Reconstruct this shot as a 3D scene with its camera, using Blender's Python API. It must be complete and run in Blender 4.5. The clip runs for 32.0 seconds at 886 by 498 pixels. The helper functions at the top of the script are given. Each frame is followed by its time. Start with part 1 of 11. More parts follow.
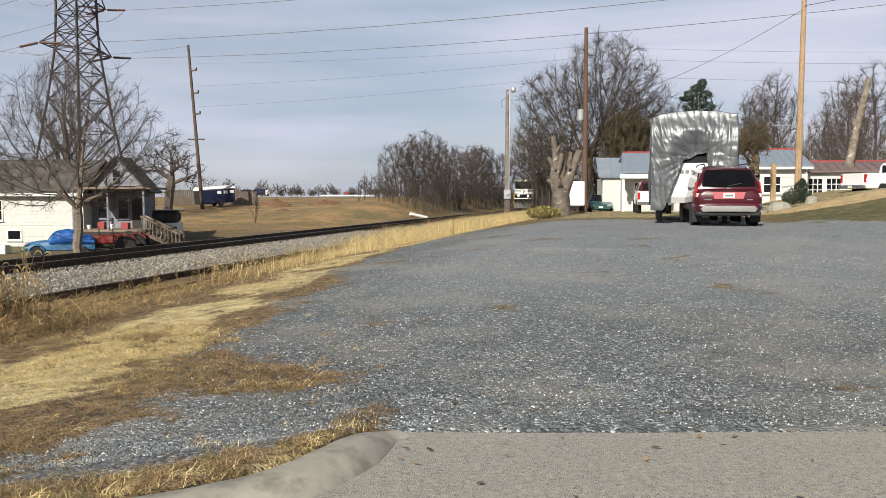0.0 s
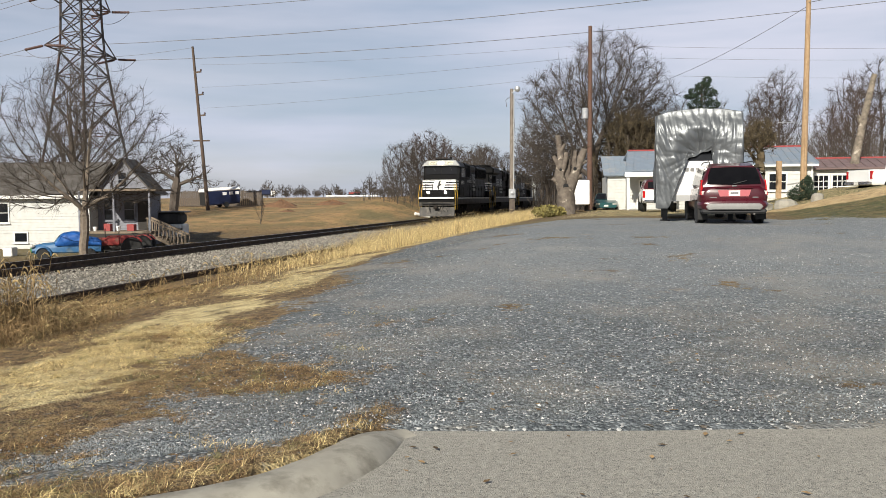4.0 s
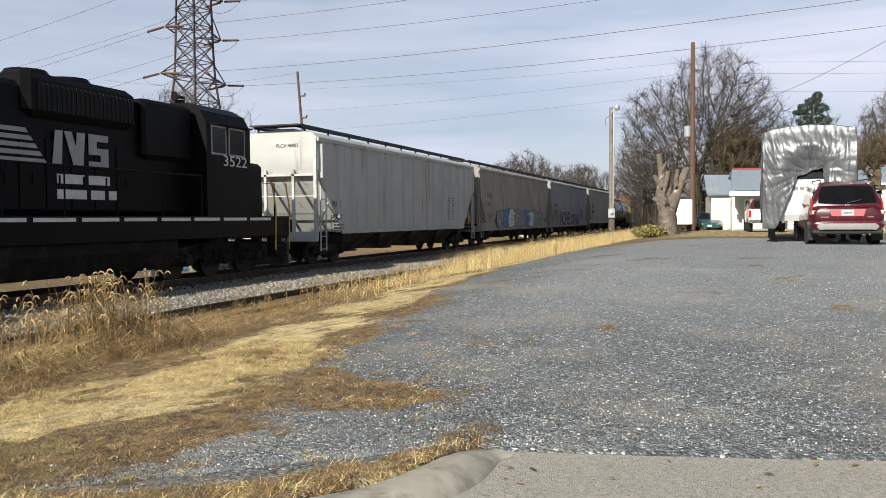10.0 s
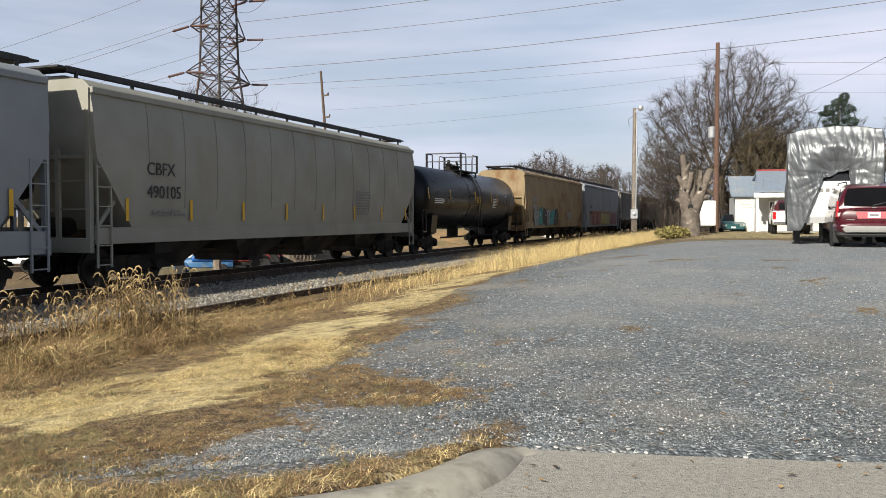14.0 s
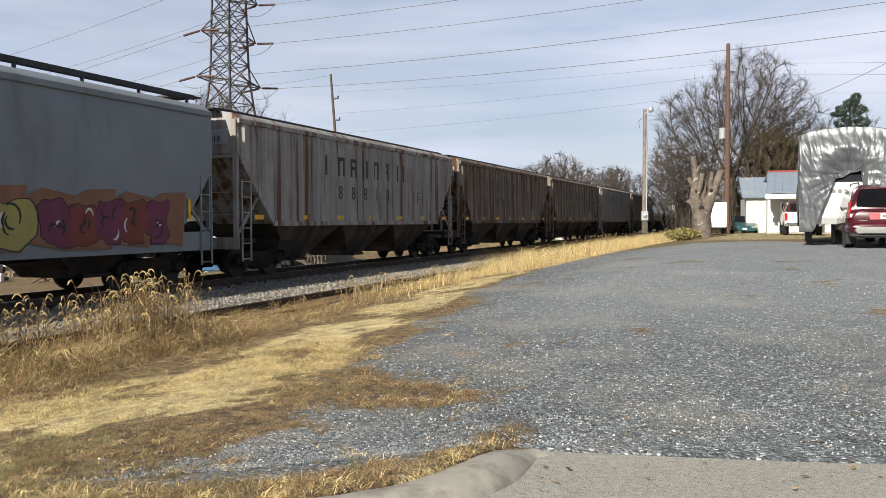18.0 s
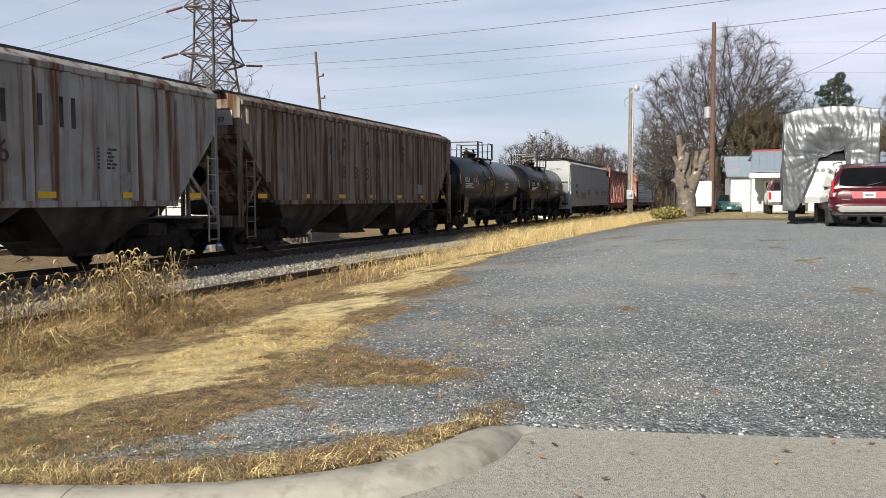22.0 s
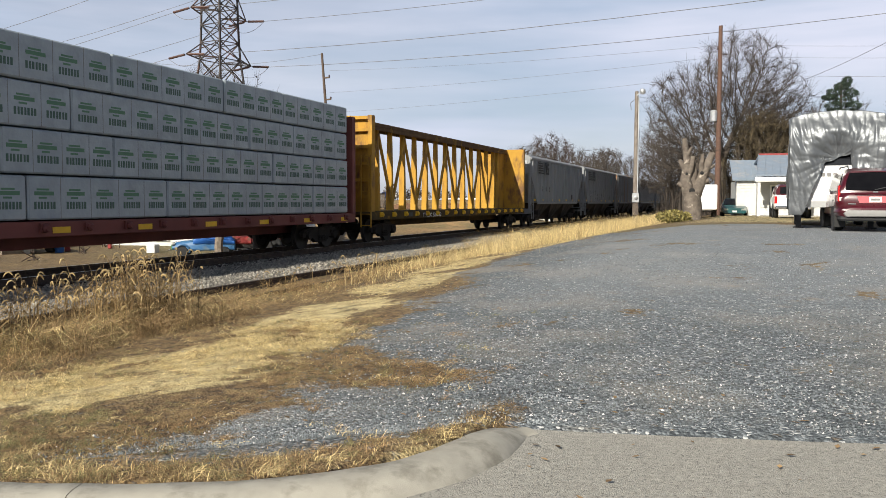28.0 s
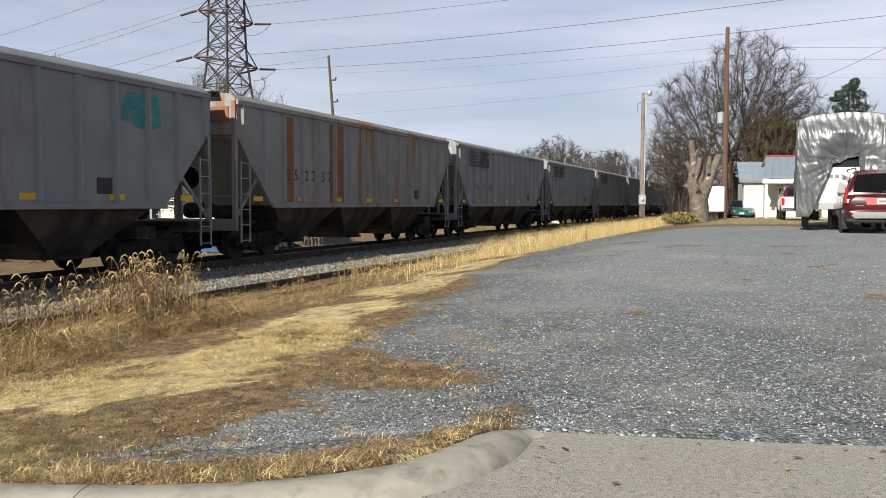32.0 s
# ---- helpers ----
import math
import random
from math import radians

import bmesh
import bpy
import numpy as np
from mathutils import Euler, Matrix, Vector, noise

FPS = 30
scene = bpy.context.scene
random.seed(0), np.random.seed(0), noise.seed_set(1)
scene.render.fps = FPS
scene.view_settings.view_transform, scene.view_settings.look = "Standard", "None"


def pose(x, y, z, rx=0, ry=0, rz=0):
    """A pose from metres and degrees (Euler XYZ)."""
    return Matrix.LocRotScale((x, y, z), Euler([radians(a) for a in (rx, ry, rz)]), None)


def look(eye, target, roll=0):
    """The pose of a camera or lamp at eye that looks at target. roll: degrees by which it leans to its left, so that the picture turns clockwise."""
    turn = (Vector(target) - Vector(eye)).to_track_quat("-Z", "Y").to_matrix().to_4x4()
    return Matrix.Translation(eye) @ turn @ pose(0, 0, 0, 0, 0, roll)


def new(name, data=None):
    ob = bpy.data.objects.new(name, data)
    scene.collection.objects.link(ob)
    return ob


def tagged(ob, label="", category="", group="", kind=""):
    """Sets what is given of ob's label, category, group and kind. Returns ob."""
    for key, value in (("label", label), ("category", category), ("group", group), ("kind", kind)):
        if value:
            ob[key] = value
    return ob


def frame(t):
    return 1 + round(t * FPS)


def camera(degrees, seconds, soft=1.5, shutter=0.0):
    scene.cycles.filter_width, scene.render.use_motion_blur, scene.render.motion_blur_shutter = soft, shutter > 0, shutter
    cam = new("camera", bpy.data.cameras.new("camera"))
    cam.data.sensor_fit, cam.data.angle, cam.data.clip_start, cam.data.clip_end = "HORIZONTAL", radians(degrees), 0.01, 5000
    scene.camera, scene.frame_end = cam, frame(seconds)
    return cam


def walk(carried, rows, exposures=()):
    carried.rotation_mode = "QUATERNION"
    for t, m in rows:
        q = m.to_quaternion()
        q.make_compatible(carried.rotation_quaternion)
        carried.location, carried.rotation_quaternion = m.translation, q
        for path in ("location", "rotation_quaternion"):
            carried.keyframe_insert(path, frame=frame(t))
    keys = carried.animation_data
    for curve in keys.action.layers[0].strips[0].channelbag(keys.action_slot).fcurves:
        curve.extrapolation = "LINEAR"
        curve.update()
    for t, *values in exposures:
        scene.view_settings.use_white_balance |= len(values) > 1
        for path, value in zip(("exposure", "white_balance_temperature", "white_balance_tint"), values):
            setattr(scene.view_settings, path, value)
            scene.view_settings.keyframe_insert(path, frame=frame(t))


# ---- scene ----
# ---------------------------------------------------------------- camera
cam = camera(55.5, 32.0, soft=0.85)


def shot(t, x, y, az, tilt, roll):
    """A camera row: place, heading clockwise from +y, tilt and roll in degrees."""
    return (t, pose(x, y, 1.6, 90 + tilt, 0, -az) @ pose(0, 0, 0, 0, 0, roll))


walk(cam, [shot(*row) for row in (
    (0, -0.003, -0.001, -0.000, -3.418, 0.000), (0.5, -0.005, -0.002, 0.502, -3.530, 0.209), (1, -0.005, -0.006, 0.548, -3.573, 0.012),
    (1.5, -0.005, -0.012, 0.470, -3.522, 0.233), (2, -0.004, -0.015, -0.984, -3.345, -0.109), (2.5, -0.003, -0.015, -0.228, -3.610, -0.414),
    (4.5, -0.003, -0.020, -0.511, -3.287, -0.392), (5, -0.003, -0.020, -0.798, -3.101, -0.414), (5.5, -0.002, -0.017, -1.151, -3.010, -0.374),
    (6, -0.001, -0.015, -1.337, -2.983, -0.453), (6.5, -0.000, -0.015, -1.439, -3.001, -0.568), (7, -0.000, -0.012, -1.594, -2.942, -0.678),
    (7.5, -0.000, -0.009, -1.782, -2.910, -0.813), (8, -0.000, -0.014, -2.810, -2.539, -1.233), (8.5, -0.001, -0.025, -5.200, -1.897, -1.376),
    (9, -0.002, -0.035, -5.942, -2.064, -0.663), (9.5, -0.002, -0.042, -6.689, -2.104, -0.625), (10, -0.002, -0.047, -6.973, -2.045, -0.417),
    (10.5, -0.002, -0.053, -7.195, -1.881, -0.241), (11, -0.003, -0.059, -7.558, -1.690, 0.018), (11.5, -0.005, -0.066, -7.919, -1.579, 0.025),
    (12, -0.007, -0.074, -8.108, -1.612, 0.159), (12.5, -0.010, -0.083, -8.056, -1.723, 0.386), (13, -0.013, -0.093, -8.043, -1.684, 0.088),
    (13.5, -0.018, -0.107, -7.876, -1.606, -0.053), (14, -0.023, -0.122, -8.411, -2.065, -0.020), (14.5, -0.025, -0.131, -9.277, -2.020, -0.290),
    (16.5, -0.037, -0.145, -8.881, -1.413, -0.182), (17, -0.035, -0.149, -9.004, -1.699, -0.168), (17.5, -0.032, -0.148, -9.038, -1.806, -0.150),
    (18, -0.032, -0.142, -9.099, -1.894, -0.231), (18.5, -0.032, -0.137, -9.169, -3.394, -0.720), (19, -0.032, -0.136, -9.015, -3.181, -1.100),
    (19.5, -0.031, -0.140, -9.130, -3.174, -1.237), (20, -0.031, -0.143, -9.117, -3.221, -1.255), (20.5, -0.033, -0.149, -8.554, -3.528, -1.432),
    (21, -0.035, -0.160, -8.338, -3.287, -0.810), (21.5, -0.036, -0.169, -8.187, -3.319, -0.444), (22, -0.038, -0.175, -8.136, -3.336, -0.217),
    (22.5, -0.039, -0.177, -8.117, -3.253, -0.153), (23, -0.039, -0.176, -8.187, -3.244, -0.114), (23.5, -0.039, -0.175, -8.212, -3.243, -0.113),
    (24, -0.038, -0.174, -8.254, -3.148, -0.194), (24.5, -0.038, -0.175, -8.293, -3.036, -0.184), (25, -0.038, -0.177, -8.213, -2.952, -0.021),
    (25.5, -0.038, -0.182, -8.229, -2.818, 0.096), (27.5, -0.041, -0.185, -8.337, -3.177, -0.023), (28, -0.041, -0.185, -8.462, -3.208, 0.148),
    (28.5, -0.040, -0.186, -8.546, -3.186, 0.290), (29, -0.039, -0.188, -8.709, -3.131, 0.248), (29.5, -0.038, -0.189, -8.794, -3.074, 0.123),
    (30, -0.039, -0.191, -8.797, -3.099, 0.179), (30.5, -0.040, -0.193, -8.783, -3.100, 0.191), (31, -0.040, -0.192, -8.829, -3.101, 0.215),
    (31.5, -0.039, -0.190, -8.893, -3.107, 0.124), (32, -0.038, -0.190, -8.904, -3.066, 0.112),
)], exposures=((0, 0.34), (6, 0.36), (8.5, 0.56), (13, 0.54), (20, 0.60), (25, 0.60), (28, 0.52), (32, 0.52)))

# ---------------------------------------------------------------- world, sun, exposure
SUN_AZ, SUN_EL = 203.0, 30.0
world = bpy.data.worlds.new("world")
scene.world = world
world.use_nodes = True
wn, wl = world.node_tree.nodes, world.node_tree.links
wn.clear()
w_out = wn.new("ShaderNodeOutputWorld")
w_bg = wn.new("ShaderNodeBackground")
w_bg.inputs["Strength"].default_value = 0.06
w_sky = wn.new("ShaderNodeTexSky")
w_sky.sky_type = "NISHITA"
w_sky.sun_disc = False
w_sky.sun_elevation = radians(SUN_EL)
w_sky.sun_rotation = radians(SUN_AZ)
w_sky.altitude, w_sky.air_density, w_sky.dust_density = 300, 1.0, 1.5
# thin high cloud, in soft streaks along the horizon
w_tc = wn.new("ShaderNodeTexCoord")
w_map = wn.new("ShaderNodeMapping")
w_map.inputs["Scale"].default_value = (1.3, 1.3, 7.5)
w_map.inputs["Location"].default_value = (0.35, 0.1, 0.25)
w_noise = wn.new("ShaderNodeTexNoise")
w_noise.inputs["Scale"].default_value = 1.9
w_noise.inputs["Detail"].default_value = 5
w_noise.inputs["Roughness"].default_value = 0.5
w_ramp = wn.new("ShaderNodeValToRGB")
w_ramp.color_ramp.elements[0].position, w_ramp.color_ramp.elements[0].color = 0.36, (0.55, 0.55, 0.55, 1)
w_ramp.color_ramp.elements[1].position, w_ramp.color_ramp.elements[1].color = 0.66, (1, 1, 1, 1)
w_sep = wn.new("ShaderNodeSeparateXYZ")
w_high = wn.new("ShaderNodeMapRange")
w_high.inputs["From Min"].default_value, w_high.inputs["From Max"].default_value = 0.29, 0.46
w_high.inputs["To Min"].default_value, w_high.inputs["To Max"].default_value = 1.0, 0.03
w_mul = wn.new("ShaderNodeMath")
w_mul.operation = "MULTIPLY"
w_mix = wn.new("ShaderNodeMixRGB")
w_map2 = wn.new("ShaderNodeMapping")
w_map2.inputs["Scale"].default_value = (1.0, 1.0, 9.0)
w_map2.inputs["Location"].default_value = (1.7, 0.4, 0.9)
w_band = wn.new("ShaderNodeTexNoise")
w_band.inputs["Scale"].default_value, w_band.inputs["Detail"].default_value = 1.6, 6
w_tone = wn.new("ShaderNodeValToRGB")
w_tone.color_ramp.elements[0].position, w_tone.color_ramp.elements[0].color = 0.36, (0.37, 0.435, 0.555, 1)
w_tone.color_ramp.elements[1].position, w_tone.color_ramp.elements[1].color = 0.64, (0.56, 0.575, 0.675, 1)
w_gain = wn.new("ShaderNodeVectorMath")
w_gain.operation = "SCALE"
w_gain.inputs["Scale"].default_value = 16.4
wl.new(w_tc.outputs["Generated"], w_map.inputs["Vector"])
wl.new(w_tc.outputs["Generated"], w_map2.inputs["Vector"])
wl.new(w_map2.outputs["Vector"], w_band.inputs["Vector"])
wl.new(w_band.outputs["Fac"], w_tone.inputs["Fac"])
wl.new(w_tone.outputs["Color"], w_gain.inputs[0])
wl.new(w_gain.outputs["Vector"], w_mix.inputs["Color2"])
wl.new(w_map.outputs["Vector"], w_noise.inputs["Vector"])
wl.new(w_noise.outputs["Fac"], w_ramp.inputs["Fac"])
wl.new(w_tc.outputs["Generated"], w_sep.inputs["Vector"])
wl.new(w_sep.outputs["Z"], w_high.inputs["Value"])
wl.new(w_ramp.outputs["Color"], w_mul.inputs[0])
wl.new(w_high.outputs["Result"], w_mul.inputs[1])
wl.new(w_mul.outputs["Value"], w_mix.inputs["Fac"])
wl.new(w_sky.outputs["Color"], w_mix.inputs["Color1"])
wl.new(w_mix.outputs["Color"], w_bg.inputs["Color"])
wl.new(w_bg.outputs["Background"], w_out.inputs["Surface"])

sun = new("sun", bpy.data.lights.new("sun", "SUN"))
sun.data.energy, sun.data.angle, sun.data.color = 5.0, radians(0.6), (1.0, 0.945, 0.83)
_az, _el = radians(SUN_AZ), radians(SUN_EL)
SUN_DIR = Vector((math.sin(_az) * math.cos(_el), math.cos(_az) * math.cos(_el), math.sin(_el)))
sun.matrix_world = look(SUN_DIR * 300, (0, 0, 0))


# ---------------------------------------------------------------- materials
def mat(name, a, b=None, scale=6.0, rough=0.75, metal=0.0, bump=0.15, grain=40.0, stain=None, stain_scale=1.2,
        stain_at=(0.5, 0.68), stretch=(1, 1, 1), island=0.0, each=0.0, spec=0.4, glow=0.0, coat=0.0, detail=5):
    """Two tones mixed by noise, an optional third tone as stains (stretch makes streaks), and fine relief."""
    m = bpy.data.materials.new(name)
    m.use_nodes = True
    nt = m.node_tree
    N, L = nt.nodes, nt.links
    bs = N["Principled BSDF"]
    b = b or tuple(c * 0.8 for c in a)
    tc = N.new("ShaderNodeTexCoord")
    n1 = N.new("ShaderNodeTexNoise")
    n1.inputs["Scale"].default_value, n1.inputs["Detail"].default_value = scale, detail
    L.new(tc.outputs["Object"], n1.inputs["Vector"])
    r1 = N.new("ShaderNodeMapRange")
    r1.inputs["From Min"].default_value, r1.inputs["From Max"].default_value = 0.3, 0.7
    L.new(n1.outputs["Fac"], r1.inputs["Value"])
    mx = N.new("ShaderNodeMixRGB")
    mx.inputs["Color1"].default_value, mx.inputs["Color2"].default_value = (*a, 1), (*b, 1)
    L.new(r1.outputs["Result"], mx.inputs["Fac"])
    col = mx.outputs["Color"]
    if stain:
        mp = N.new("ShaderNodeMapping")
        mp.inputs["Scale"].default_value = stretch
        L.new(tc.outputs["Object"], mp.inputs["Vector"])
        n2 = N.new("ShaderNodeTexNoise")
        n2.inputs["Scale"].default_value, n2.inputs["Detail"].default_value = stain_scale, 6
        n2.inputs["Roughness"].default_value = 0.62
        L.new(mp.outputs["Vector"], n2.inputs["Vector"])
        r2 = N.new("ShaderNodeMapRange")
        r2.inputs["From Min"].default_value, r2.inputs["From Max"].default_value = stain_at
        L.new(n2.outputs["Fac"], r2.inputs["Value"])
        m2 = N.new("ShaderNodeMixRGB")
        m2.inputs["Color2"].default_value = (*stain, 1)
        L.new(col, m2.inputs["Color1"])
        L.new(r2.outputs["Result"], m2.inputs["Fac"])
        col = m2.outputs["Color"]
    if island or each:
        if island:
            g = N.new("ShaderNodeNewGeometry")
            rnd, amount = g.outputs["Random Per Island"], island
        else:
            g = N.new("ShaderNodeObjectInfo")
            rnd, amount = g.outputs["Random"], each
        r3 = N.new("ShaderNodeMapRange")
        r3.inputs["To Min"].default_value, r3.inputs["To Max"].default_value = 1 - amount, 1 + amount
        L.new(rnd, r3.inputs["Value"])
        m3 = N.new("ShaderNodeVectorMath")
        m3.operation = "SCALE"
        L.new(col, m3.inputs[0])
        L.new(r3.outputs["Result"], m3.inputs["Scale"])
        col = m3.outputs["Vector"]
    L.new(col, bs.inputs["Base Color"])
    rr = N.new("ShaderNodeMapRange")
    rr.inputs["To Min"].default_value, rr.inputs["To Max"].default_value = max(0.02, rough - 0.1), min(1, rough + 0.1)
    L.new(n1.outputs["Fac"], rr.inputs["Value"])
    L.new(rr.outputs["Result"], bs.inputs["Roughness"])
    bs.inputs["Metallic"].default_value = metal
    bs.inputs["Specular IOR Level"].default_value = spec
    bs.inputs["Coat Weight"].default_value = coat
    bs.inputs["Coat Roughness"].default_value = 0.08
    if bump:
        n3 = N.new("ShaderNodeTexNoise")
        n3.inputs["Scale"].default_value, n3.inputs["Detail"].default_value = grain, 4
        L.new(tc.outputs["Object"], n3.inputs["Vector"])
        bp = N.new("ShaderNodeBump")
        bp.inputs["Strength"].default_value, bp.inputs["Distance"].default_value = bump, 0.02
        L.new(n3.outputs["Fac"], bp.inputs["Height"])
        L.new(bp.outputs["Normal"], bs.inputs["Normal"])
    if glow:
        bs.inputs["Emission Color"].default_value = (1, 0.9, 0.7, 1)
        bs.inputs["Emission Strength"].default_value = glow
    return m


def glass(name, tint=(0.02, 0.025, 0.03), rough=0.05):
    m = mat(name, tint, tuple(c * 1.3 for c in tint), scale=2, rough=rough + 0.06, bump=0, spec=0.3)
    return m


M_DARKSTEEL = mat("dark_steel", (0.018, 0.017, 0.016), (0.035, 0.03, 0.027), scale=5, rough=0.75, stain=(0.06, 0.045, 0.035), stain_scale=3)
M_STEEL = mat("worn_steel", (0.20, 0.19, 0.18), (0.12, 0.11, 0.10), scale=9, rough=0.45, metal=0.6)
M_RAIL = mat("rail_steel", (0.055, 0.036, 0.026), (0.035, 0.024, 0.018), scale=9, rough=0.7, stain=(0.09, 0.06, 0.04), stain_scale=5)
M_RAILTOP = mat("polished_rail", (0.42, 0.41, 0.40), (0.30, 0.29, 0.28), scale=12, rough=0.3, metal=0.9, bump=0.02)
M_TIE = mat("creosoted_timber", (0.04, 0.031, 0.025), (0.075, 0.06, 0.048), scale=7, rough=0.9, each=0.3, stretch=(1, 1, 1))
M_BALLAST = mat("ballast_stone", (0.235, 0.215, 0.18), (0.095, 0.087, 0.074), scale=26, rough=0.9, bump=1.0, grain=30, stain=(0.32, 0.295, 0.245), stain_scale=17, stain_at=(0.52, 0.6))
M_BALLASTROCK = mat("loose_ballast", (0.30, 0.275, 0.23), (0.17, 0.157, 0.133), scale=9, rough=0.9, island=0.55)
M_CONC = mat("old_concrete", (0.37, 0.35, 0.30), (0.265, 0.25, 0.215), scale=22, rough=0.9, bump=0.5, grain=120, stain=(0.16, 0.15, 0.13), stain_scale=60, stain_at=(0.56, 0.62))
M_KERB = mat("kerb_concrete", (0.38, 0.355, 0.295), (0.29, 0.27, 0.225), scale=7, rough=0.9, bump=0.16, grain=150, stain=(0.19, 0.175, 0.14), stain_scale=5, stain_at=(0.5, 0.7))
M_GRIT = mat("grit", (0.19, 0.208, 0.215), (0.085, 0.094, 0.099), scale=3, rough=0.75, island=0.6)
M_STRAW = mat("dry_straw", (0.66, 0.53, 0.27), (0.48, 0.365, 0.16), scale=3, rough=0.8, island=0.68)
M_WEED = mat("dead_weed", (0.33, 0.215, 0.10), (0.15, 0.094, 0.046), scale=3, rough=0.85, island=0.6)
M_STALK = mat("tan_stalk", (0.36, 0.25, 0.112), (0.20, 0.132, 0.06), scale=3, rough=0.85, bump=0, island=0.55)
M_OLIVE = mat("faded_grass", (0.22, 0.205, 0.085), (0.14, 0.125, 0.055), scale=3, rough=0.85, island=0.5)
M_BARK = mat("grey_bark", (0.125, 0.102, 0.082), (0.075, 0.06, 0.05), scale=7, rough=0.95, bump=0.5, grain=25)
M_BARKYARD = mat("tan_bark", (0.22, 0.18, 0.14), (0.13, 0.105, 0.082), scale=6, rough=0.95, bump=0.5, grain=22)
M_BARKPALE = mat("pale_bark", (0.27, 0.23, 0.18), (0.10, 0.083, 0.066), scale=3.5, rough=0.95, bump=0.6, grain=20, stain=(0.42, 0.37, 0.30), stain_scale=2.5, stain_at=(0.58, 0.66))
M_TWIG = mat("twigs", (0.078, 0.063, 0.05), (0.045, 0.037, 0.031), scale=2, rough=0.95, bump=0, island=0.35)
M_TWIGRED = mat("reddish_twigs", (0.085, 0.061, 0.05), (0.05, 0.037, 0.032), scale=2, rough=0.95, bump=0, island=0.35)
M_PINE = mat("pine_needles", (0.035, 0.055, 0.03), (0.02, 0.035, 0.02), scale=4, rough=0.8, bump=0, island=0.4)
M_IVY = mat("evergreen_vine", (0.10, 0.076, 0.042), (0.055, 0.042, 0.025), scale=3, rough=0.85, bump=0, island=0.5)
M_POLE = mat("pole_wood", (0.105, 0.074, 0.055), (0.07, 0.05, 0.038), scale=6, rough=0.9, stretch=(6, 6, 0.5), stain=(0.10, 0.07, 0.05), stain_scale=3)
M_POLEGREY = mat("grey_pole_wood", (0.23, 0.20, 0.17), (0.16, 0.135, 0.115), scale=6, rough=0.9, stretch=(6, 6, 0.5), stain=(0.11, 0.09, 0.07), stain_scale=3)
M_POLENEW = mat("new_pole_wood", (0.40, 0.275, 0.16), (0.31, 0.21, 0.12), scale=6, rough=0.85, stretch=(6, 6, 0.4), stain=(0.25, 0.16, 0.09), stain_scale=3)
M_POLERED = mat("reddish_pole_wood", (0.135, 0.075, 0.052), (0.09, 0.053, 0.04), scale=6, rough=0.9)
M_PYLON = mat("weathered_lattice_steel", (0.07, 0.062, 0.058), (0.05, 0.043, 0.041), scale=1.5, rough=0.75, stain=(0.10, 0.05, 0.036), stain_scale=0.4, stain_at=(0.5, 0.6))
M_WIRE = mat("wire", (0.17, 0.17, 0.18), (0.13, 0.13, 0.14), rough=0.6, bump=0)
M_INSUL = mat("insulator", (0.09, 0.045, 0.035), (0.06, 0.03, 0.025), rough=0.4, bump=0)
M_GALV = mat("galvanised", (0.42, 0.43, 0.44), (0.33, 0.34, 0.35), scale=8, rough=0.5, metal=0.5)
M_WHITE = mat("white_paint", (0.80, 0.79, 0.76), (0.72, 0.71, 0.68), scale=4, rough=0.6, bump=0.05, stain=(0.55, 0.52, 0.46), stain_scale=1.4, stain_at=(0.58, 0.8))
M_WHITECAR = mat("white_car_paint", (0.78, 0.78, 0.77), (0.74, 0.74, 0.73), scale=2, rough=0.3, bump=0, coat=0.5)
M_BLACKRUBBER = mat("rubber", (0.018, 0.018, 0.018), (0.028, 0.028, 0.027), scale=8, rough=0.85)
M_BLACKPLASTIC = mat("black_plastic", (0.025, 0.025, 0.026), (0.035, 0.035, 0.036), scale=8, rough=0.6)
M_GLASS = glass("window_glass", (0.008, 0.009, 0.011))
M_CHROME = mat("chrome", (0.6, 0.6, 0.6), (0.55, 0.55, 0.55), rough=0.2, metal=0.95, bump=0)


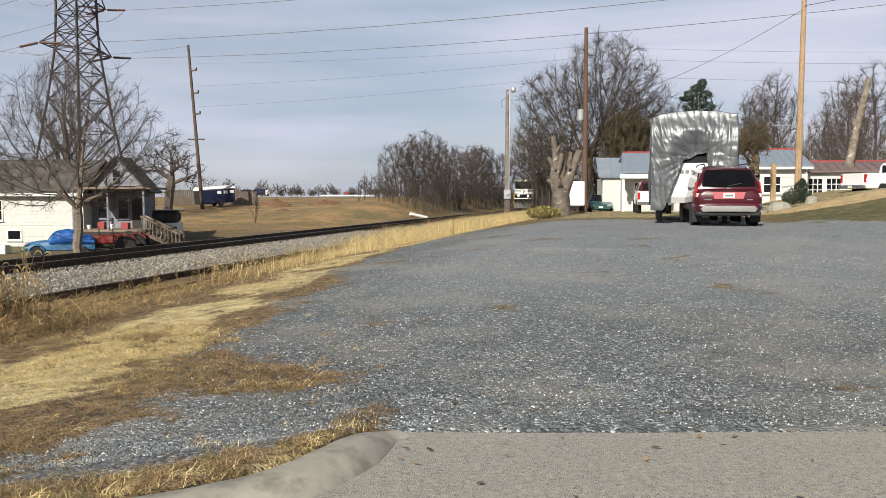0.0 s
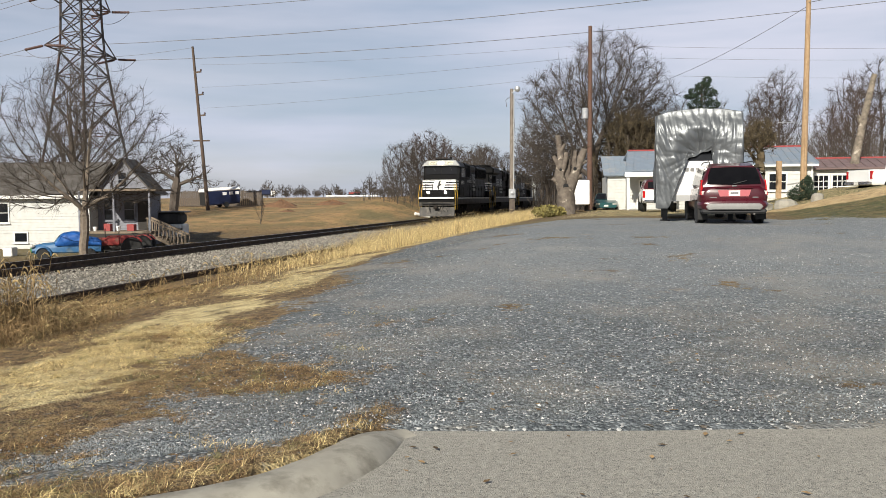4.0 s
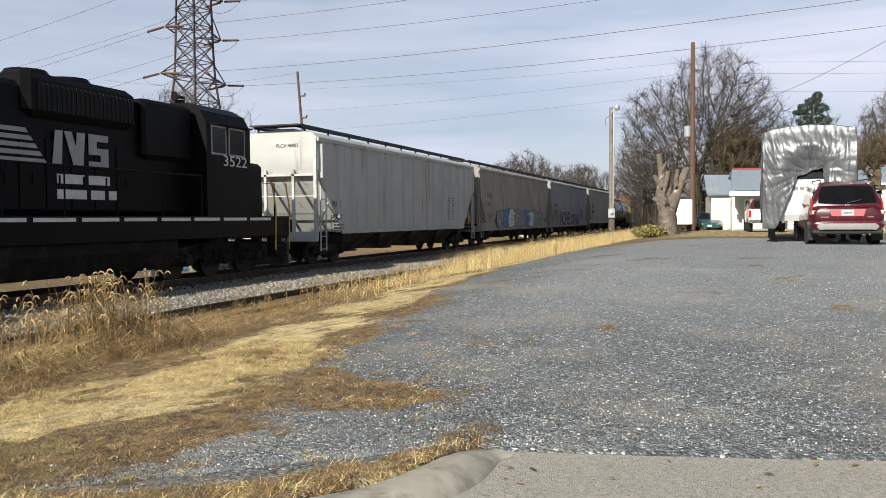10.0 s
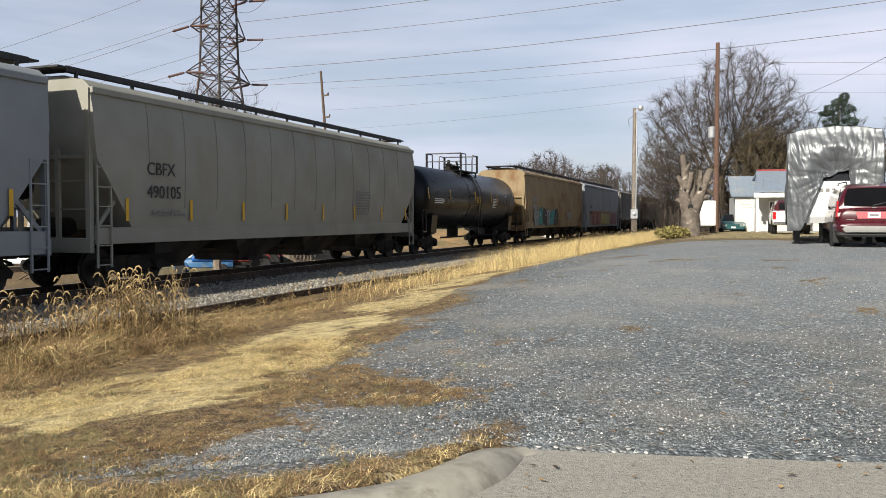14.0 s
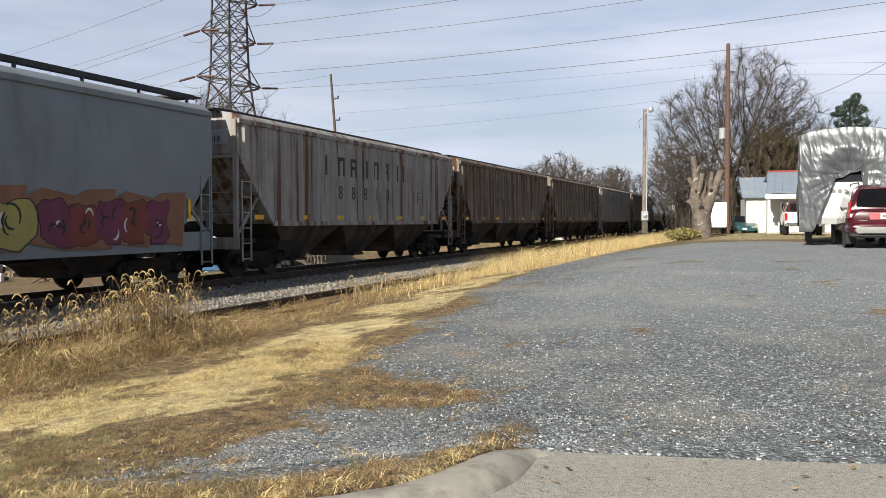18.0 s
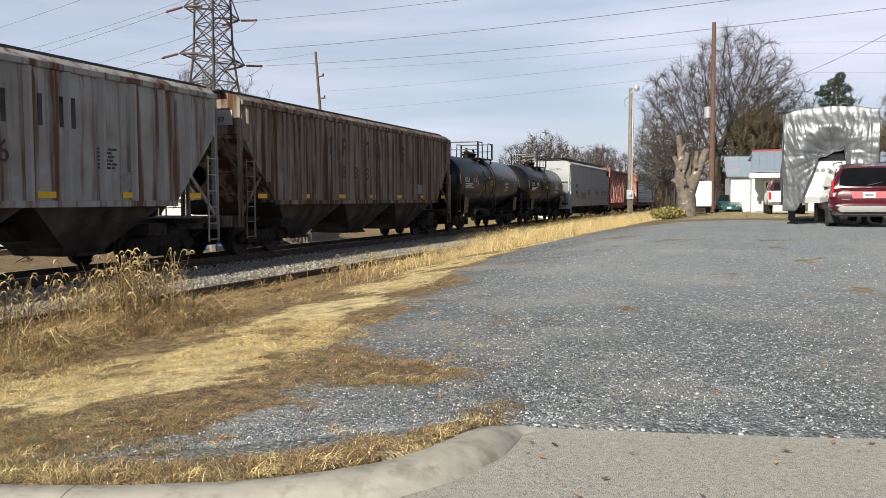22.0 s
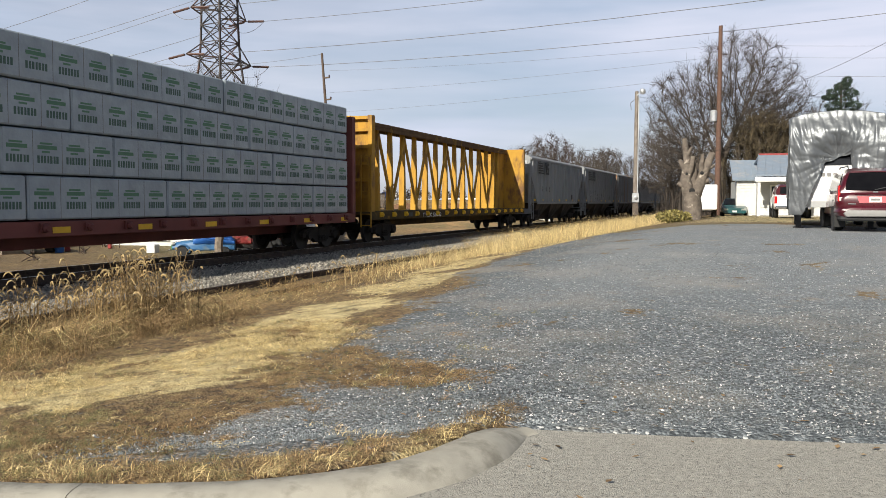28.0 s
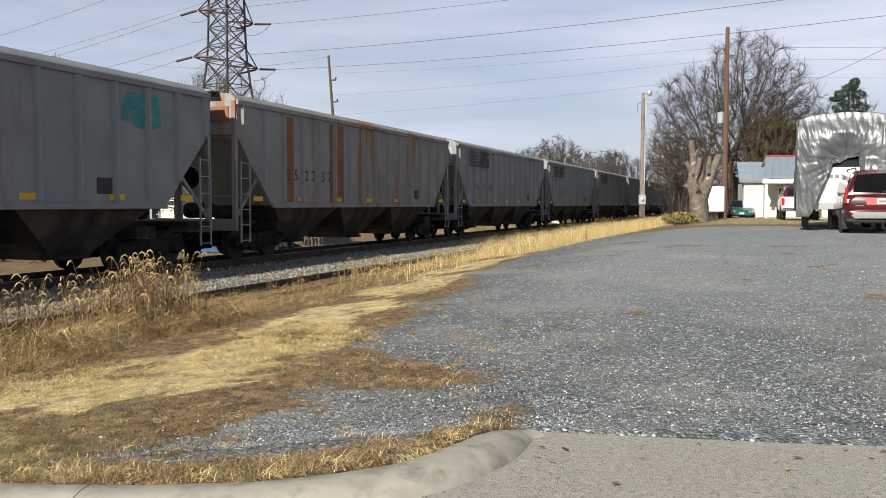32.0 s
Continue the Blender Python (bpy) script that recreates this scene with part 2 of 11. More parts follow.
# ---------------------------------------------------------------- shapes
class Shape:
    """Collects vertices and faces for one part."""

    def __init__(self):
        self.v, self.f, self.smooth = [], [], False

    def add(self, vs, fs):
        o = len(self.v)
        self.v += [tuple(p) for p in vs]
        self.f += [tuple(i + o for i in q) for q in fs]
        return self

    def box(self, x0, x1, y0, y1, z0, z1, c=0.0):
        """A box; c cuts its upright and lying edges back to a small chamfer."""
        if c <= 0:
            return self.add([(x, y, z) for z in (z0, z1) for y in (y0, y1) for x in (x0, x1)],
                            [(0, 2, 3, 1), (4, 5, 7, 6), (0, 1, 5, 4), (2, 6, 7, 3), (0, 4, 6, 2), (1, 3, 7, 5)])
        def ring(e, z):
            X0, X1, Y0, Y1 = x0 + e, x1 - e, y0 + e, y1 - e
            return [(X0 + c, Y0, z), (X1 - c, Y0, z), (X1, Y0 + c, z), (X1, Y1 - c, z), (X1 - c, Y1, z), (X0 + c, Y1, z), (X0, Y1 - c, z), (X0, Y0 + c, z)]
        return self.loft([ring(c, z0), ring(0, z0 + c), ring(0, z1 - c), ring(c, z1)])

    def loft(self, rings, caps=True, close=True):
        n, o = len(rings[0]), len(self.v)
        for r in rings:
            self.v += [tuple(p) for p in r]
        for k in range(len(rings) - 1):
            for i in range(n if close else n - 1):
                j = (i + 1) % n
                self.f.append((o + k * n + i, o + k * n + j, o + (k + 1) * n + j, o + (k + 1) * n + i))
        if caps:
            self.f.append(tuple(o + i for i in reversed(range(n))))
            self.f.append(tuple(o + (len(rings) - 1) * n + i for i in range(n)))
        return self

    def prism(self, outline, a, b, axis="y"):
        """A 2D outline pushed from a to b along an axis; outline in the other two axes, in xyz order."""
        def at(p, d):
            return {"x": (d, p[0], p[1]), "y": (p[0], d, p[1]), "z": (p[0], p[1], d)}[axis]
        return self.loft([[at(p, a) for p in outline], [at(p, b) for p in outline]])

    def tube(self, pts, radii, n=8, caps=True):
        pts = [Vector(p) for p in pts]
        if not isinstance(radii, (list, tuple)):
            radii = [radii] * len(pts)
        rings = []
        for i, p in enumerate(pts):
            d = (pts[min(i + 1, len(pts) - 1)] - pts[max(i - 1, 0)]).normalized()
            u = d.orthogonal().normalized() if i == 0 else (u - d * u.dot(d)).normalized()
            w = d.cross(u)
            rings.append([p + (u * math.cos(2 * math.pi * k / n) + w * math.sin(2 * math.pi * k / n)) * radii[i] for k in range(n)])
        return self.loft(rings, caps)

    def lathe(self, profile, centre=(0, 0, 0), axis="y", n=20):
        """A profile of (radius, along) turned about an axis through centre."""
        cx, cy, cz = centre
        rings = []
        for r, h in profile:
            ring = []
            for k in range(n):
                c, s = math.cos(2 * math.pi * k / n) * r, math.sin(2 * math.pi * k / n) * r
                ring.append({"x": (cx + h, cy + c, cz + s), "y": (cx + s, cy + h, cz + c), "z": (cx + c, cy + s, cz + h)}[axis])
            rings.append(ring)
        return self.loft(rings)

    def bar(self, p, q, w, h=None):
        """A straight bar of rectangular section between two points."""
        p, q = Vector(p), Vector(q)
        d = (q - p).normalized()
        side = d.cross(Vector((0, 0, 1)))
        side = side.normalized() if side.length > 1e-4 else Vector((1, 0, 0))
        up = side.cross(d)
        a, b = side * w / 2, up * (h or w) / 2
        return self.loft([[e - a - b, e + a - b, e + a + b, e - a + b] for e in (p, q)])

    def move(self, m):
        self.v = [tuple(m @ Vector(p)) for p in self.v]
        return self

    def mirror(self, axis):
        k = "xyz".index(axis)
        o = len(self.v)
        self.v += [tuple(-c if i == k else c for i, c in enumerate(p)) for p in self.v]
        self.f += [tuple(i + o for i in reversed(q)) for q in list(self.f)]
        return self

    def mesh(self, name, material):
        me = bpy.data.meshes.new(name)
        me.from_pydata(self.v, [], self.f)
        me.materials.append(material)
        if self.smooth:
            me.polygons.foreach_set("use_smooth", [True] * len(me.polygons))
            me.set_sharp_from_angle(angle=radians(38))
        me.update()
        return me


def part(name, shape, material, parent, label="", at=None, kind=""):
    """Links a shape, or a mesh already made, as one mesh object under a thing or a part."""
    me = shape.mesh(name, material) if isinstance(shape, Shape) else shape
    ob = new(name, me)
    ob.parent = parent
    if at is not None:
        ob.matrix_basis = at
    return tagged(ob, label=label, kind=kind)


def thing(name, m, label, category, group="", kind="", shape=None, material=None):
    """A top-level thing: an Empty at its base, or one mesh."""
    ob = new(name, shape.mesh(name, material) if shape else None)
    ob.matrix_basis = m
    return tagged(ob, label, category, group, kind)


def words(text, size, depth=0.004, shear=0.0, offset=0.0, space=1.0, width=None):
    """Mesh data of a line of text that stands in the xz plane, facing +y, its lower left corner at the origin seen from +y."""
    cu = bpy.data.curves.new("words", "FONT")
    cu.body, cu.size, cu.shear, cu.offset, cu.space_character, cu.extrude = text, size, shear, offset, space, depth
    cu.resolution_u = 3
    ob = bpy.data.objects.new("words", cu)
    me = bpy.data.meshes.new_from_object(ob)
    bpy.data.objects.remove(ob)
    me.transform(Matrix(((-1, 0, 0, 0), (0, 0, 1, 0), (0, 1, 0, 0), (0, 0, 0, 1))))
    if width:
        xs = [v.co.x for v in me.vertices]
        me.transform(Matrix.Diagonal((width / max(0.01, max(xs) - min(xs)), 1, 1, 1)))
    return me


def lettering(name, text, size, material, parent, at, label="", **kw):
    me = words(text, size, **kw)
    me.materials.append(material)
    return part(name, me, None, parent, label, at)


def smooth(a, b, v):
    t = np.clip((np.asarray(v, dtype=float) - a) / (b - a), 0, 1)
    return t * t * (3 - 2 * t)


# ---------------------------------------------------------------- the lie of the land
# The main line runs straight: x = TRACK_X + TRACK_K * y, its rail heads at z = 0.
TRACK_X, TRACK_K = -15.36, 0.211
TRACK_N = math.hypot(1, TRACK_K)
ALONG = Vector((TRACK_K / TRACK_N, 1 / TRACK_N, 0))
ACROSS = Vector((1 / TRACK_N, -TRACK_K / TRACK_N, 0))
TURN = math.degrees(math.atan2(-ALONG.y, -ALONG.x))


def track_point(s, q=0.0, z=0.0):
    """s metres along the line, q metres from its centre towards the lot."""
    p = Vector((TRACK_X + TRACK_K * s / TRACK_N, s / TRACK_N, z))
    return p + ACROSS * q


def across(x, y):
    return (x - (TRACK_X + TRACK_K * y)) / TRACK_N


# the kerb: a straight run along the road and a quarter turn into the drive
KERB = [(-60.0, 3.82), (-6.0, 3.83), (-3.0, 3.87), (-2.57, 3.91), (-2.14, 3.99), (-1.72, 4.11), (-1.36, 4.3), (-1.08, 4.5), (-0.9, 4.74), (-0.74, 5.03), (-0.62, 5.38), (-0.5, 5.62), (-0.34, 5.74)]


def kerb_side(x, y):
    """Below zero on the road's side of the kerb and the apron's edge."""
    kx = [k[0] for k in KERB] + [0.9, 3.0, 60.0]
    ky = [k[1] for k in KERB] + [5.82, 5.76, 5.2]
    return y - np.interp(x, kx, ky)


def height(x, y):
    """Height of the ground."""
    x, y = np.asarray(x, dtype=float), np.asarray(y, dtype=float)
    q = across(x, y)
    p = -q
    rise = 0.80 * smooth(4, 24, y) - 0.12 * smooth(30, 65, y)
    near = -0.35 + (0.35 + rise) * smooth(3.5, 14, q)
    near = near + 1.5 * smooth(19, 30, q) * smooth(20, 32, y) + 0.25 * np.exp(-((x - 17.5) / 4.5) ** 2 - ((y - 34) / 2.5) ** 2)
    k = kerb_side(x, y)
    near = near + 0.11 * smooth(1.5, 0.0, k) * smooth(-0.35, -0.8, x) * (k > 0) * (y < 8)
    far = -0.35 - 1.45 * smooth(3, 9, p) * (1 - smooth(50, 105, y)) + (1.3 * smooth(50, 120, y) + 1.2 * smooth(120, 250, y)) * smooth(3, 16, p)
    far = far + 1.6 * smooth(4, 10, p) * (1 - smooth(10, 20, p)) * smooth(70, 95, y) * (1 - smooth(150, 200, y))
    return np.where(q > 0, near, far)


def ground_z(x, y):
    return float(height(x, y))


def bumpy(x, y, s, seed):
    return noise.noise((x * s + seed, y * s - seed, seed * 0.37))


def graded(lo, hi, a, b, step, grow):
    """Grid lines: evenly spaced between a and b, then ever wider out to lo and hi."""
    out = list(np.arange(a, b + step / 2, step))
    for sign, end in ((1, hi), (-1, lo)):
        d, p = step, (out[-1] if sign > 0 else out[0])
        while abs(p) < abs(end):
            d *= grow
            p += sign * d
            out.append(p)
    return np.array(sorted(out))


def zones(gx, gy, w1):
    """Shares of gravel, straw, brown litter and green in the ground; w1 is noise that frays their edges."""
    q, k = across(gx, gy), kerb_side(gx, gy)
    edge_q = np.interp(gy, [5, 9, 12, 14, 16.4, 22, 40], [10.8, 10.8, 10.5, 10.35, 9.7, 9.4, 9.8])
    gravel = smooth(-0.35, 0.35, q - edge_q + 0.75 * w1)
    gravel = gravel * (1 - smooth(-0.5, 0.5, gy - 32 + 1.2 * w1 - 0.12 * (gx - 4)))
    gravel = gravel * (1 - smooth(-0.5, 0.5, (gx - 10.6) * 0.75 + (gy - 28.5) * 0.55 + 1.0 * w1) * smooth(21.5, 24, gy))
    brown = smooth(0.35, 0.75, np.exp(-((gx + 1.85) / 1.05) ** 2 - ((gy - 7.45) / 0.85) ** 2) * 1.15 + 0.85 * w1)
    west = smooth(0.3, -0.4, gx + 2.45 + 0.9 * w1) * (gy < 9)
    kerb_strip = smooth(0.85, 0.45, k + 0.35 * w1) * smooth(-0.25, -0.6, gx)
    gravel = np.clip(gravel * (1 - 0.85 * brown) * (1 - 0.93 * west) * (1 - 0.88 * kerb_strip), 0, 1)
    patch = smooth(0.4, 0.7, np.exp(-((gx + 2.0) / 0.75) ** 2 - ((gy - 5.65) / 0.75) ** 2) * 1.05 + 0.5 * w1) * (1 - 0.9 * kerb_strip)
    gravel = np.maximum(gravel, patch)
    low = np.interp(gy, [5.75, 6.5, 7.0, 8.5, 10.7, 16.4, 22], [9.6, 9.95, 10.9, 10.8, 10.2, 9.7, 9.5])
    high = np.interp(gy, [7.3, 8, 9.1, 11.7, 14.6, 20], [8.1, 8.5, 8.75, 8.45, 8.25, 8.0])
    straw = smooth(-0.4, 0.35, low - q + 0.8 * w1) * smooth(-0.4, 0.35, q - high + 0.7 * w1) * smooth(-0.75, -0.2, w1) * smooth(5, 6.2, gy) * (1 - smooth(40, 60, gy))
    straw = np.maximum(straw * (1 - brown), kerb_strip * smooth(-0.5, 0.3, w1) * 0.4) * (1 - gravel)
    straw = np.maximum(straw, 0.5 * smooth(33, 38, gy) * smooth(11, 13, q) * (gy < 90))
    dirt = smooth(7.0, 8.2, q) * (gy < 20) * (q < 13) * (1 - gravel) * (1 - straw)
    green = smooth(19.5, 22, q) * smooth(19, 25, gy) * (gy < 80)
    green = np.maximum(green, 0.55 * smooth(12, 14, q) * smooth(33, 38, gy) * (gy < 90))
    green = np.maximum(green, 0.42 * smooth(8, 6, gy) * smooth(-2.6, -4.2, gx) * (q > 8))
    return gravel, straw, dirt, green


def land():
    xs = graded(-2600, 2600, -9, 15, 0.16, 1.13)
    ys = graded(-900, 3200, 3.0, 34, 0.16, 1.1)
    gx, gy = np.meshgrid(xs, ys)
    gz = height(gx, gy)
    q = across(gx, gy)
    k = kerb_side(gx, gy)
    road = k < -0.1
    gz = np.where(road, np.where(gy < 6.2, -0.06, gz), gz)
    rough_ = np.array([[bumpy(x, y, 1.7, 3.1) * 0.025 + bumpy(x, y, 0.4, 8.2) * 0.05 if abs(x) < 40 and y < 60 else 0 for x in xs] for y in ys])
    lotk = smooth(10, 11, q) * (1 - smooth(19, 21, q))
    gz = gz + np.where(road, 0, rough_ * (1 - 0.75 * lotk))
    w1 = np.array([[bumpy(x, y, 0.9, 1.3) + 0.5 * bumpy(x, y, 2.6, 5.5) + 0.35 * bumpy(x, y, 6.1, 9.5) if abs(x) < 40 and y < 60 else 0 for x in xs] for y in ys])
    gravel, straw, dirt, green = zones(gx, gy, w1)
    mound = np.exp(-((gx - 17.5) / 4.6) ** 2 - ((gy - 34 + 0.15 * (gx - 17.5)) / 2.6) ** 2) * 2.1
    mound = smooth(0.3, 0.7, mound + 0.2 * w1)
    field = smooth(4, 8, -q) * smooth(60, 85, gy)
    me = bpy.data.meshes.new("ground")
    ny, nx = gx.shape
    keep = np.stack([gx.ravel(), gy.ravel(), gz.ravel()], 1)
    idx = np.arange(nx * ny).reshape(ny, nx)
    faces = np.stack([idx[:-1, :-1], idx[:-1, 1:], idx[1:, 1:], idx[1:, :-1]], -1).reshape(-1, 4)
    me.from_pydata(keep.tolist(), [], faces.tolist())
    for name, a in (("gravel", gravel), ("straw", straw), ("green", green), ("mound", mound), ("field", field), ("dirt", dirt), ("worn", smooth(8, 15, gy) * smooth(10.4, 12.5, q))):
        at = me.attributes.new(name, "FLOAT", "POINT")
        at.data.foreach_set("value", np.asarray(a, dtype=np.float32).ravel())
    me.polygons.foreach_set("use_smooth", [True] * len(me.polygons))
    me.materials.append(ground_material())
    ob = new("ground", me)
    return tagged(ob, "grey gravel lot between dry straw grass verges and brown fields", "ground", kind="structure")


def ground_material():
    m = bpy.data.materials.new("ground")
    m.use_nodes = True
    N, L = m.node_tree.nodes, m.node_tree.links
    bs = N["Principled BSDF"]
    tc = N.new("ShaderNodeTexCoord")

    def nz(scale, detail=5, rough=0.6):
        n = N.new("ShaderNodeTexNoise")
        n.inputs["Scale"].default_value, n.inputs["Detail"].default_value, n.inputs["Roughness"].default_value = scale, detail, rough
        L.new(tc.outputs["Object"], n.inputs["Vector"])
        return n.outputs["Fac"]

    def rng(v, lo, hi, a=0.0, b=1.0):
        r = N.new("ShaderNodeMapRange")
        r.inputs["From Min"].default_value, r.inputs["From Max"].default_value = lo, hi
        r.inputs["To Min"].default_value, r.inputs["To Max"].default_value = a, b
        L.new(v, r.inputs["Value"])
        return r.outputs["Result"]

    def mix(f, a, b):
        x = N.new("ShaderNodeMixRGB")
        L.new(f, x.inputs["Fac"])
        for sock, c in (("Color1", a), ("Color2", b)):
            if isinstance(c, tuple):
                x.inputs[sock].default_value = (*c, 1)
            else:
                L.new(c, x.inputs[sock])
        return x.outputs["Color"]

    def att(name):
        a = N.new("ShaderNodeAttribute")
        a.attribute_name = name
        return a.outputs["Fac"]

    def soft(name, amount=0.5, scale=9):
        """A zone with its edge broken up by noise."""
        ad = N.new("ShaderNodeMath")
        ad.operation = "ADD"
        L.new(att(name), ad.inputs[0])
        L.new(rng(nz(scale, 6), 0.3, 0.7, -amount / 2, amount / 2), ad.inputs[1])
        return rng(ad.outputs["Value"], 0.3, 0.7)

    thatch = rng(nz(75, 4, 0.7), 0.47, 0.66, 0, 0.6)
    vor = N.new("ShaderNodeTexVoronoi")
    vor.inputs["Scale"].default_value = 36
    L.new(tc.outputs["Object"], vor.inputs["Vector"])
    sep = N.new("ShaderNodeSeparateColor")
    L.new(vor.outputs["Color"], sep.inputs["Color"])
    base = mix(rng(nz(0.7), 0.35, 0.65), (0.175, 0.112, 0.052), (0.09, 0.06, 0.032))
    base = mix(rng(nz(14), 0.45, 0.7), base, (0.30, 0.205, 0.092))
    base = mix(soft("field"), base, mix(rng(nz(0.3, 9, 0.7), 0.42, 0.58), (0.44, 0.265, 0.12), (0.205, 0.155, 0.068)))
    base = mix(rng(nz(0.045, 4), 0.5, 0.62, 0, 0.7), base, (0.15, 0.135, 0.065))
    base = mix(soft("green"), base, mix(rng(nz(1.1), 0.4, 0.65), (0.075, 0.085, 0.03), (0.16, 0.13, 0.055)))
    base = mix(soft("straw", 1.1, 7), base, mix(rng(nz(4, 8), 0.4, 0.62), (0.70, 0.575, 0.30), (0.42, 0.325, 0.155)))
    base = mix(soft("mound"), base, mix(rng(nz(2), 0.4, 0.6), (0.62, 0.46, 0.25), (0.50, 0.35, 0.18)))
    base = mix(soft("dirt", 1.0, 7), base, mix(rng(nz(9, 8, 0.7), 0.4, 0.6), (0.075, 0.048, 0.027), (0.26, 0.17, 0.078)))
    base = mix(rng(nz(3.4, 7, 0.72), 0.53, 0.64, 0, 0.55), base, (0.40, 0.30, 0.135))
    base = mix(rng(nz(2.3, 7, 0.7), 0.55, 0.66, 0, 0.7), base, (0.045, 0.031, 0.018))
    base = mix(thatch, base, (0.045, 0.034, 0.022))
    stone = mix(rng(sep.outputs["Red"], 0.1, 1.0), (0.07, 0.08, 0.085), (0.245, 0.268, 0.277))
    # gaps between stones darkened: their crevice shade is put into the colour
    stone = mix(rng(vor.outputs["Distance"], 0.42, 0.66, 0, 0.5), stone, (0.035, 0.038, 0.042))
    stone = mix(rng(sep.outputs["Green"], 0.93, 0.96), stone, (0.50, 0.50, 0.48))
    stone = mix(rng(nz(0.42, 6, 0.65), 0.48, 0.64, 0, 0.75), stone, (0.26, 0.24, 0.205))
    stone = mix(rng(nz(0.9, 6, 0.7), 0.54, 0.66, 0, 0.55), stone, (0.095, 0.103, 0.105))
    stone = mix(rng(nz(1.1, 7, 0.65), 0.62, 0.72, 0, 0.8), stone, (0.27, 0.205, 0.135))
    stone = mix(rng(att("worn"), 0, 1, 0, 0.42), stone, (0.30, 0.315, 0.325))
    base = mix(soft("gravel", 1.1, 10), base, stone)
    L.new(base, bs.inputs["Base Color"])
    bs.inputs["Roughness"].default_value = 0.88
    bs.inputs["Specular IOR Level"].default_value = 0.35
    bp = N.new("ShaderNodeBump")
    bp.inputs["Strength"].default_value, bp.inputs["Distance"].default_value = 0.7, 0.02
    ad = N.new("ShaderNodeMath")
    ad.operation = "ADD"
    L.new(rng(vor.outputs["Distance"], 0.0, 0.6, 1, 0), ad.inputs[0])
    L.new(nz(25, 5), ad.inputs[1])
    L.new(ad.outputs["Value"], bp.inputs["Height"])
    L.new(bp.outputs["Normal"], bs.inputs["Normal"])
    return m


land()


def road_and_kerb():
    # concrete road and drive apron, laid over the sheet of ground
    outline = [(x, y) for x, y in KERB if x > -30] + [(0.9, 5.82), (3.0, 5.76), (14.0, 5.66), (30.0, 5.4)]
    sh = Shape()
    n = len(outline)
    rows_ = []
    for x, y in outline:
        yy = y - 0.02 - (0.3 if x < -0.45 else 0.0)
        rows_.append([(x, yy, 0.004 if x > -0.6 else -0.035 + 0.035 * smooth(-3, 0, x)), (x, yy - 0.25, -0.004), (x, 3.2, -0.012), (x, 1.0, 0.0), (x, -9.0, 0.03)])
    for k in range(n - 1):
        for i in range(4):
            sh.add([rows_[k][i], rows_[k + 1][i], rows_[k + 1][i + 1], rows_[k][i + 1]], [(0, 3, 2, 1)])
    sh.smooth = True
    road = thing("road", Matrix(), "worn exposed-aggregate concrete road and drive apron", "road", kind="structure", shape=sh, material=M_CONC)
    # the kerb: a broad rolled lip that dies out where the drive begins
    pts = [Vector(p) for p in KERB[1:]]
    for _ in range(3):
        cut = [pts[0]]
        for p, q in zip(pts, pts[1:]):
            cut += [p.lerp(q, 0.25), p.lerp(q, 0.75)]
        pts = cut + [pts[-1]]
    pts = [(p.x, p.y) for p in pts]
    kerb = thing("kerb", Matrix(), "weathered concrete kerb curving into the drive", "kerb", kind="structure")
    sh, cuts = Shape(), [-4.05, -2.62]
    rings = []
    def flush():
        if len(rings) > 1:
            sh.loft(rings)
    for i, (x, y) in enumerate(pts):
        a, b = pts[max(0, i - 1)], pts[min(len(pts) - 1, i + 1)]
        d = Vector((b[0] - a[0], b[1] - a[1], 0)).normalized()
        nrm = Vector((-d.y, d.x, 0))
        fade = float(1 - smooth(-0.75, -0.36, x))
        top = 0.085 * fade + 0.012 + 0.006 * bumpy(x, y, 5, 2)
        w = (0.34 + 0.02 * bumpy(x, y, 3, 7)) * (0.6 + 0.4 * fade)
        p = Vector((x, y, 0))
        ring = [p + nrm * o + Vector((0, 0, z)) for o, z in ((-w - 0.03, -0.1), (-w, -0.012), (-w * 0.86, top * 0.28), (-w * 0.72, top * 0.66), (-w * 0.56, top * 0.93), (-w * 0.35, top), (-0.01, top - 0.004), (0.015, top - 0.02), (0.02, -0.1))]
        rings.append(ring)
        if any(pts[i - 1][0] < c <= x for c in cuts if i):
            flush()
            rings = [[v + Vector((0.006, 0, 0)) for v in ring]]
    flush()
    sh.smooth = True
    part("kerb_stone", sh, M_KERB, kerb)
    return road


road_and_kerb()


# ---------------------------------------------------------------- tracks
def ballast_bed(q0, q1, top, name, label):
    """A bank of stone with sloping shoulders along the line."""
    sh = Shape()
    rng = random.Random(5)
    ss = list(np.arange(-30, 120, 0.6)) + list(np.arange(120, 700, 6)) 
    ss = list(np.arange(-420, -30, 6)) + ss
    prof = [(q0 - 1.3, -0.75), (q0 - 0.2, top - 0.1), (q0 + 0.35, top), ((q0 + q1) / 2, top - 0.02), (q1 - 0.35, top), (q1 + 0.1, top - 0.07), (q1 + 1.0, -0.55)]
    rows_ = [[track_point(s, q + rng.uniform(-0.05, 0.05), z + rng.uniform(-0.025, 0.025)) for q, z in prof] for s in ss]
    sh.loft(rows_, caps=False, close=False)
    sh.f = [tuple(reversed(q)) for q in sh.f]
    sh.smooth = True
    return thing(name, Matrix(), label, "ballast", kind="structure", shape=sh, material=M_BALLAST)


ballast_bed(-2.3, 3.9, -0.19, "ballast_bed", "grey crushed stone ballast under the main line")


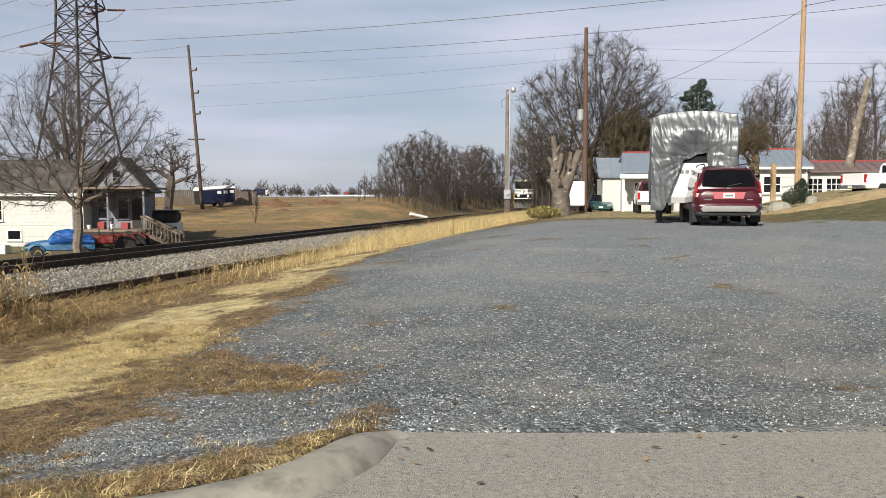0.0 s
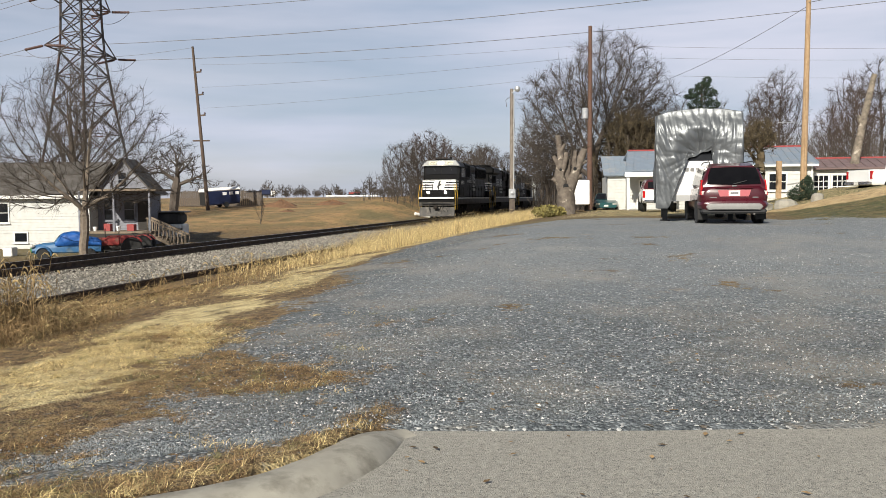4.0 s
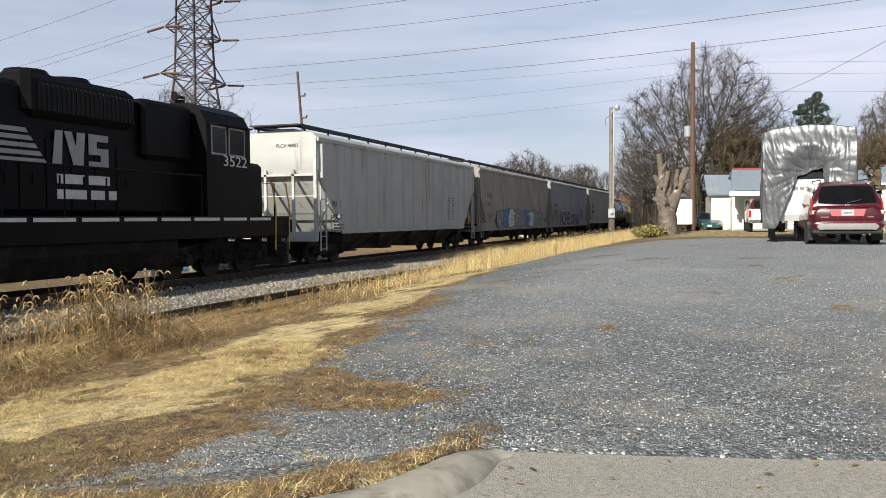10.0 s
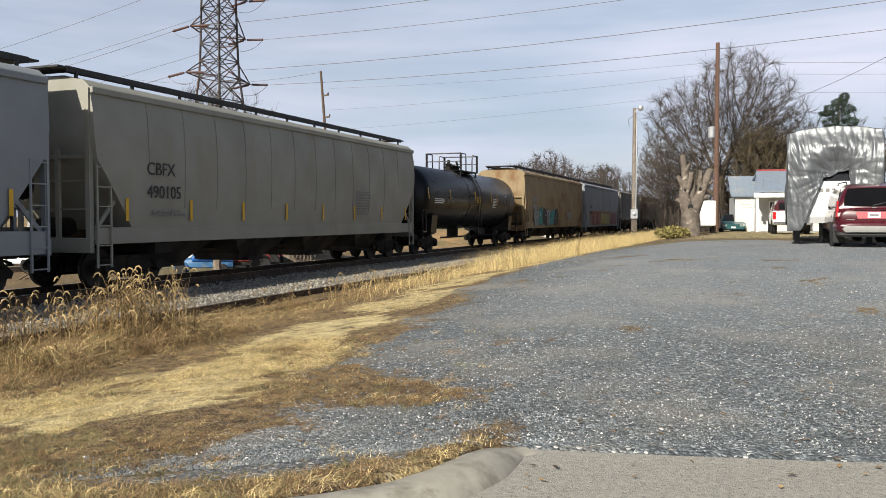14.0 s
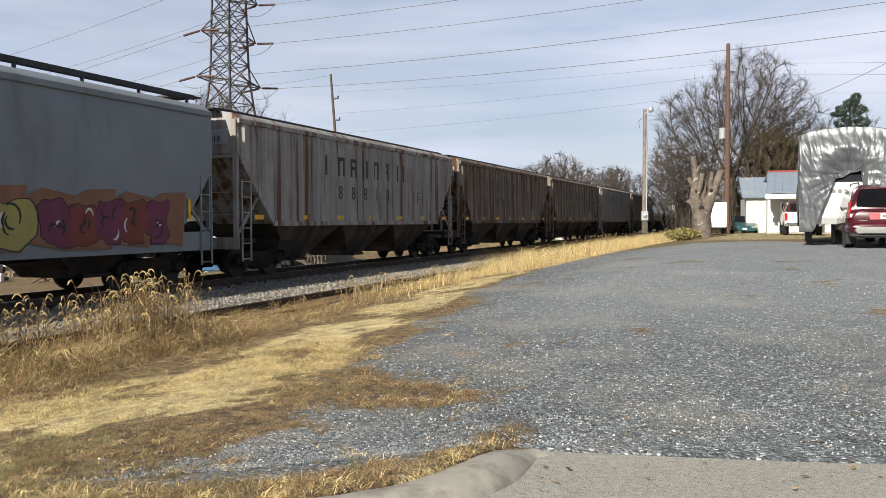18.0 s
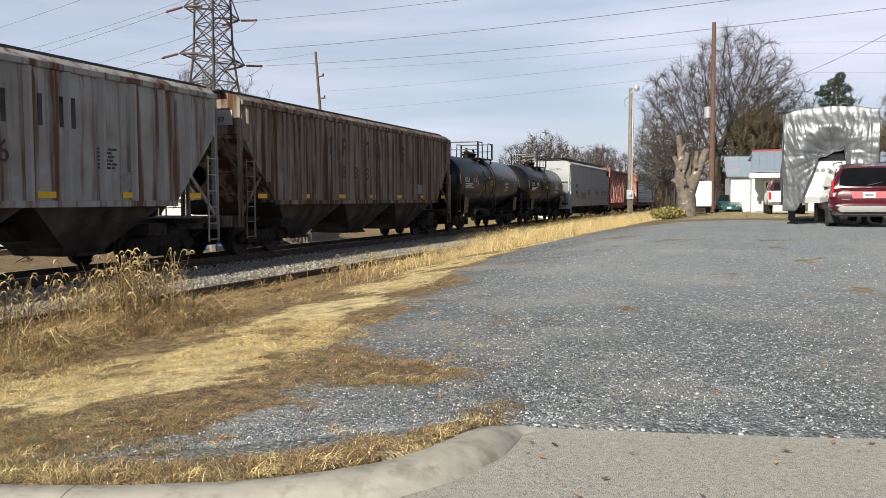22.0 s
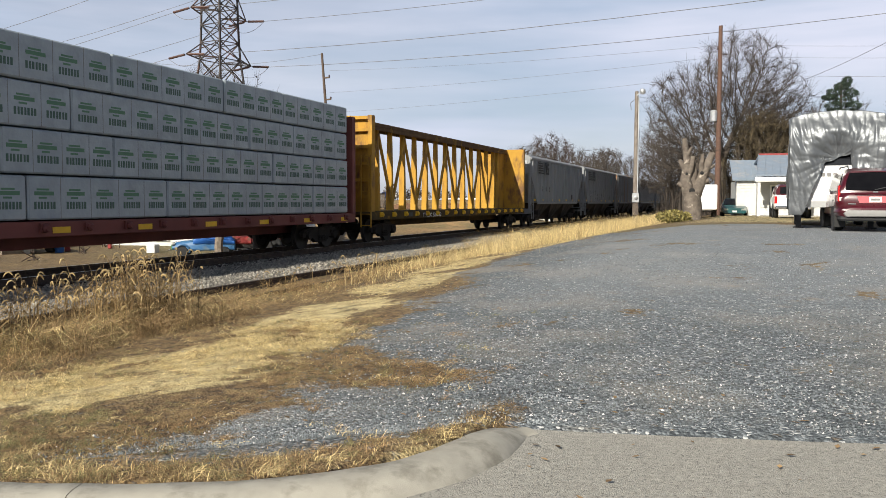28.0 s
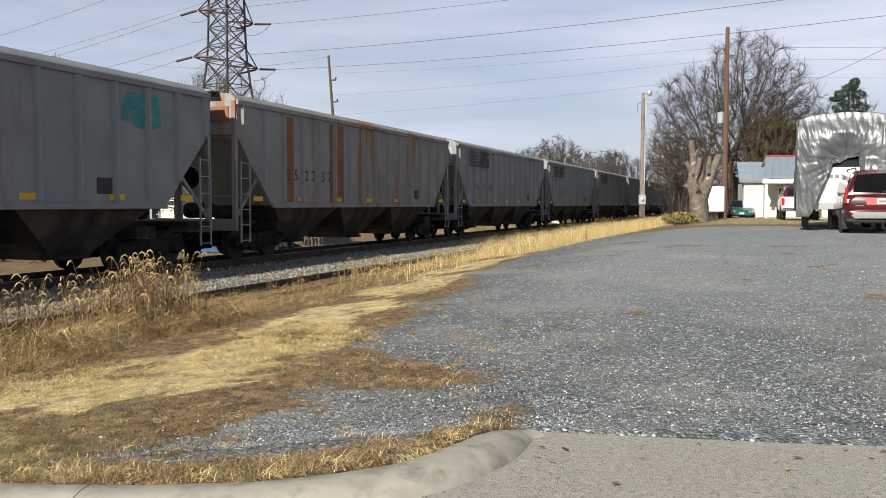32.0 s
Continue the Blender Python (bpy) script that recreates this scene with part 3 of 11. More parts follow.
def railway(q, drop, label, top_mat):
    """One track: two rails with head, web and foot on timber ties."""
    tr = thing("railway_track", Matrix.Translation((0, 0, drop)), label, "railway track", kind="structure")
    for side in (-0.755, 0.755):
        prof = [(-0.07, -0.172), (0.07, -0.172), (0.07, -0.155), (0.012, -0.14), (0.012, -0.045), (0.036, -0.035), (0.036, -0.006), (0.028, 0.0), (-0.028, 0.0), (-0.036, -0.006), (-0.036, -0.035), (-0.012, -0.045), (-0.012, -0.14), (-0.07, -0.155)]
        sh = Shape().loft([[track_point(s, q + side + a, z) for a, z in reversed(prof)] for s in (-420, -40, 60, 200, 700)])
        rail = part("rail", sh, M_RAIL, tr, "rust-brown steel rail")
        sh = Shape().loft([[track_point(s, q + side + a, z) for a, z in ((0.026, 0.001), (-0.026, 0.001), (-0.026, 0.003), (0.026, 0.003))] for s in (-420, -40, 60, 200, 700)])
        part("running_surface", sh, top_mat, rail)
    tie = Shape().box(-0.11, 0.11, -1.3, 1.3, -0.36, -0.175, c=0.012)
    me = tie.mesh("tie", M_TIE)
    r = random.Random(int(q * 10) + 3)
    rest = Shape()
    i = 0
    s = -60.0
    while s < 260:
        m = Matrix.Translation(track_point(s + r.uniform(-0.03, 0.03), q + r.uniform(-0.04, 0.04), r.uniform(-0.012, 0.006))) @ Matrix.Rotation(radians(TURN + r.uniform(-0.8, 0.8)), 4, "Z")
        if 6 < s < 75:
            part("tie", me, None, tr, at=m)
        else:
            o = Shape().box(-0.11, 0.11, -1.3, 1.3, -0.36, -0.175).move(m)
            rest.add(o.v, o.f)
        s += 0.53
    part("tie", rest, M_TIE, tr, kind="stuff")
    return tr


railway(0.0, 0.0, "main line of brown rails on dark timber ties", M_RAILTOP)
railway(5.5, -0.14, "rusty disused siding half buried in ballast and weeds", M_RAIL)


# ---------------------------------------------------------------- the train
# In a car's own space x points the way it travels, y to the lot's side, z up from the rail heads.
M_LOCO = mat("loco_black", (0.0045, 0.0046, 0.005), (0.007, 0.007, 0.007), scale=1.2, rough=0.46, bump=0.03, spec=0.085, stain=(0.011, 0.0105, 0.01), stain_scale=1.1, stretch=(1, 1, 0.4), stain_at=(0.55, 0.85))
M_LOCOGRIME = mat("loco_underframe", (0.008, 0.0075, 0.007), (0.015, 0.0135, 0.0115), scale=3, rough=0.85, spec=0.15, stain=(0.035, 0.028, 0.022), stain_scale=2)
M_PLOUGH = mat("plough_steel", (0.085, 0.08, 0.072), (0.045, 0.042, 0.038), scale=2.5, rough=0.7, stain=(0.14, 0.125, 0.105), stain_scale=2)
M_LOCOWHITE = mat("loco_white", (0.74, 0.73, 0.70), (0.64, 0.63, 0.59), scale=3, rough=0.5, bump=0.03, stain=(0.34, 0.31, 0.27), stain_scale=2, stain_at=(0.58, 0.78))
M_LOCOGREY = mat("loco_grey", (0.34, 0.34, 0.33), (0.27, 0.27, 0.26), scale=3, rough=0.5, bump=0.03)
M_YELLOW = mat("safety_yellow", (0.62, 0.40, 0.035), (0.50, 0.31, 0.03), scale=5, rough=0.55, stain=(0.25, 0.16, 0.05), stain_scale=3)
M_REFLECT = mat("reflective_yellow", (0.72, 0.42, 0.02), (0.6, 0.34, 0.02), scale=5, rough=0.5, bump=0)
M_MARK = mat("marking_black", (0.02, 0.02, 0.02), (0.04, 0.04, 0.04), rough=0.6, bump=0)
M_MARKWHITE = mat("marking_white", (0.68, 0.67, 0.63), (0.55, 0.54, 0.5), scale=9, rough=0.6, bump=0)
M_MARKGREY = mat("marking_grey", (0.16, 0.16, 0.16), (0.24, 0.23, 0.22), scale=9, rough=0.7, bump=0)
M_HEADLIGHT = mat("lit_headlight", (0.9, 0.85, 0.7), rough=0.2, bump=0, glow=14)
M_LENS = mat("dull_lens", (0.45, 0.44, 0.4), (0.5, 0.5, 0.46), rough=0.15, bump=0)
M_RADIATOR = mat("radiator_black", (0.008, 0.008, 0.008), (0.012, 0.012, 0.012), rough=0.8, bump=0.6, grain=60)
M_UNDER = mat("car_underframe", (0.015, 0.013, 0.011), (0.028, 0.023, 0.019), scale=3, rough=0.85, spec=0.2, stain=(0.065, 0.045, 0.03), stain_scale=2, stain_at=(0.56, 0.72))
M_WHEEL = mat("wheel_steel", (0.026, 0.022, 0.019), (0.018, 0.0155, 0.0135), scale=4, rough=0.7)
M_TREAD = mat("wheel_tread", (0.40, 0.39, 0.38), (0.30, 0.29, 0.28), rough=0.35, metal=0.8, bump=0)

CARPAINT = {
    "white": mat("hopper_white", (0.44, 0.45, 0.435), (0.37, 0.38, 0.365), scale=1.1, rough=0.6, bump=0.04, stain=(0.20, 0.13, 0.085), stain_scale=1.4, stretch=(1.8, 1.8, 0.12), stain_at=(0.58, 0.72)),
    "grey_rust": mat("hopper_grey_rusty", (0.29, 0.285, 0.255), (0.225, 0.215, 0.19), scale=1.0, rough=0.65, bump=0.04, stain=(0.27, 0.125, 0.035), stain_scale=0.9, stretch=(1.5, 1.5, 0.22), stain_at=(0.54, 0.68)),
    "grey": mat("hopper_grey", (0.26, 0.275, 0.285), (0.225, 0.24, 0.25), scale=0.9, rough=0.6, bump=0.03, stain=(0.17, 0.165, 0.155), stain_scale=1.0, stretch=(1, 1, 0.25), stain_at=(0.55, 0.8)),
    "slate": mat("hopper_slate_grey", (0.215, 0.237, 0.255), (0.185, 0.205, 0.222), scale=0.9, rough=0.55, bump=0.03, spec=0.25, stain=(0.115, 0.115, 0.112), stain_scale=1.0, stretch=(1, 1, 0.25), stain_at=(0.55, 0.8)),
    "beige": mat("hopper_beige", (0.29, 0.283, 0.24), (0.235, 0.23, 0.195), scale=1.0, rough=0.6, bump=0.03, stain=(0.25, 0.21, 0.155), stain_scale=1.0, stretch=(1.2, 1.2, 0.25), stain_at=(0.55, 0.8)),
    "tan": mat("hopper_tan", (0.275, 0.205, 0.115), (0.215, 0.16, 0.092), scale=1.0, rough=0.65, bump=0.03, spec=0.25, stain=(0.155, 0.072, 0.026), stain_scale=0.75, stretch=(0.5, 1.2, 0.8), stain_at=(0.5, 0.68)),
    "pale": mat("hopper_pale_grey", (0.35, 0.36, 0.362), (0.305, 0.315, 0.318), scale=0.8, rough=0.55, bump=0.03, stain=(0.27, 0.265, 0.25), stain_scale=1.0, stretch=(1, 1, 0.25), stain_at=(0.56, 0.82)),
    "rusty": mat("hopper_rusted", (0.26, 0.235, 0.20), (0.165, 0.135, 0.105), scale=1.3, rough=0.85, bump=0.08, spec=0.2, stain=(0.075, 0.036, 0.02), stain_scale=1.6, stretch=(2.4, 2.4, 0.13), stain_at=(0.42, 0.57)),
    "rusty_pale": mat("hopper_rust_streaked", (0.34, 0.335, 0.32), (0.22, 0.205, 0.185), scale=1.2, rough=0.8, bump=0.06, stain=(0.11, 0.05, 0.027), stain_scale=1.4, stretch=(2.2, 2.2, 0.10), stain_at=(0.49, 0.62)),
    "ns_grey": mat("hopper_dull_grey", (0.25, 0.258, 0.262), (0.195, 0.20, 0.205), scale=0.9, rough=0.7, bump=0.05, stain=(0.20, 0.155, 0.12), stain_scale=1.3, stretch=(1.8, 1.8, 0.15), stain_at=(0.58, 0.76)),
    "ns_brown": mat("hopper_grey_brown", (0.27, 0.267, 0.258), (0.21, 0.205, 0.195), scale=0.9, rough=0.75, bump=0.05, stain=(0.235, 0.125, 0.062), stain_scale=0.9, stretch=(0.9, 0.9, 0.12), stain_at=(0.53, 0.6)),
}
M_WALK = mat("dark_roof_grating", (0.05, 0.05, 0.052), (0.035, 0.034, 0.034), scale=4, rough=0.8)
M_LOWER = mat("grimy_hopper_bay", (0.088, 0.073, 0.058), (0.048, 0.040, 0.033), scale=1.5, rough=0.85, spec=0.2, stain=(0.026, 0.022, 0.019), stain_scale=1.2, stain_at=(0.45, 0.65))
M_TANK = mat("tank_black", (0.007, 0.007, 0.0075), (0.011, 0.011, 0.0115), scale=1.0, rough=0.3, bump=0.03, spec=0.22, stain=(0.018, 0.0165, 0.015), stain_scale=1.1, stretch=(1, 1, 0.4), stain_at=(0.5, 0.75))
M_RED = mat("centerbeam_red", (0.34, 0.12, 0.09), (0.26, 0.085, 0.065), scale=1.1, rough=0.75, bump=0.05, stain=(0.50, 0.34, 0.29), stain_scale=1.8, stain_at=(0.5, 0.66))
M_REDDARK = mat("centerbeam_oxide", (0.17, 0.045, 0.036), (0.115, 0.034, 0.028), scale=1.1, rough=0.7, bump=0.05)
M_BEAMTOP = mat("rusted_top_beam", (0.13, 0.075, 0.035), (0.08, 0.048, 0.025), scale=2, rough=0.85, spec=0.2, stain=(0.30, 0.17, 0.035), stain_scale=2, stain_at=(0.56, 0.7))
M_DECKGRIME = mat("grimy_deck", (0.05, 0.034, 0.018), (0.10, 0.066, 0.022), scale=2, rough=0.85, spec=0.2, stain=(0.26, 0.15, 0.03), stain_scale=2.5, stain_at=(0.6, 0.72))
M_CBYELLOW = mat("centerbeam_yellow", (0.46, 0.255, 0.032), (0.35, 0.185, 0.026), scale=1.1, rough=0.7, bump=0.05, spec=0.25, stain=(0.16, 0.085, 0.035), stain_scale=1.9, stretch=(1, 1, 0.5), stain_at=(0.5, 0.66))
M_WRAP = mat("lumber_wrap", (0.33, 0.37, 0.39), (0.255, 0.29, 0.31), scale=2.5, rough=0.4, bump=1.0, grain=5.5)
M_WRAPSHADE = mat("wrap_green_print", (0.075, 0.17, 0.10), (0.10, 0.20, 0.12), rough=0.6, bump=0)
M_WRAPDARK = mat("wrap_dark_print", (0.05, 0.10, 0.075), (0.07, 0.12, 0.09), rough=0.6, bump=0)
M_LUMBER = mat("sawn_lumber", (0.46, 0.33, 0.17), (0.36, 0.25, 0.125), scale=2.5, rough=0.8, stretch=(0.4, 4, 9), stain=(0.26, 0.18, 0.09), stain_scale=2)

_shared = {}


def share(key, make, material):
    """One mesh for all alike parts."""
    if key not in _shared:
        _shared[key] = make().mesh(key, material)
    return _shared[key]


def wheel_shape(r):
    s = Shape().lathe([(r * 0.25, -0.07), (r * 0.9, -0.05), (r, -0.065), (r, 0.035), (r + 0.025, 0.045), (r + 0.025, 0.07), (r * 0.86, 0.06), (r * 0.8, 0.02), (r * 0.35, 0.0), (r * 0.3, 0.1), (0.08, 0.1), (0.08, -0.07)], n=22)
    s.smooth = True
    return s


def side_frame_shape():
    s = Shape()
    s.prism([(-1.25, 0.52), (-1.2, 0.40), (-0.62, 0.40), (-0.34, 0.22), (0.34, 0.22), (0.62, 0.40), (1.2, 0.40), (1.25, 0.52), (1.1, 0.66), (0.55, 0.74), (-0.55, 0.74), (-1.1, 0.66)], -0.07, 0.07)
    for x in (-0.87, 0.87):
        s.lathe([(0.02, 0.16), (0.13, 0.16), (0.15, 0.1), (0.15, -0.05)], (x, 0, 0.47), n=10)
        s.box(x - 0.2, x + 0.2, -0.12, 0.12, 0.5, 0.64, c=0.02)
    for x in (-0.16, 0.0, 0.16):
        s.lathe([(0.07, 0.28), (0.085, 0.31), (0.07, 0.35), (0.085, 0.39), (0.07, 0.43), (0.085, 0.46)], (x, 0.08, 0), axis="z", n=8)
    return s


def freight_truck(parent, x):
    bol = share("truck_bolster", lambda: Shape().box(-0.22, 0.22, -1.1, 1.1, 0.42, 0.72, c=0.03).box(-0.9, 0.9, -0.12, 0.12, 0.36, 0.46), M_UNDER)
    tr = part("truck", bol, None, parent, "dark two-axle truck", at=Matrix.Translation((x, 0, 0)))
    fr = share("side_frame", side_frame_shape, M_UNDER)
    wh = share("wheel", lambda: wheel_shape(0.455), M_WHEEL)
    for y in (-1.0, 1.0):
        part("side_frame", fr, None, tr, at=Matrix.Translation((0, y, 0)) @ Matrix.Rotation(0 if y > 0 else math.pi, 4, "Z"))
        for dx in (-0.87, 0.87):
            part("wheel", wh, None, tr, at=Matrix.Translation((dx, y * 0.75, 0.458)) @ Matrix.Rotation(math.pi if y > 0 else 0, 4, "Z"))
    return tr


def coupler(parent, x, sign):
    def make():
        return (Shape().box(-0.55, 0.18, -0.09, 0.09, 0.78, 0.98, c=0.02).box(0.1, 0.42, -0.17, 0.13, 0.74, 1.04, c=0.04)
                .box(0.36, 0.50, -0.02, 0.17, 0.77, 1.0, c=0.03).tube([(0.0, 0.32, 0.95), (0.3, 0.36, 0.72), (0.6, 0.3, 0.62)], 0.03, 6))
    part("coupler", share("coupler", make, M_UNDER), None, parent, at=Matrix.Translation((x, 0, 0)) @ Matrix.Rotation(0 if sign > 0 else math.pi, 4, "Z"))


def ladder(parent, name, x, y, z0, z1, material, width=0.42, along="x", step=0.38):
    n = int((z1 - z0) / step)

    def make():
        s = Shape()
        for o in (-width / 2, width / 2):
            s.box(o - 0.02, o + 0.02, -0.02, 0.02, 0, z1 - z0)
        for k in range(n + 1):
            z = 0.06 + k * (z1 - z0 - 0.12) / max(1, n)
            s.box(-width / 2, width / 2, -0.013, 0.013, z - 0.013, z + 0.013)
        return s
    me = share(f"ladder_{material.name}_{z0:.2f}_{z1:.2f}_{width}", make, material)
    return part(name, me, None, parent, at=Matrix.Translation((x, y, z0)) @ Matrix.Rotation(0 if along == "x" else math.pi / 2, 4, "Z"))


def bars(parent, x, z, w, rows_, y, material, size=0.07, seed=0, gap=1.6, name="marking"):
    """Lines of print too small to read, as plain bars; x is the end nearer the car's front."""
    s, r = Shape(), random.Random(seed)
    for k in range(rows_):
        a, zz = x, z - k * size * gap
        stop = x - w * r.uniform(0.7, 1.0)
        while a > stop:
            b = a - r.uniform(2, 6) * size
            s.box(max(b, stop - size), a, y, y + 0.006, zz - size, zz)
            a = b - 0.7 * size
    return part(name, s, material, parent)


def side_text(parent, text, size, x, z, y, material, name="lettering", **kw):
    return lettering(name, text, size, material, parent, Matrix.Translation((x, y, z)), **kw)


def end_text(parent, text, size, x, y, z, material, name="lettering", **kw):
    return lettering(name, text, size, material, parent, Matrix.Translation((x, y, z)) @ Matrix.Rotation(-math.pi / 2, 4, "Z"), **kw)


def scrawl(parent, x0, x1, z0, z1, y, paints, outline, seed, n=6, pointed=0.5, name="graffiti"):
    """Sprayed letter shapes that cannot be read: leaning, interlocked forms with a thin rim, inner loops and pale lights."""
    r = random.Random(seed)
    w, hz = (x1 - x0) / n, z1 - z0
    for i in range(n):
        cx, cz = x1 - (i + 0.5) * w, (z0 + z1) / 2 + r.uniform(-0.04, 0.04)
        m, lean, layer = 36, r.uniform(-0.25, 0.25), i % 3 * 0.0012
        ph = [r.uniform(0, 6.28) for _ in range(4)]
        amp = [r.uniform(0.03, 0.16), r.uniform(0.04, 0.12), r.uniform(0.02, 0.09) * (1 + pointed), 0.05 * pointed]
        pts = []
        for k in range(m):
            a = 2 * math.pi * k / m
            rad = 1 + sum(q * math.sin(f * a + p) for q, f, p in zip(amp, (2, 3, 5, 9), ph))
            ex = abs(math.cos(a)) ** 0.75 * math.copysign(1, math.cos(a))
            ez = abs(math.sin(a)) ** 0.55 * math.copysign(1, math.sin(a))
            dz = max(-0.5, min(0.56, ez * 0.48 * rad))
            pts.append((cx + ex * w * 0.58 * rad + lean * dz * hz * 0.5, cz + dz * hz))
        big = [(cx + (a - cx) * 1.06, cz + (b - cz) * 1.05) for a, b in pts]
        letter = part(name, Shape().prism(list(reversed(pts)), y + 0.003, y + 0.007 + layer), paints[i % len(paints)], parent, "sprayed graffiti letter too wild to read")
        part("outline", Shape().prism(list(reversed(big)), y, y + 0.0035 + layer), outline, letter)
        dark, light = Shape(), Shape()
        yy = y + 0.0075 + layer
        for k in range(4):
            a0, da = r.uniform(0, 6.28), r.choice((-1, 1)) * r.uniform(1.2, 2.8)
            ox, oz = cx + r.uniform(-0.22, 0.22) * w, cz + r.uniform(-0.22, 0.22) * hz
            rx, rz = r.uniform(0.1, 0.28) * w, r.uniform(0.1, 0.26) * hz
            arc = [(ox + rx * math.cos(a0 + da * j / 7), yy, oz + rz * math.sin(a0 + da * j / 7)) for j in range(8)]
            (light if k == 3 else dark).tube(arc, [0.008 + 0.026 * math.sin(math.pi * (j + 0.5) / 8) * r.uniform(0.7, 1.2) for j in range(8)], 5)
        for sh, mt in ((dark, outline), (light, SPRAY["white"])):
            sh.v = [(a, yy + (b - yy) * 0.12, c) for a, b, c in sh.v]
            part("stroke", sh, mt, letter)


def spray(name, c):
    return mat("spray_" + name, c, tuple(k * 0.75 for k in c), scale=2.5, rough=0.6, bump=0)


SPRAY = {k: spray(k, c) for k, c in (("purple", (0.075, 0.04, 0.13)), ("navy", (0.045, 0.04, 0.19)), ("white", (0.62, 0.6, 0.6)), ("black", (0.02, 0.02, 0.022)), ("blue", (0.05, 0.19, 0.42)),
                                     ("red", (0.20, 0.04, 0.03)), ("orange", (0.24, 0.11, 0.06)), ("yellow", (0.36, 0.31, 0.09)), ("pink", (0.17, 0.03, 0.07)), ("teal", (0.04, 0.24, 0.24)), ("grey", (0.22, 0.23, 0.23)))}


def hopper_body(Lb, prof, zc, cut, nx=14):
    """The closed bin: a section run along the car, its ends sloping inwards below zc by cut metres a metre."""
    full = prof + [(-y, z) for y, z in reversed(prof) if y > 0]
    n = len(full)
    s = Shape()
    for y, z in full:
        e = Lb / 2 - max(0.0, zc - z) * cut
        s.v += [(-e + 2 * e * k / nx, y, z) for k in range(nx + 1)]
    for i in range(n - 1):
        for k in range(nx):
            a = i * (nx + 1) + k
            s.f.append((a, a + nx + 1, a + nx + 2, a + 1))
    half = n // 2
    for k, flip in ((0, True), (nx, False)):
        for i in range(half if n % 2 == 0 else half):
            a, b, c, d = i, i + 1, n - 2 - i, n - 1 - i
            ids = [a * (nx + 1) + k, b * (nx + 1) + k, c * (nx + 1) + k, d * (nx + 1) + k]
            ids = list(dict.fromkeys(ids))
            if len(ids) > 2:
                s.f.append(tuple(reversed(ids)) if flip else tuple(ids))
    a = (n - 1) * (nx + 1)
    for k in range(nx):
        s.f.append((k, k + 1, a + k + 1, a + k))
    s.smooth = True
    return s


def place_car(ob, s16):
    """Remembers where along the line the car's middle stands at 16 s."""
    s16 += -0.4 if s16 < -120 else 0.2 if s16 < -78 else 0.95
    CARS.append((ob, s16))
    return ob


CARS = []


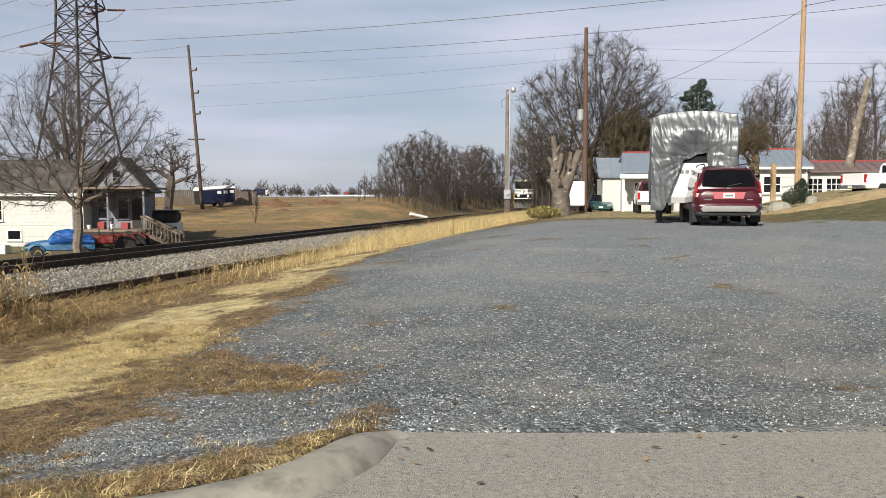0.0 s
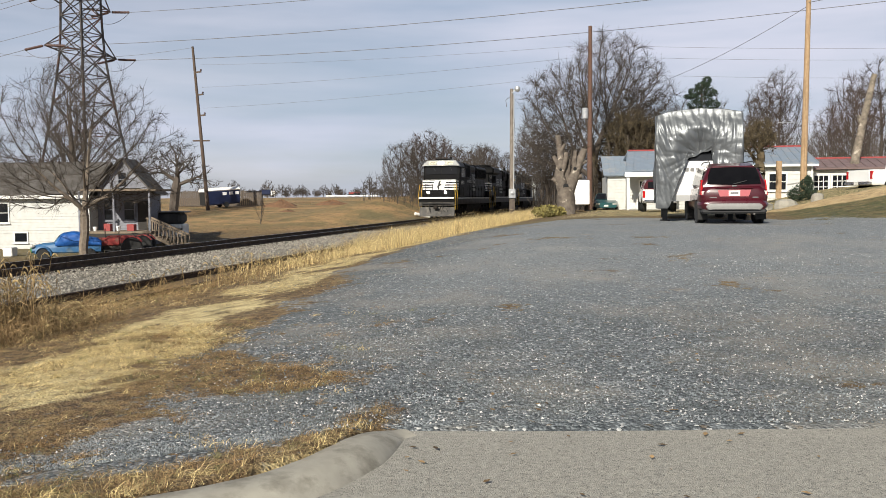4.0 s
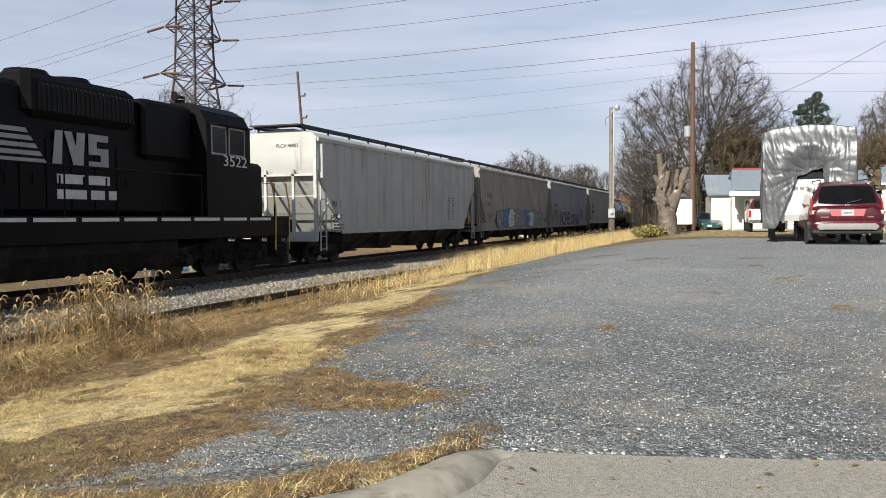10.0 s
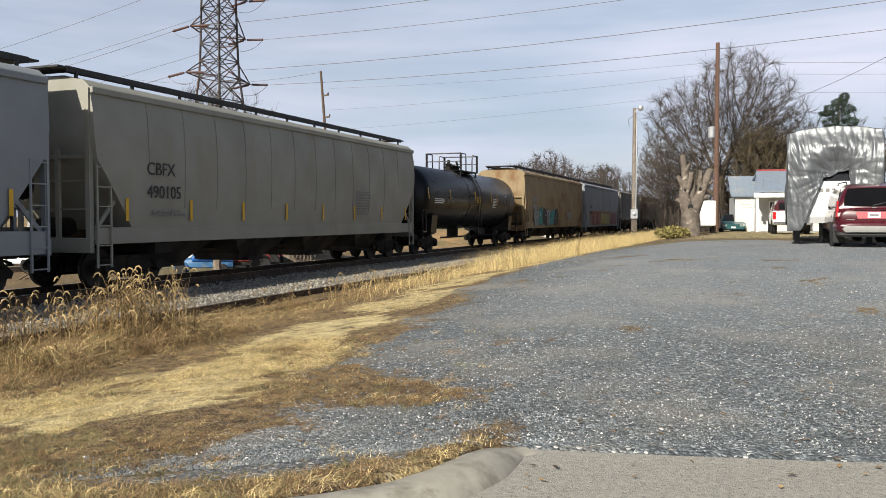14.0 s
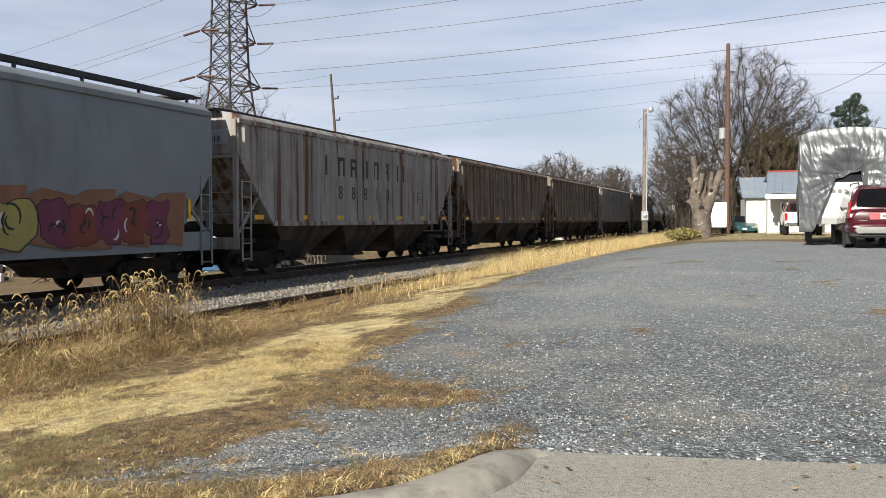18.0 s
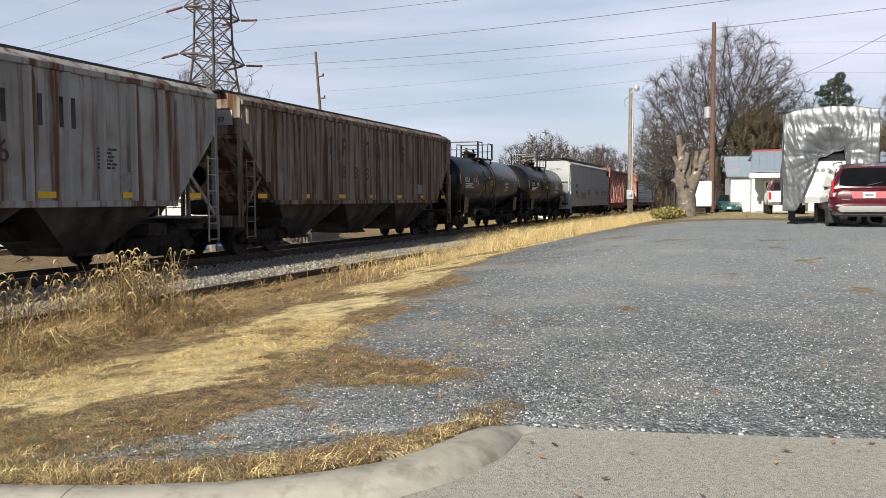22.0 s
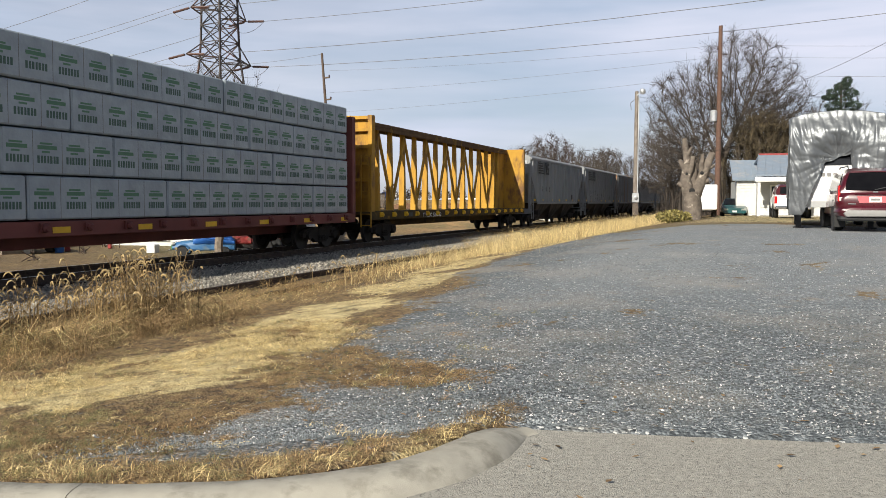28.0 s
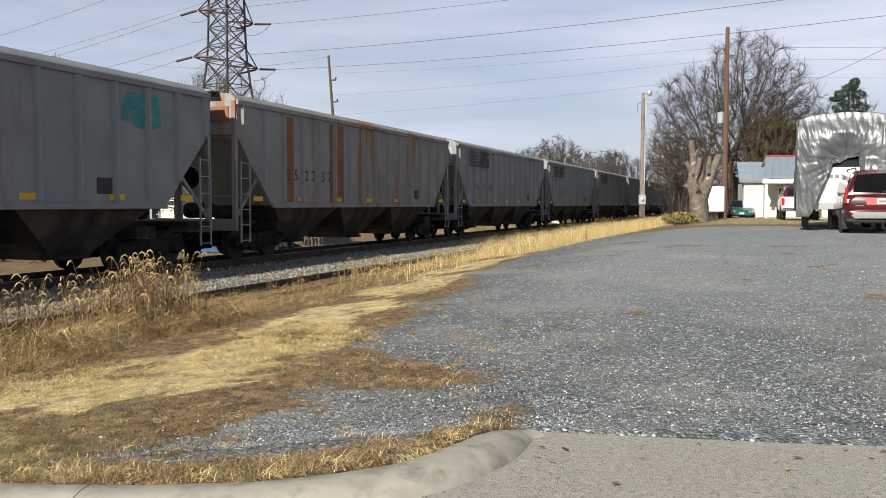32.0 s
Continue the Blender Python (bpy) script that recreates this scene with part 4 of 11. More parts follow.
def hopper(name, label, s16, L, paint, side_low=1.5, ribs=0, curve=0.0, bays=3, sill=None, high=4.34, group="covered hoppers", zc=3.0, cut=1.05, walk_mat=None, rib_parts=True, end_paint=None, far=False, stand=0.36):
    """A covered hopper car; stand is the height of its roof walk."""
    car = thing(name, Matrix(), label, "hopper car", group)
    Lb, y0 = L - 1.2, 1.5
    zt = high
    prof = []
    for k in range(7):
        z = side_low + (zt - side_low) * k / 6
        prof.append((y0 + curve * math.sin(math.pi * k / 6) ** 0.8 - (0.04 if k == 6 else 0), z))
    prof += [(1.30, zt + 0.13), (0.75, zt + 0.22), (0.0, zt + 0.25)]
    key = f"hopper_{L:.1f}_{side_low}_{curve}_{zc}_{cut}_{zt}"
    body = _shared.get(key + paint.name)
    if body is None:
        body = _shared[key + paint.name] = hopper_body(Lb, prof, zc, cut).mesh("body", paint)
    part("body", body, None, car)
    steel = end_paint or paint

    def fr(y, z):  # half length of the side at a height
        return Lb / 2 - max(0.0, zc - z) * cut
    # top chord and bottom chord on both sides
    s = Shape().box(-Lb / 2, Lb / 2, y0 - 0.05, y0 + 0.055, zt - 0.16, zt - 0.02, c=0.015).mirror("y")
    part("top_chord", share(key + "_top" + paint.name, lambda: s, paint), None, car)
    if sill:
        s = Shape().box(-Lb / 2 + 0.1, Lb / 2 - 0.1, y0 - 0.1, y0 + 0.03, sill, side_low + 0.06, c=0.01).mirror("y")
        part("side_sill", share(key + "_sill" + paint.name, lambda: s, paint), None, car)
    else:
        e = fr(0, side_low)
        s = Shape().box(-e, e, y0 - 0.03, y0 + 0.05, side_low - 0.07, side_low + 0.07, c=0.01).mirror("y")
        part("side_sill", share(key + "_sill" + paint.name, lambda: s, paint), None, car)
    # ribs
    if ribs:
        def rib(n):
            return lambda: Shape().prism([(-0.1, 0.0), (-0.04, 0.105), (0.04, 0.105), (0.1, 0.0)], 0, 1, axis="z") if n else None
        me = share("rib" + paint.name, rib(1), paint)
        joined = Shape()
        for k in range(ribs):
            x = -Lb / 2 + 0.25 + (Lb - 0.5) * k / (ribs - 1)
            lo = max(side_low + 0.06, zc - (Lb / 2 - abs(x) - 0.12) / cut)
            h = zt - 0.17 - lo
            if h < 0.2:
                continue
            for side in (1, -1):
                if rib_parts and side > 0:
                    ob = part("rib", me, None, car, at=Matrix.Translation((x, y0 - 0.01 + curve * 0.3, lo)) @ Matrix.Diagonal((1, 1, h, 1)))
                else:
                    t = Shape().prism([(x - 0.1, 0.0), (x - 0.04, 0.105), (x + 0.04, 0.105), (x + 0.1, 0.0)], 0, 1, axis="z")
                    t.v = [(a, side * (y0 - 0.01 + b), lo + c * h) for a, b, c in t.v]
                    joined.add(t.v, t.f if side > 0 else [tuple(reversed(q)) for q in t.f])
        if joined.f:
            part("ribs", joined, paint, car, kind="stuff")
    # hopper bays and centre sill
    span = 2 * fr(0, side_low) - 0.5
    bw = span / bays
    bay = share(f"bay_{bw:.2f}_{side_low}", lambda: Shape().loft([
        [(-0.6, -0.7, 0.36), (0.6, -0.7, 0.36), (0.6, 0.7, 0.36), (-0.6, 0.7, 0.36)],
        [(-0.7, -0.85, 0.55), (0.7, -0.85, 0.55), (0.7, 0.85, 0.55), (-0.7, 0.85, 0.55)],
        [(-bw / 2 + 0.03, -1.4, side_low), (bw / 2 - 0.03, -1.4, side_low), (bw / 2 - 0.03, 1.4, side_low), (-bw / 2 + 0.03, 1.4, side_low)]]).box(-0.42, 0.42, -0.95, 0.95, 0.36, 0.44), M_LOWER)
    for k in range(bays):
        part("hopper_bay", bay, None, car, "grimy sloping discharge bay", at=Matrix.Translation((-span / 2 + bw * (k + 0.5), 0, 0)))
    s = Shape().box(-L / 2 + 0.55, L / 2 - 0.55, -0.2, 0.2, 0.72, 1.08)
    part("centre_sill", share(f"centre_{L:.1f}", lambda: s, M_UNDER), None, car)
    for sx in (1, -1):
        # end platform, posts, ladders, bolster
        xe = Lb / 2
        under = Shape().box(-0.9, 0.02, -1.48, 1.48, 0.98, 1.1, c=0.01).box(-2.75, -2.1, -1.45, 1.45, 0.75, 1.02)
        s = Shape().box(-0.06, 0.06, -1.5, 1.5, 0.82, 1.14, c=0.01)
        for y in (-1.42, 1.42):
            s.box(-0.07, 0.05, y - 0.06, y + 0.06, 1.1, zt - 0.05)
            s.bar((-0.05, y, 1.2), (-1.2, y * 0.98, 2.35), 0.05, 0.09)
        for y in (-0.55, 0.55):
            s.box(-0.05, 0.03, y - 0.05, y + 0.05, 1.1, zc + 0.15)
        s.box(-0.35, 0.03, -1.44, 1.44, zc - 0.08, zc, c=0.01)
        for z in (1.75, 2.35):
            s.box(-0.03, 0.0, -1.42, 1.42, z - 0.015, z + 0.015)
        me = share(f"end_{zt}_{zc}_{steel.name}", lambda: s, steel)
        m = Matrix.Translation((sx * xe, 0, 0)) @ Matrix.Rotation(0 if sx > 0 else math.pi, 4, "Z")
        part("end_frame", me, None, car, at=m)
        part("end_platform", share("end_platform", lambda: under, M_UNDER), None, car, "grimy end platform and bolster", at=m)
        if not far:
            for sy in (1, -1):
                ladder(car, "ladder", sx * (xe - 0.3), sy * 1.56, 0.5, 2.7, steel)
            part("air_tank", share("air_tank", lambda: Shape().lathe([(0.02, -0.5), (0.2, -0.45), (0.22, -0.4), (0.22, 0.4), (0.2, 0.45), (0.02, 0.5)], (0, 0, 0), n=14), M_UNDER), None, car, at=Matrix.Translation((sx * (xe - 0.85), -0.4, 1.36)))
        freight_truck(car, sx * (L / 2 - 2.35))
        coupler(car, sx * (L / 2 - 0.5), sx)
    # roof walk on stands, and hatches
    s = Shape()
    for y in (0.92, -0.92):
        s.box(-Lb / 2 - 0.1, Lb / 2 + 0.1, y - 0.02, y + 0.02, zt + stand - 0.05, zt + stand + 0.07)
        s.box(-Lb / 2 - 0.1, Lb / 2 + 0.1, y - 0.38 if y > 0 else y + 0.34, y - 0.34 if y > 0 else y + 0.38, zt + stand, zt + stand + 0.06)
        n = int(Lb / 0.16)
        for k in range(n):
            x = -Lb / 2 + Lb * k / n
            s.box(x, x + 0.075, min(y, y - 0.36 * (1 if y > 0 else -1)), max(y, y - 0.36 * (1 if y > 0 else -1)), zt + stand + 0.025, zt + stand + 0.045)
        for k in range(11):
            x = -Lb / 2 + 0.2 + (Lb - 0.4) * k / 10
            s.box(x - 0.03, x + 0.03, y - 0.03, y + 0.03, zt + 0.1, zt + stand + 0.01)
    for sx in (1, -1):
        s.box(sx * Lb / 2 - 0.35, sx * Lb / 2 + 0.35, -0.95, 0.95, zt + stand + 0.01, zt + stand + 0.05)
    part("roof_walk", share(f"roofwalk_{L:.1f}_{zt}_{stand}_{(walk_mat or steel).name}", lambda: s, walk_mat or M_WALK), None, car)
    lid = share(f"hatch_{zt}_{paint.name}", lambda: Shape().box(-0.55, 0.55, -0.42, 0.42, zt + 0.2, zt + 0.33, c=0.03), paint)
    for k in range(10):
        part("hatch", lid, None, car, at=Matrix.Translation((-Lb / 2 + Lb * (k + 0.5) / 10, 0, 0)))
    if not far:
        part("brake_wheel", share("brake_wheel", lambda: Shape().lathe([(0.24, -0.02), (0.28, -0.02), (0.28, 0.02), (0.24, 0.02), (0.24, -0.02)], axis="x", n=16).box(-0.01, 0.01, -0.26, 0.26, -0.02, 0.02).box(-0.01, 0.01, -0.02, 0.02, -0.26, 0.26), M_UNDER), None, car, at=Matrix.Translation((-Lb / 2 + 0.12, 0.95, 2.2)))
    return place_car(car, s16)


def reflectors(car, L, z, y, n=6, paint=None, tall=False):
    for k in range(n):
        x = -L / 2 + 1.6 + (L - 3.2) * k / (n - 1)
        s = Shape().box(-0.05, 0.05, 0, 0.006, 0, 0.5) if tall else Shape().box(-0.24, 0.24, 0, 0.006, 0, 0.13)
        part("reflector", share(f"reflector_{tall}", lambda: s, M_REFLECT), None, car, "yellow reflective strip", at=Matrix.Translation((x, y, z)))


def tank_car(name, label, s16, L, r, mark, number, group="tank cars"):
    car = thing(name, Matrix(), label, "tank car", group)
    zc, Lt = 1.08 + r, L - 1.9
    sh = Shape().lathe([(0.02, -Lt / 2), (r * 0.5, -Lt / 2 + 0.06), (r * 0.8, -Lt / 2 + 0.2), (r * 0.95, -Lt / 2 + 0.42), (r, -Lt / 2 + 0.7), (r, -0.03), (r + 0.015, -0.03), (r + 0.015, 0.03), (r, 0.03), (r, Lt / 2 - 0.7), (r * 0.95, Lt / 2 - 0.42), (r * 0.8, Lt / 2 - 0.2), (r * 0.5, Lt / 2 - 0.06), (0.02, Lt / 2)], (0, 0, zc), axis="x", n=40)
    sh.smooth = True
    tank = part("tank", sh, M_TANK, car)
    part("jacket_band", Shape().lathe([(r + 0.004, 1.42), (r + 0.02, 1.42), (r + 0.02, 1.5), (r + 0.004, 1.5)], (0, 0, zc), axis="x", n=40), M_TANK, tank)
    # dome platform, rails and fittings
    zt = zc + r
    s = Shape().box(-1.35, 1.35, -0.95, -0.45, zt - 0.06, zt).box(-1.35, 1.35, 0.45, 0.95, zt - 0.06, zt).box(-1.35, -0.9, -0.95, 0.95, zt - 0.06, zt).box(0.9, 1.35, -0.95, 0.95, zt - 0.06, zt)
    for x in (-1.2, 1.2):
        for y in (-0.9, 0.9):
            s.bar((x, y, zt), (x, y * 0.95, zt - 0.45), 0.06)
    part("platform", s, M_TANK, car)
    s = Shape()
    for x in (-1.33, 1.33):
        for y in (-0.93, 0.93):
            s.box(x - 0.045, x + 0.045, y - 0.045, y + 0.045, zt - 0.04, zt + 0.88)
        s.tube([(x, -0.93, zt + 0.86), (x, 0.93, zt + 0.86)], 0.035, 6)
        s.tube([(x, -0.93, zt + 0.45), (x, 0.93, zt + 0.45)], 0.025, 6)
    for y in (-0.93, 0.93):
        s.tube([(-1.33, y, zt + 0.86), (-0.55, y, zt + 0.86), (-0.5, y, zt + 0.6), (-0.5, y, zt)], 0.03, 6)
        s.tube([(1.33, y, zt + 0.86), (0.55, y, zt + 0.86), (0.5, y, zt + 0.6), (0.5, y, zt)], 0.03, 6)
    part("handrail", s, M_TANK, car)
    part("manway", Shape().lathe([(0.36, -0.1), (0.36, 0.18), (0.42, 0.2), (0.42, 0.27), (0.1, 0.34), (0.02, 0.34)], (0, 0, zt), axis="z", n=18), M_LOCOGRIME, car)
    part("valve", Shape().lathe([(0.14, -0.05), (0.14, 0.3), (0.2, 0.3), (0.2, 0.36), (0.08, 0.38), (0.08, 0.55), (0.02, 0.56)], (0.85, 0.1, zt), axis="z", n=10), M_LOCOGRIME, car)
    part("valve", Shape().tube([(-0.8, 0, zt), (-0.8, 0, zt + 0.42), (-0.65, 0, zt + 0.55)], 0.06, 8), M_LOCOGRIME, car)
    # ladders down the side
    for y in (1, -1):
        s = Shape()
        for o in (-0.22, 0.22):
            pts = [(o, y * math.sin(a) * (r + 0.09), zc + math.cos(a) * (r + 0.09)) for a in np.linspace(0.45, 1.9, 9)] + [(o, y * (r + 0.05), 0.65)]
            s.tube(pts, 0.022, 6)
        for a in np.linspace(0.55, 1.9, 8):
            s.box(-0.22, 0.22, y * math.sin(a) * (r + 0.09) - 0.014, y * math.sin(a) * (r + 0.09) + 0.014, zc + math.cos(a) * (r + 0.09) - 0.014, zc + math.cos(a) * (r + 0.09) + 0.014)
        part("ladder", s, M_TANK, car)
    # saddles, stub sills, end walks
    for sx in (1, -1):
        xb = sx * (L / 2 - 2.25)
        s = Shape().prism([(-1.35, 0.95), (-1.42, 1.75), (-1.1, 1.45), (-0.6, 1.16), (0, 1.05), (0.6, 1.16), (1.1, 1.45), (1.42, 1.75), (1.35, 0.95), (0.4, 0.62), (-0.4, 0.62)], xb - 0.35, xb + 0.35, axis="x")
        part("saddle", s, M_TANK, car)
        s = Shape().box(min(xb - sx * 1.3, sx * (L / 2 - 0.5)), max(xb - sx * 1.3, sx * (L / 2 - 0.5)), -0.2, 0.2, 0.7, 1.06)
        s.box(sx * (L / 2 - 0.95) - 0.25, sx * (L / 2 - 0.95) + 0.25, -1.45, 1.45, 1.0, 1.06)
        for y in (-1.42, 1.42):
            s.tube([(sx * (L / 2 - 0.75), y, 0.5), (sx * (L / 2 - 0.75), y, 1.95), (sx * (L / 2 - 1.15), y, 2.0), (sx * (L / 2 - 1.15), y, 1.05)], 0.025, 6)
        s.tube([(sx * (L / 2 - 0.75), -1.42, 1.9), (sx * (L / 2 - 0.75), 1.42, 1.9)], 0.022, 6)
        part("stub_sill", s, M_TANK, car)
        freight_truck(car, xb)
        coupler(car, sx * (L / 2 - 0.5), sx)
    part("outlet", Shape().lathe([(0.3, 0.0), (0.3, 0.5), (0.18, 0.5)], (0, 0, 0.62), axis="z", n=12).box(-2.8, 2.8, 0.35, 0.42, 0.62, 0.7), M_UNDER, car)
    # marks bent to the barrel are small and flat
    def on(z):
        d = z - zc
        return math.sqrt(max(0.1, r * r - d * d)) + 0.012
    def curved(me, z0):
        for v in me.vertices:
            v.co.y += on(z0 + v.co.z)
    for text, x, z, size in ((mark, Lt / 2 - 0.95, zc + 0.02, 0.34), (number, Lt / 2 - 2.35, zc + 0.02, 0.34)):
        if text:
            me = words(text, size, depth=0.003)
            curved(me, z)
            me.materials.append(M_MARKWHITE)
            part("lettering", me, None, car, at=Matrix.Translation((x, 0, z)))
    for k, x in enumerate((Lt / 2 - 0.35, Lt / 2 - 2.3 - 0.9, 0.6, -2.2, -3.3, -Lt / 2 + 0.35)):
        s = Shape().box(-0.045, 0.045, 0, 0.006, -0.25, 0.25)
        s.v = [(a, b + on(zc + 0.15 + c), c) for a, b, c in s.v]
        part("reflector", s, M_REFLECT, car, "yellow reflective strip", at=Matrix.Translation((x, 0, zc + 0.15)))
    for x, z, w, n, m in ((Lt / 2 - 1.1, zc - 0.1, 1.5, 3, M_MARKWHITE), (0.4, zc + 0.1, 0.9, 4, M_REFLECT), (-2.45, zc + 0.05, 0.7, 6, M_MARKWHITE), (-Lt / 2 + 1.7, zc + 0.25, 0.8, 7, M_MARKGREY)):
        s, q = Shape(), random.Random(int(x * 10))
        for k in range(n):
            zz = z - k * 0.085
            s.box(x - w * q.uniform(0.6, 1), x, on(zz) - 0.008, on(zz), zz, zz + 0.045)
        part("marking", s, m, car)
    return place_car(car, s16)


def centerbeam(name, label, s16, L, paint, load=False, straps=False, deck_paint=None, top_paint=None, group="centerbeam cars"):
    car = thing(name, Matrix(), label, "flat car", group)
    deck_paint = deck_paint or paint
    Lb, zt, zd = L - 1.4, 4.62, 1.16
    s = Shape().box(-Lb / 2, Lb / 2, -1.42, 1.42, zd - 0.1, zd).box(-Lb / 2, Lb / 2, 1.34, 1.44, zd - 0.3, zd + 0.02, c=0.01).box(-Lb / 2, Lb / 2, -1.44, -1.34, zd - 0.3, zd + 0.02, c=0.01).box(-Lb / 2 + 2.5, Lb / 2 - 2.5, -0.35, 0.35, 0.55, zd - 0.1)
    part("deck", s, deck_paint, car)
    # bulkheads: a ribbed wall at each end
    for sx in (1, -1):
        x0 = sx * (Lb / 2 - 0.25)
        s = Shape().box(x0 - 0.12, x0 + 0.02, -1.40, 1.40, zd, zt)
        for y in (-1.36, -0.45, 0.45, 1.36):
            s.box(min(x0, x0 + sx * 0.25), max(x0, x0 + sx * 0.25), y - 0.09, y + 0.09, zd, zt, c=0.01)
        for z in (1.7, 2.3, 2.9, 3.5, 4.1, zt - 0.08):
            s.box(min(x0, x0 + sx * 0.2), max(x0, x0 + sx * 0.2), -1.4, 1.4, z - 0.05, z + 0.06)
        part("bulkhead", s, paint, car, "ribbed steel bulkhead")
        s = Shape().prism([(sx * (Lb / 2 - 0.3), zd), (sx * (Lb / 2 - 2.0), zd), (sx * (Lb / 2 - 1.75), zt - 0.2), (sx * (Lb / 2 - 0.3), zt - 0.2)], -0.2, 0.2)
        part("end_web", s, paint, car)
        freight_truck(car, sx * (L / 2 - 2.6))
        coupler(car, sx * (L / 2 - 0.5), sx)
        ladder(car, "ladder", sx * (Lb / 2 + 0.02), 1.2 * sx, 0.6, 3.2, paint, along="y")
    s = Shape().box(-Lb / 2 + 0.3, Lb / 2 - 0.3, -0.38, 0.38, zt - 0.16, zt - 0.02, c=0.01).box(-Lb / 2 + 0.3, Lb / 2 - 0.3, -0.36, -0.33, zt - 0.3, zt - 0.1).box(-Lb / 2 + 0.3, Lb / 2 - 0.3, 0.33, 0.36, zt - 0.3, zt - 0.1)
    part("top_beam", s, top_paint or paint, car)
    n = 14
    post = share(f"cb_post_{paint.name}", lambda: Shape().loft([[(-0.095, -0.15, zd), (0.095, -0.15, zd), (0.095, 0.15, zd), (-0.095, 0.15, zd)], [(-0.075, -0.09, zt - 0.2), (0.075, -0.09, zt - 0.2), (0.075, 0.09, zt - 0.2), (-0.075, 0.09, zt - 0.2)]]), paint)
    xs = [-Lb / 2 + 2.1 + (Lb - 4.2) * k / (n - 1) for k in range(n)]
    for x in xs:
        part("post", post, None, car, at=Matrix.Translation((x, 0, 0)))
    for k in range(n - 1):
        s = Shape()
        a, b = ((xs[k], zd + 0.2), (xs[k + 1], zt - 0.4)) if k % 2 else ((xs[k], zt - 0.4), (xs[k + 1], zd + 0.2))
        s.bar((a[0], 0.09, a[1]), (b[0], 0.09, b[1]), 0.09, 0.12)
        part("brace", s, paint, car)
    for k in range(18):
        x = -Lb / 2 + 0.8 + (Lb - 1.6) * k / 17
        me = share(f"winch_{paint.name}", lambda: Shape().lathe([(0.02, 0), (0.09, 0), (0.09, 0.1), (0.05, 0.14), (0.02, 0.14)], (0, 1.44, zd - 0.12), n=8).box(-0.11, 0.11, 1.44, 1.5, zd - 0.2, zd - 0.02), M_REFLECT if paint == M_CBYELLOW else paint)
        part("winch", me, None, car, at=Matrix.Translation((x, 0, 0)))
    if straps:
        r = random.Random(4)
        for k in range(15):
            x = -Lb / 2 + 1.2 + (Lb - 2.4) * k / 14
            s = Shape()
            for a, b in ((0.3, 1.40), (-0.3, -1.40)):
                s.bar((x, a, zt - 0.2), (x + r.uniform(-1.1, 1.1), b, zd + 0.1), 0.055, 0.012)
            part("strap", s, M_MARKWHITE, car, "slack pale webbing strap")
    if load:
        lumber(car, Lb, zd)
    return place_car(car, s16)


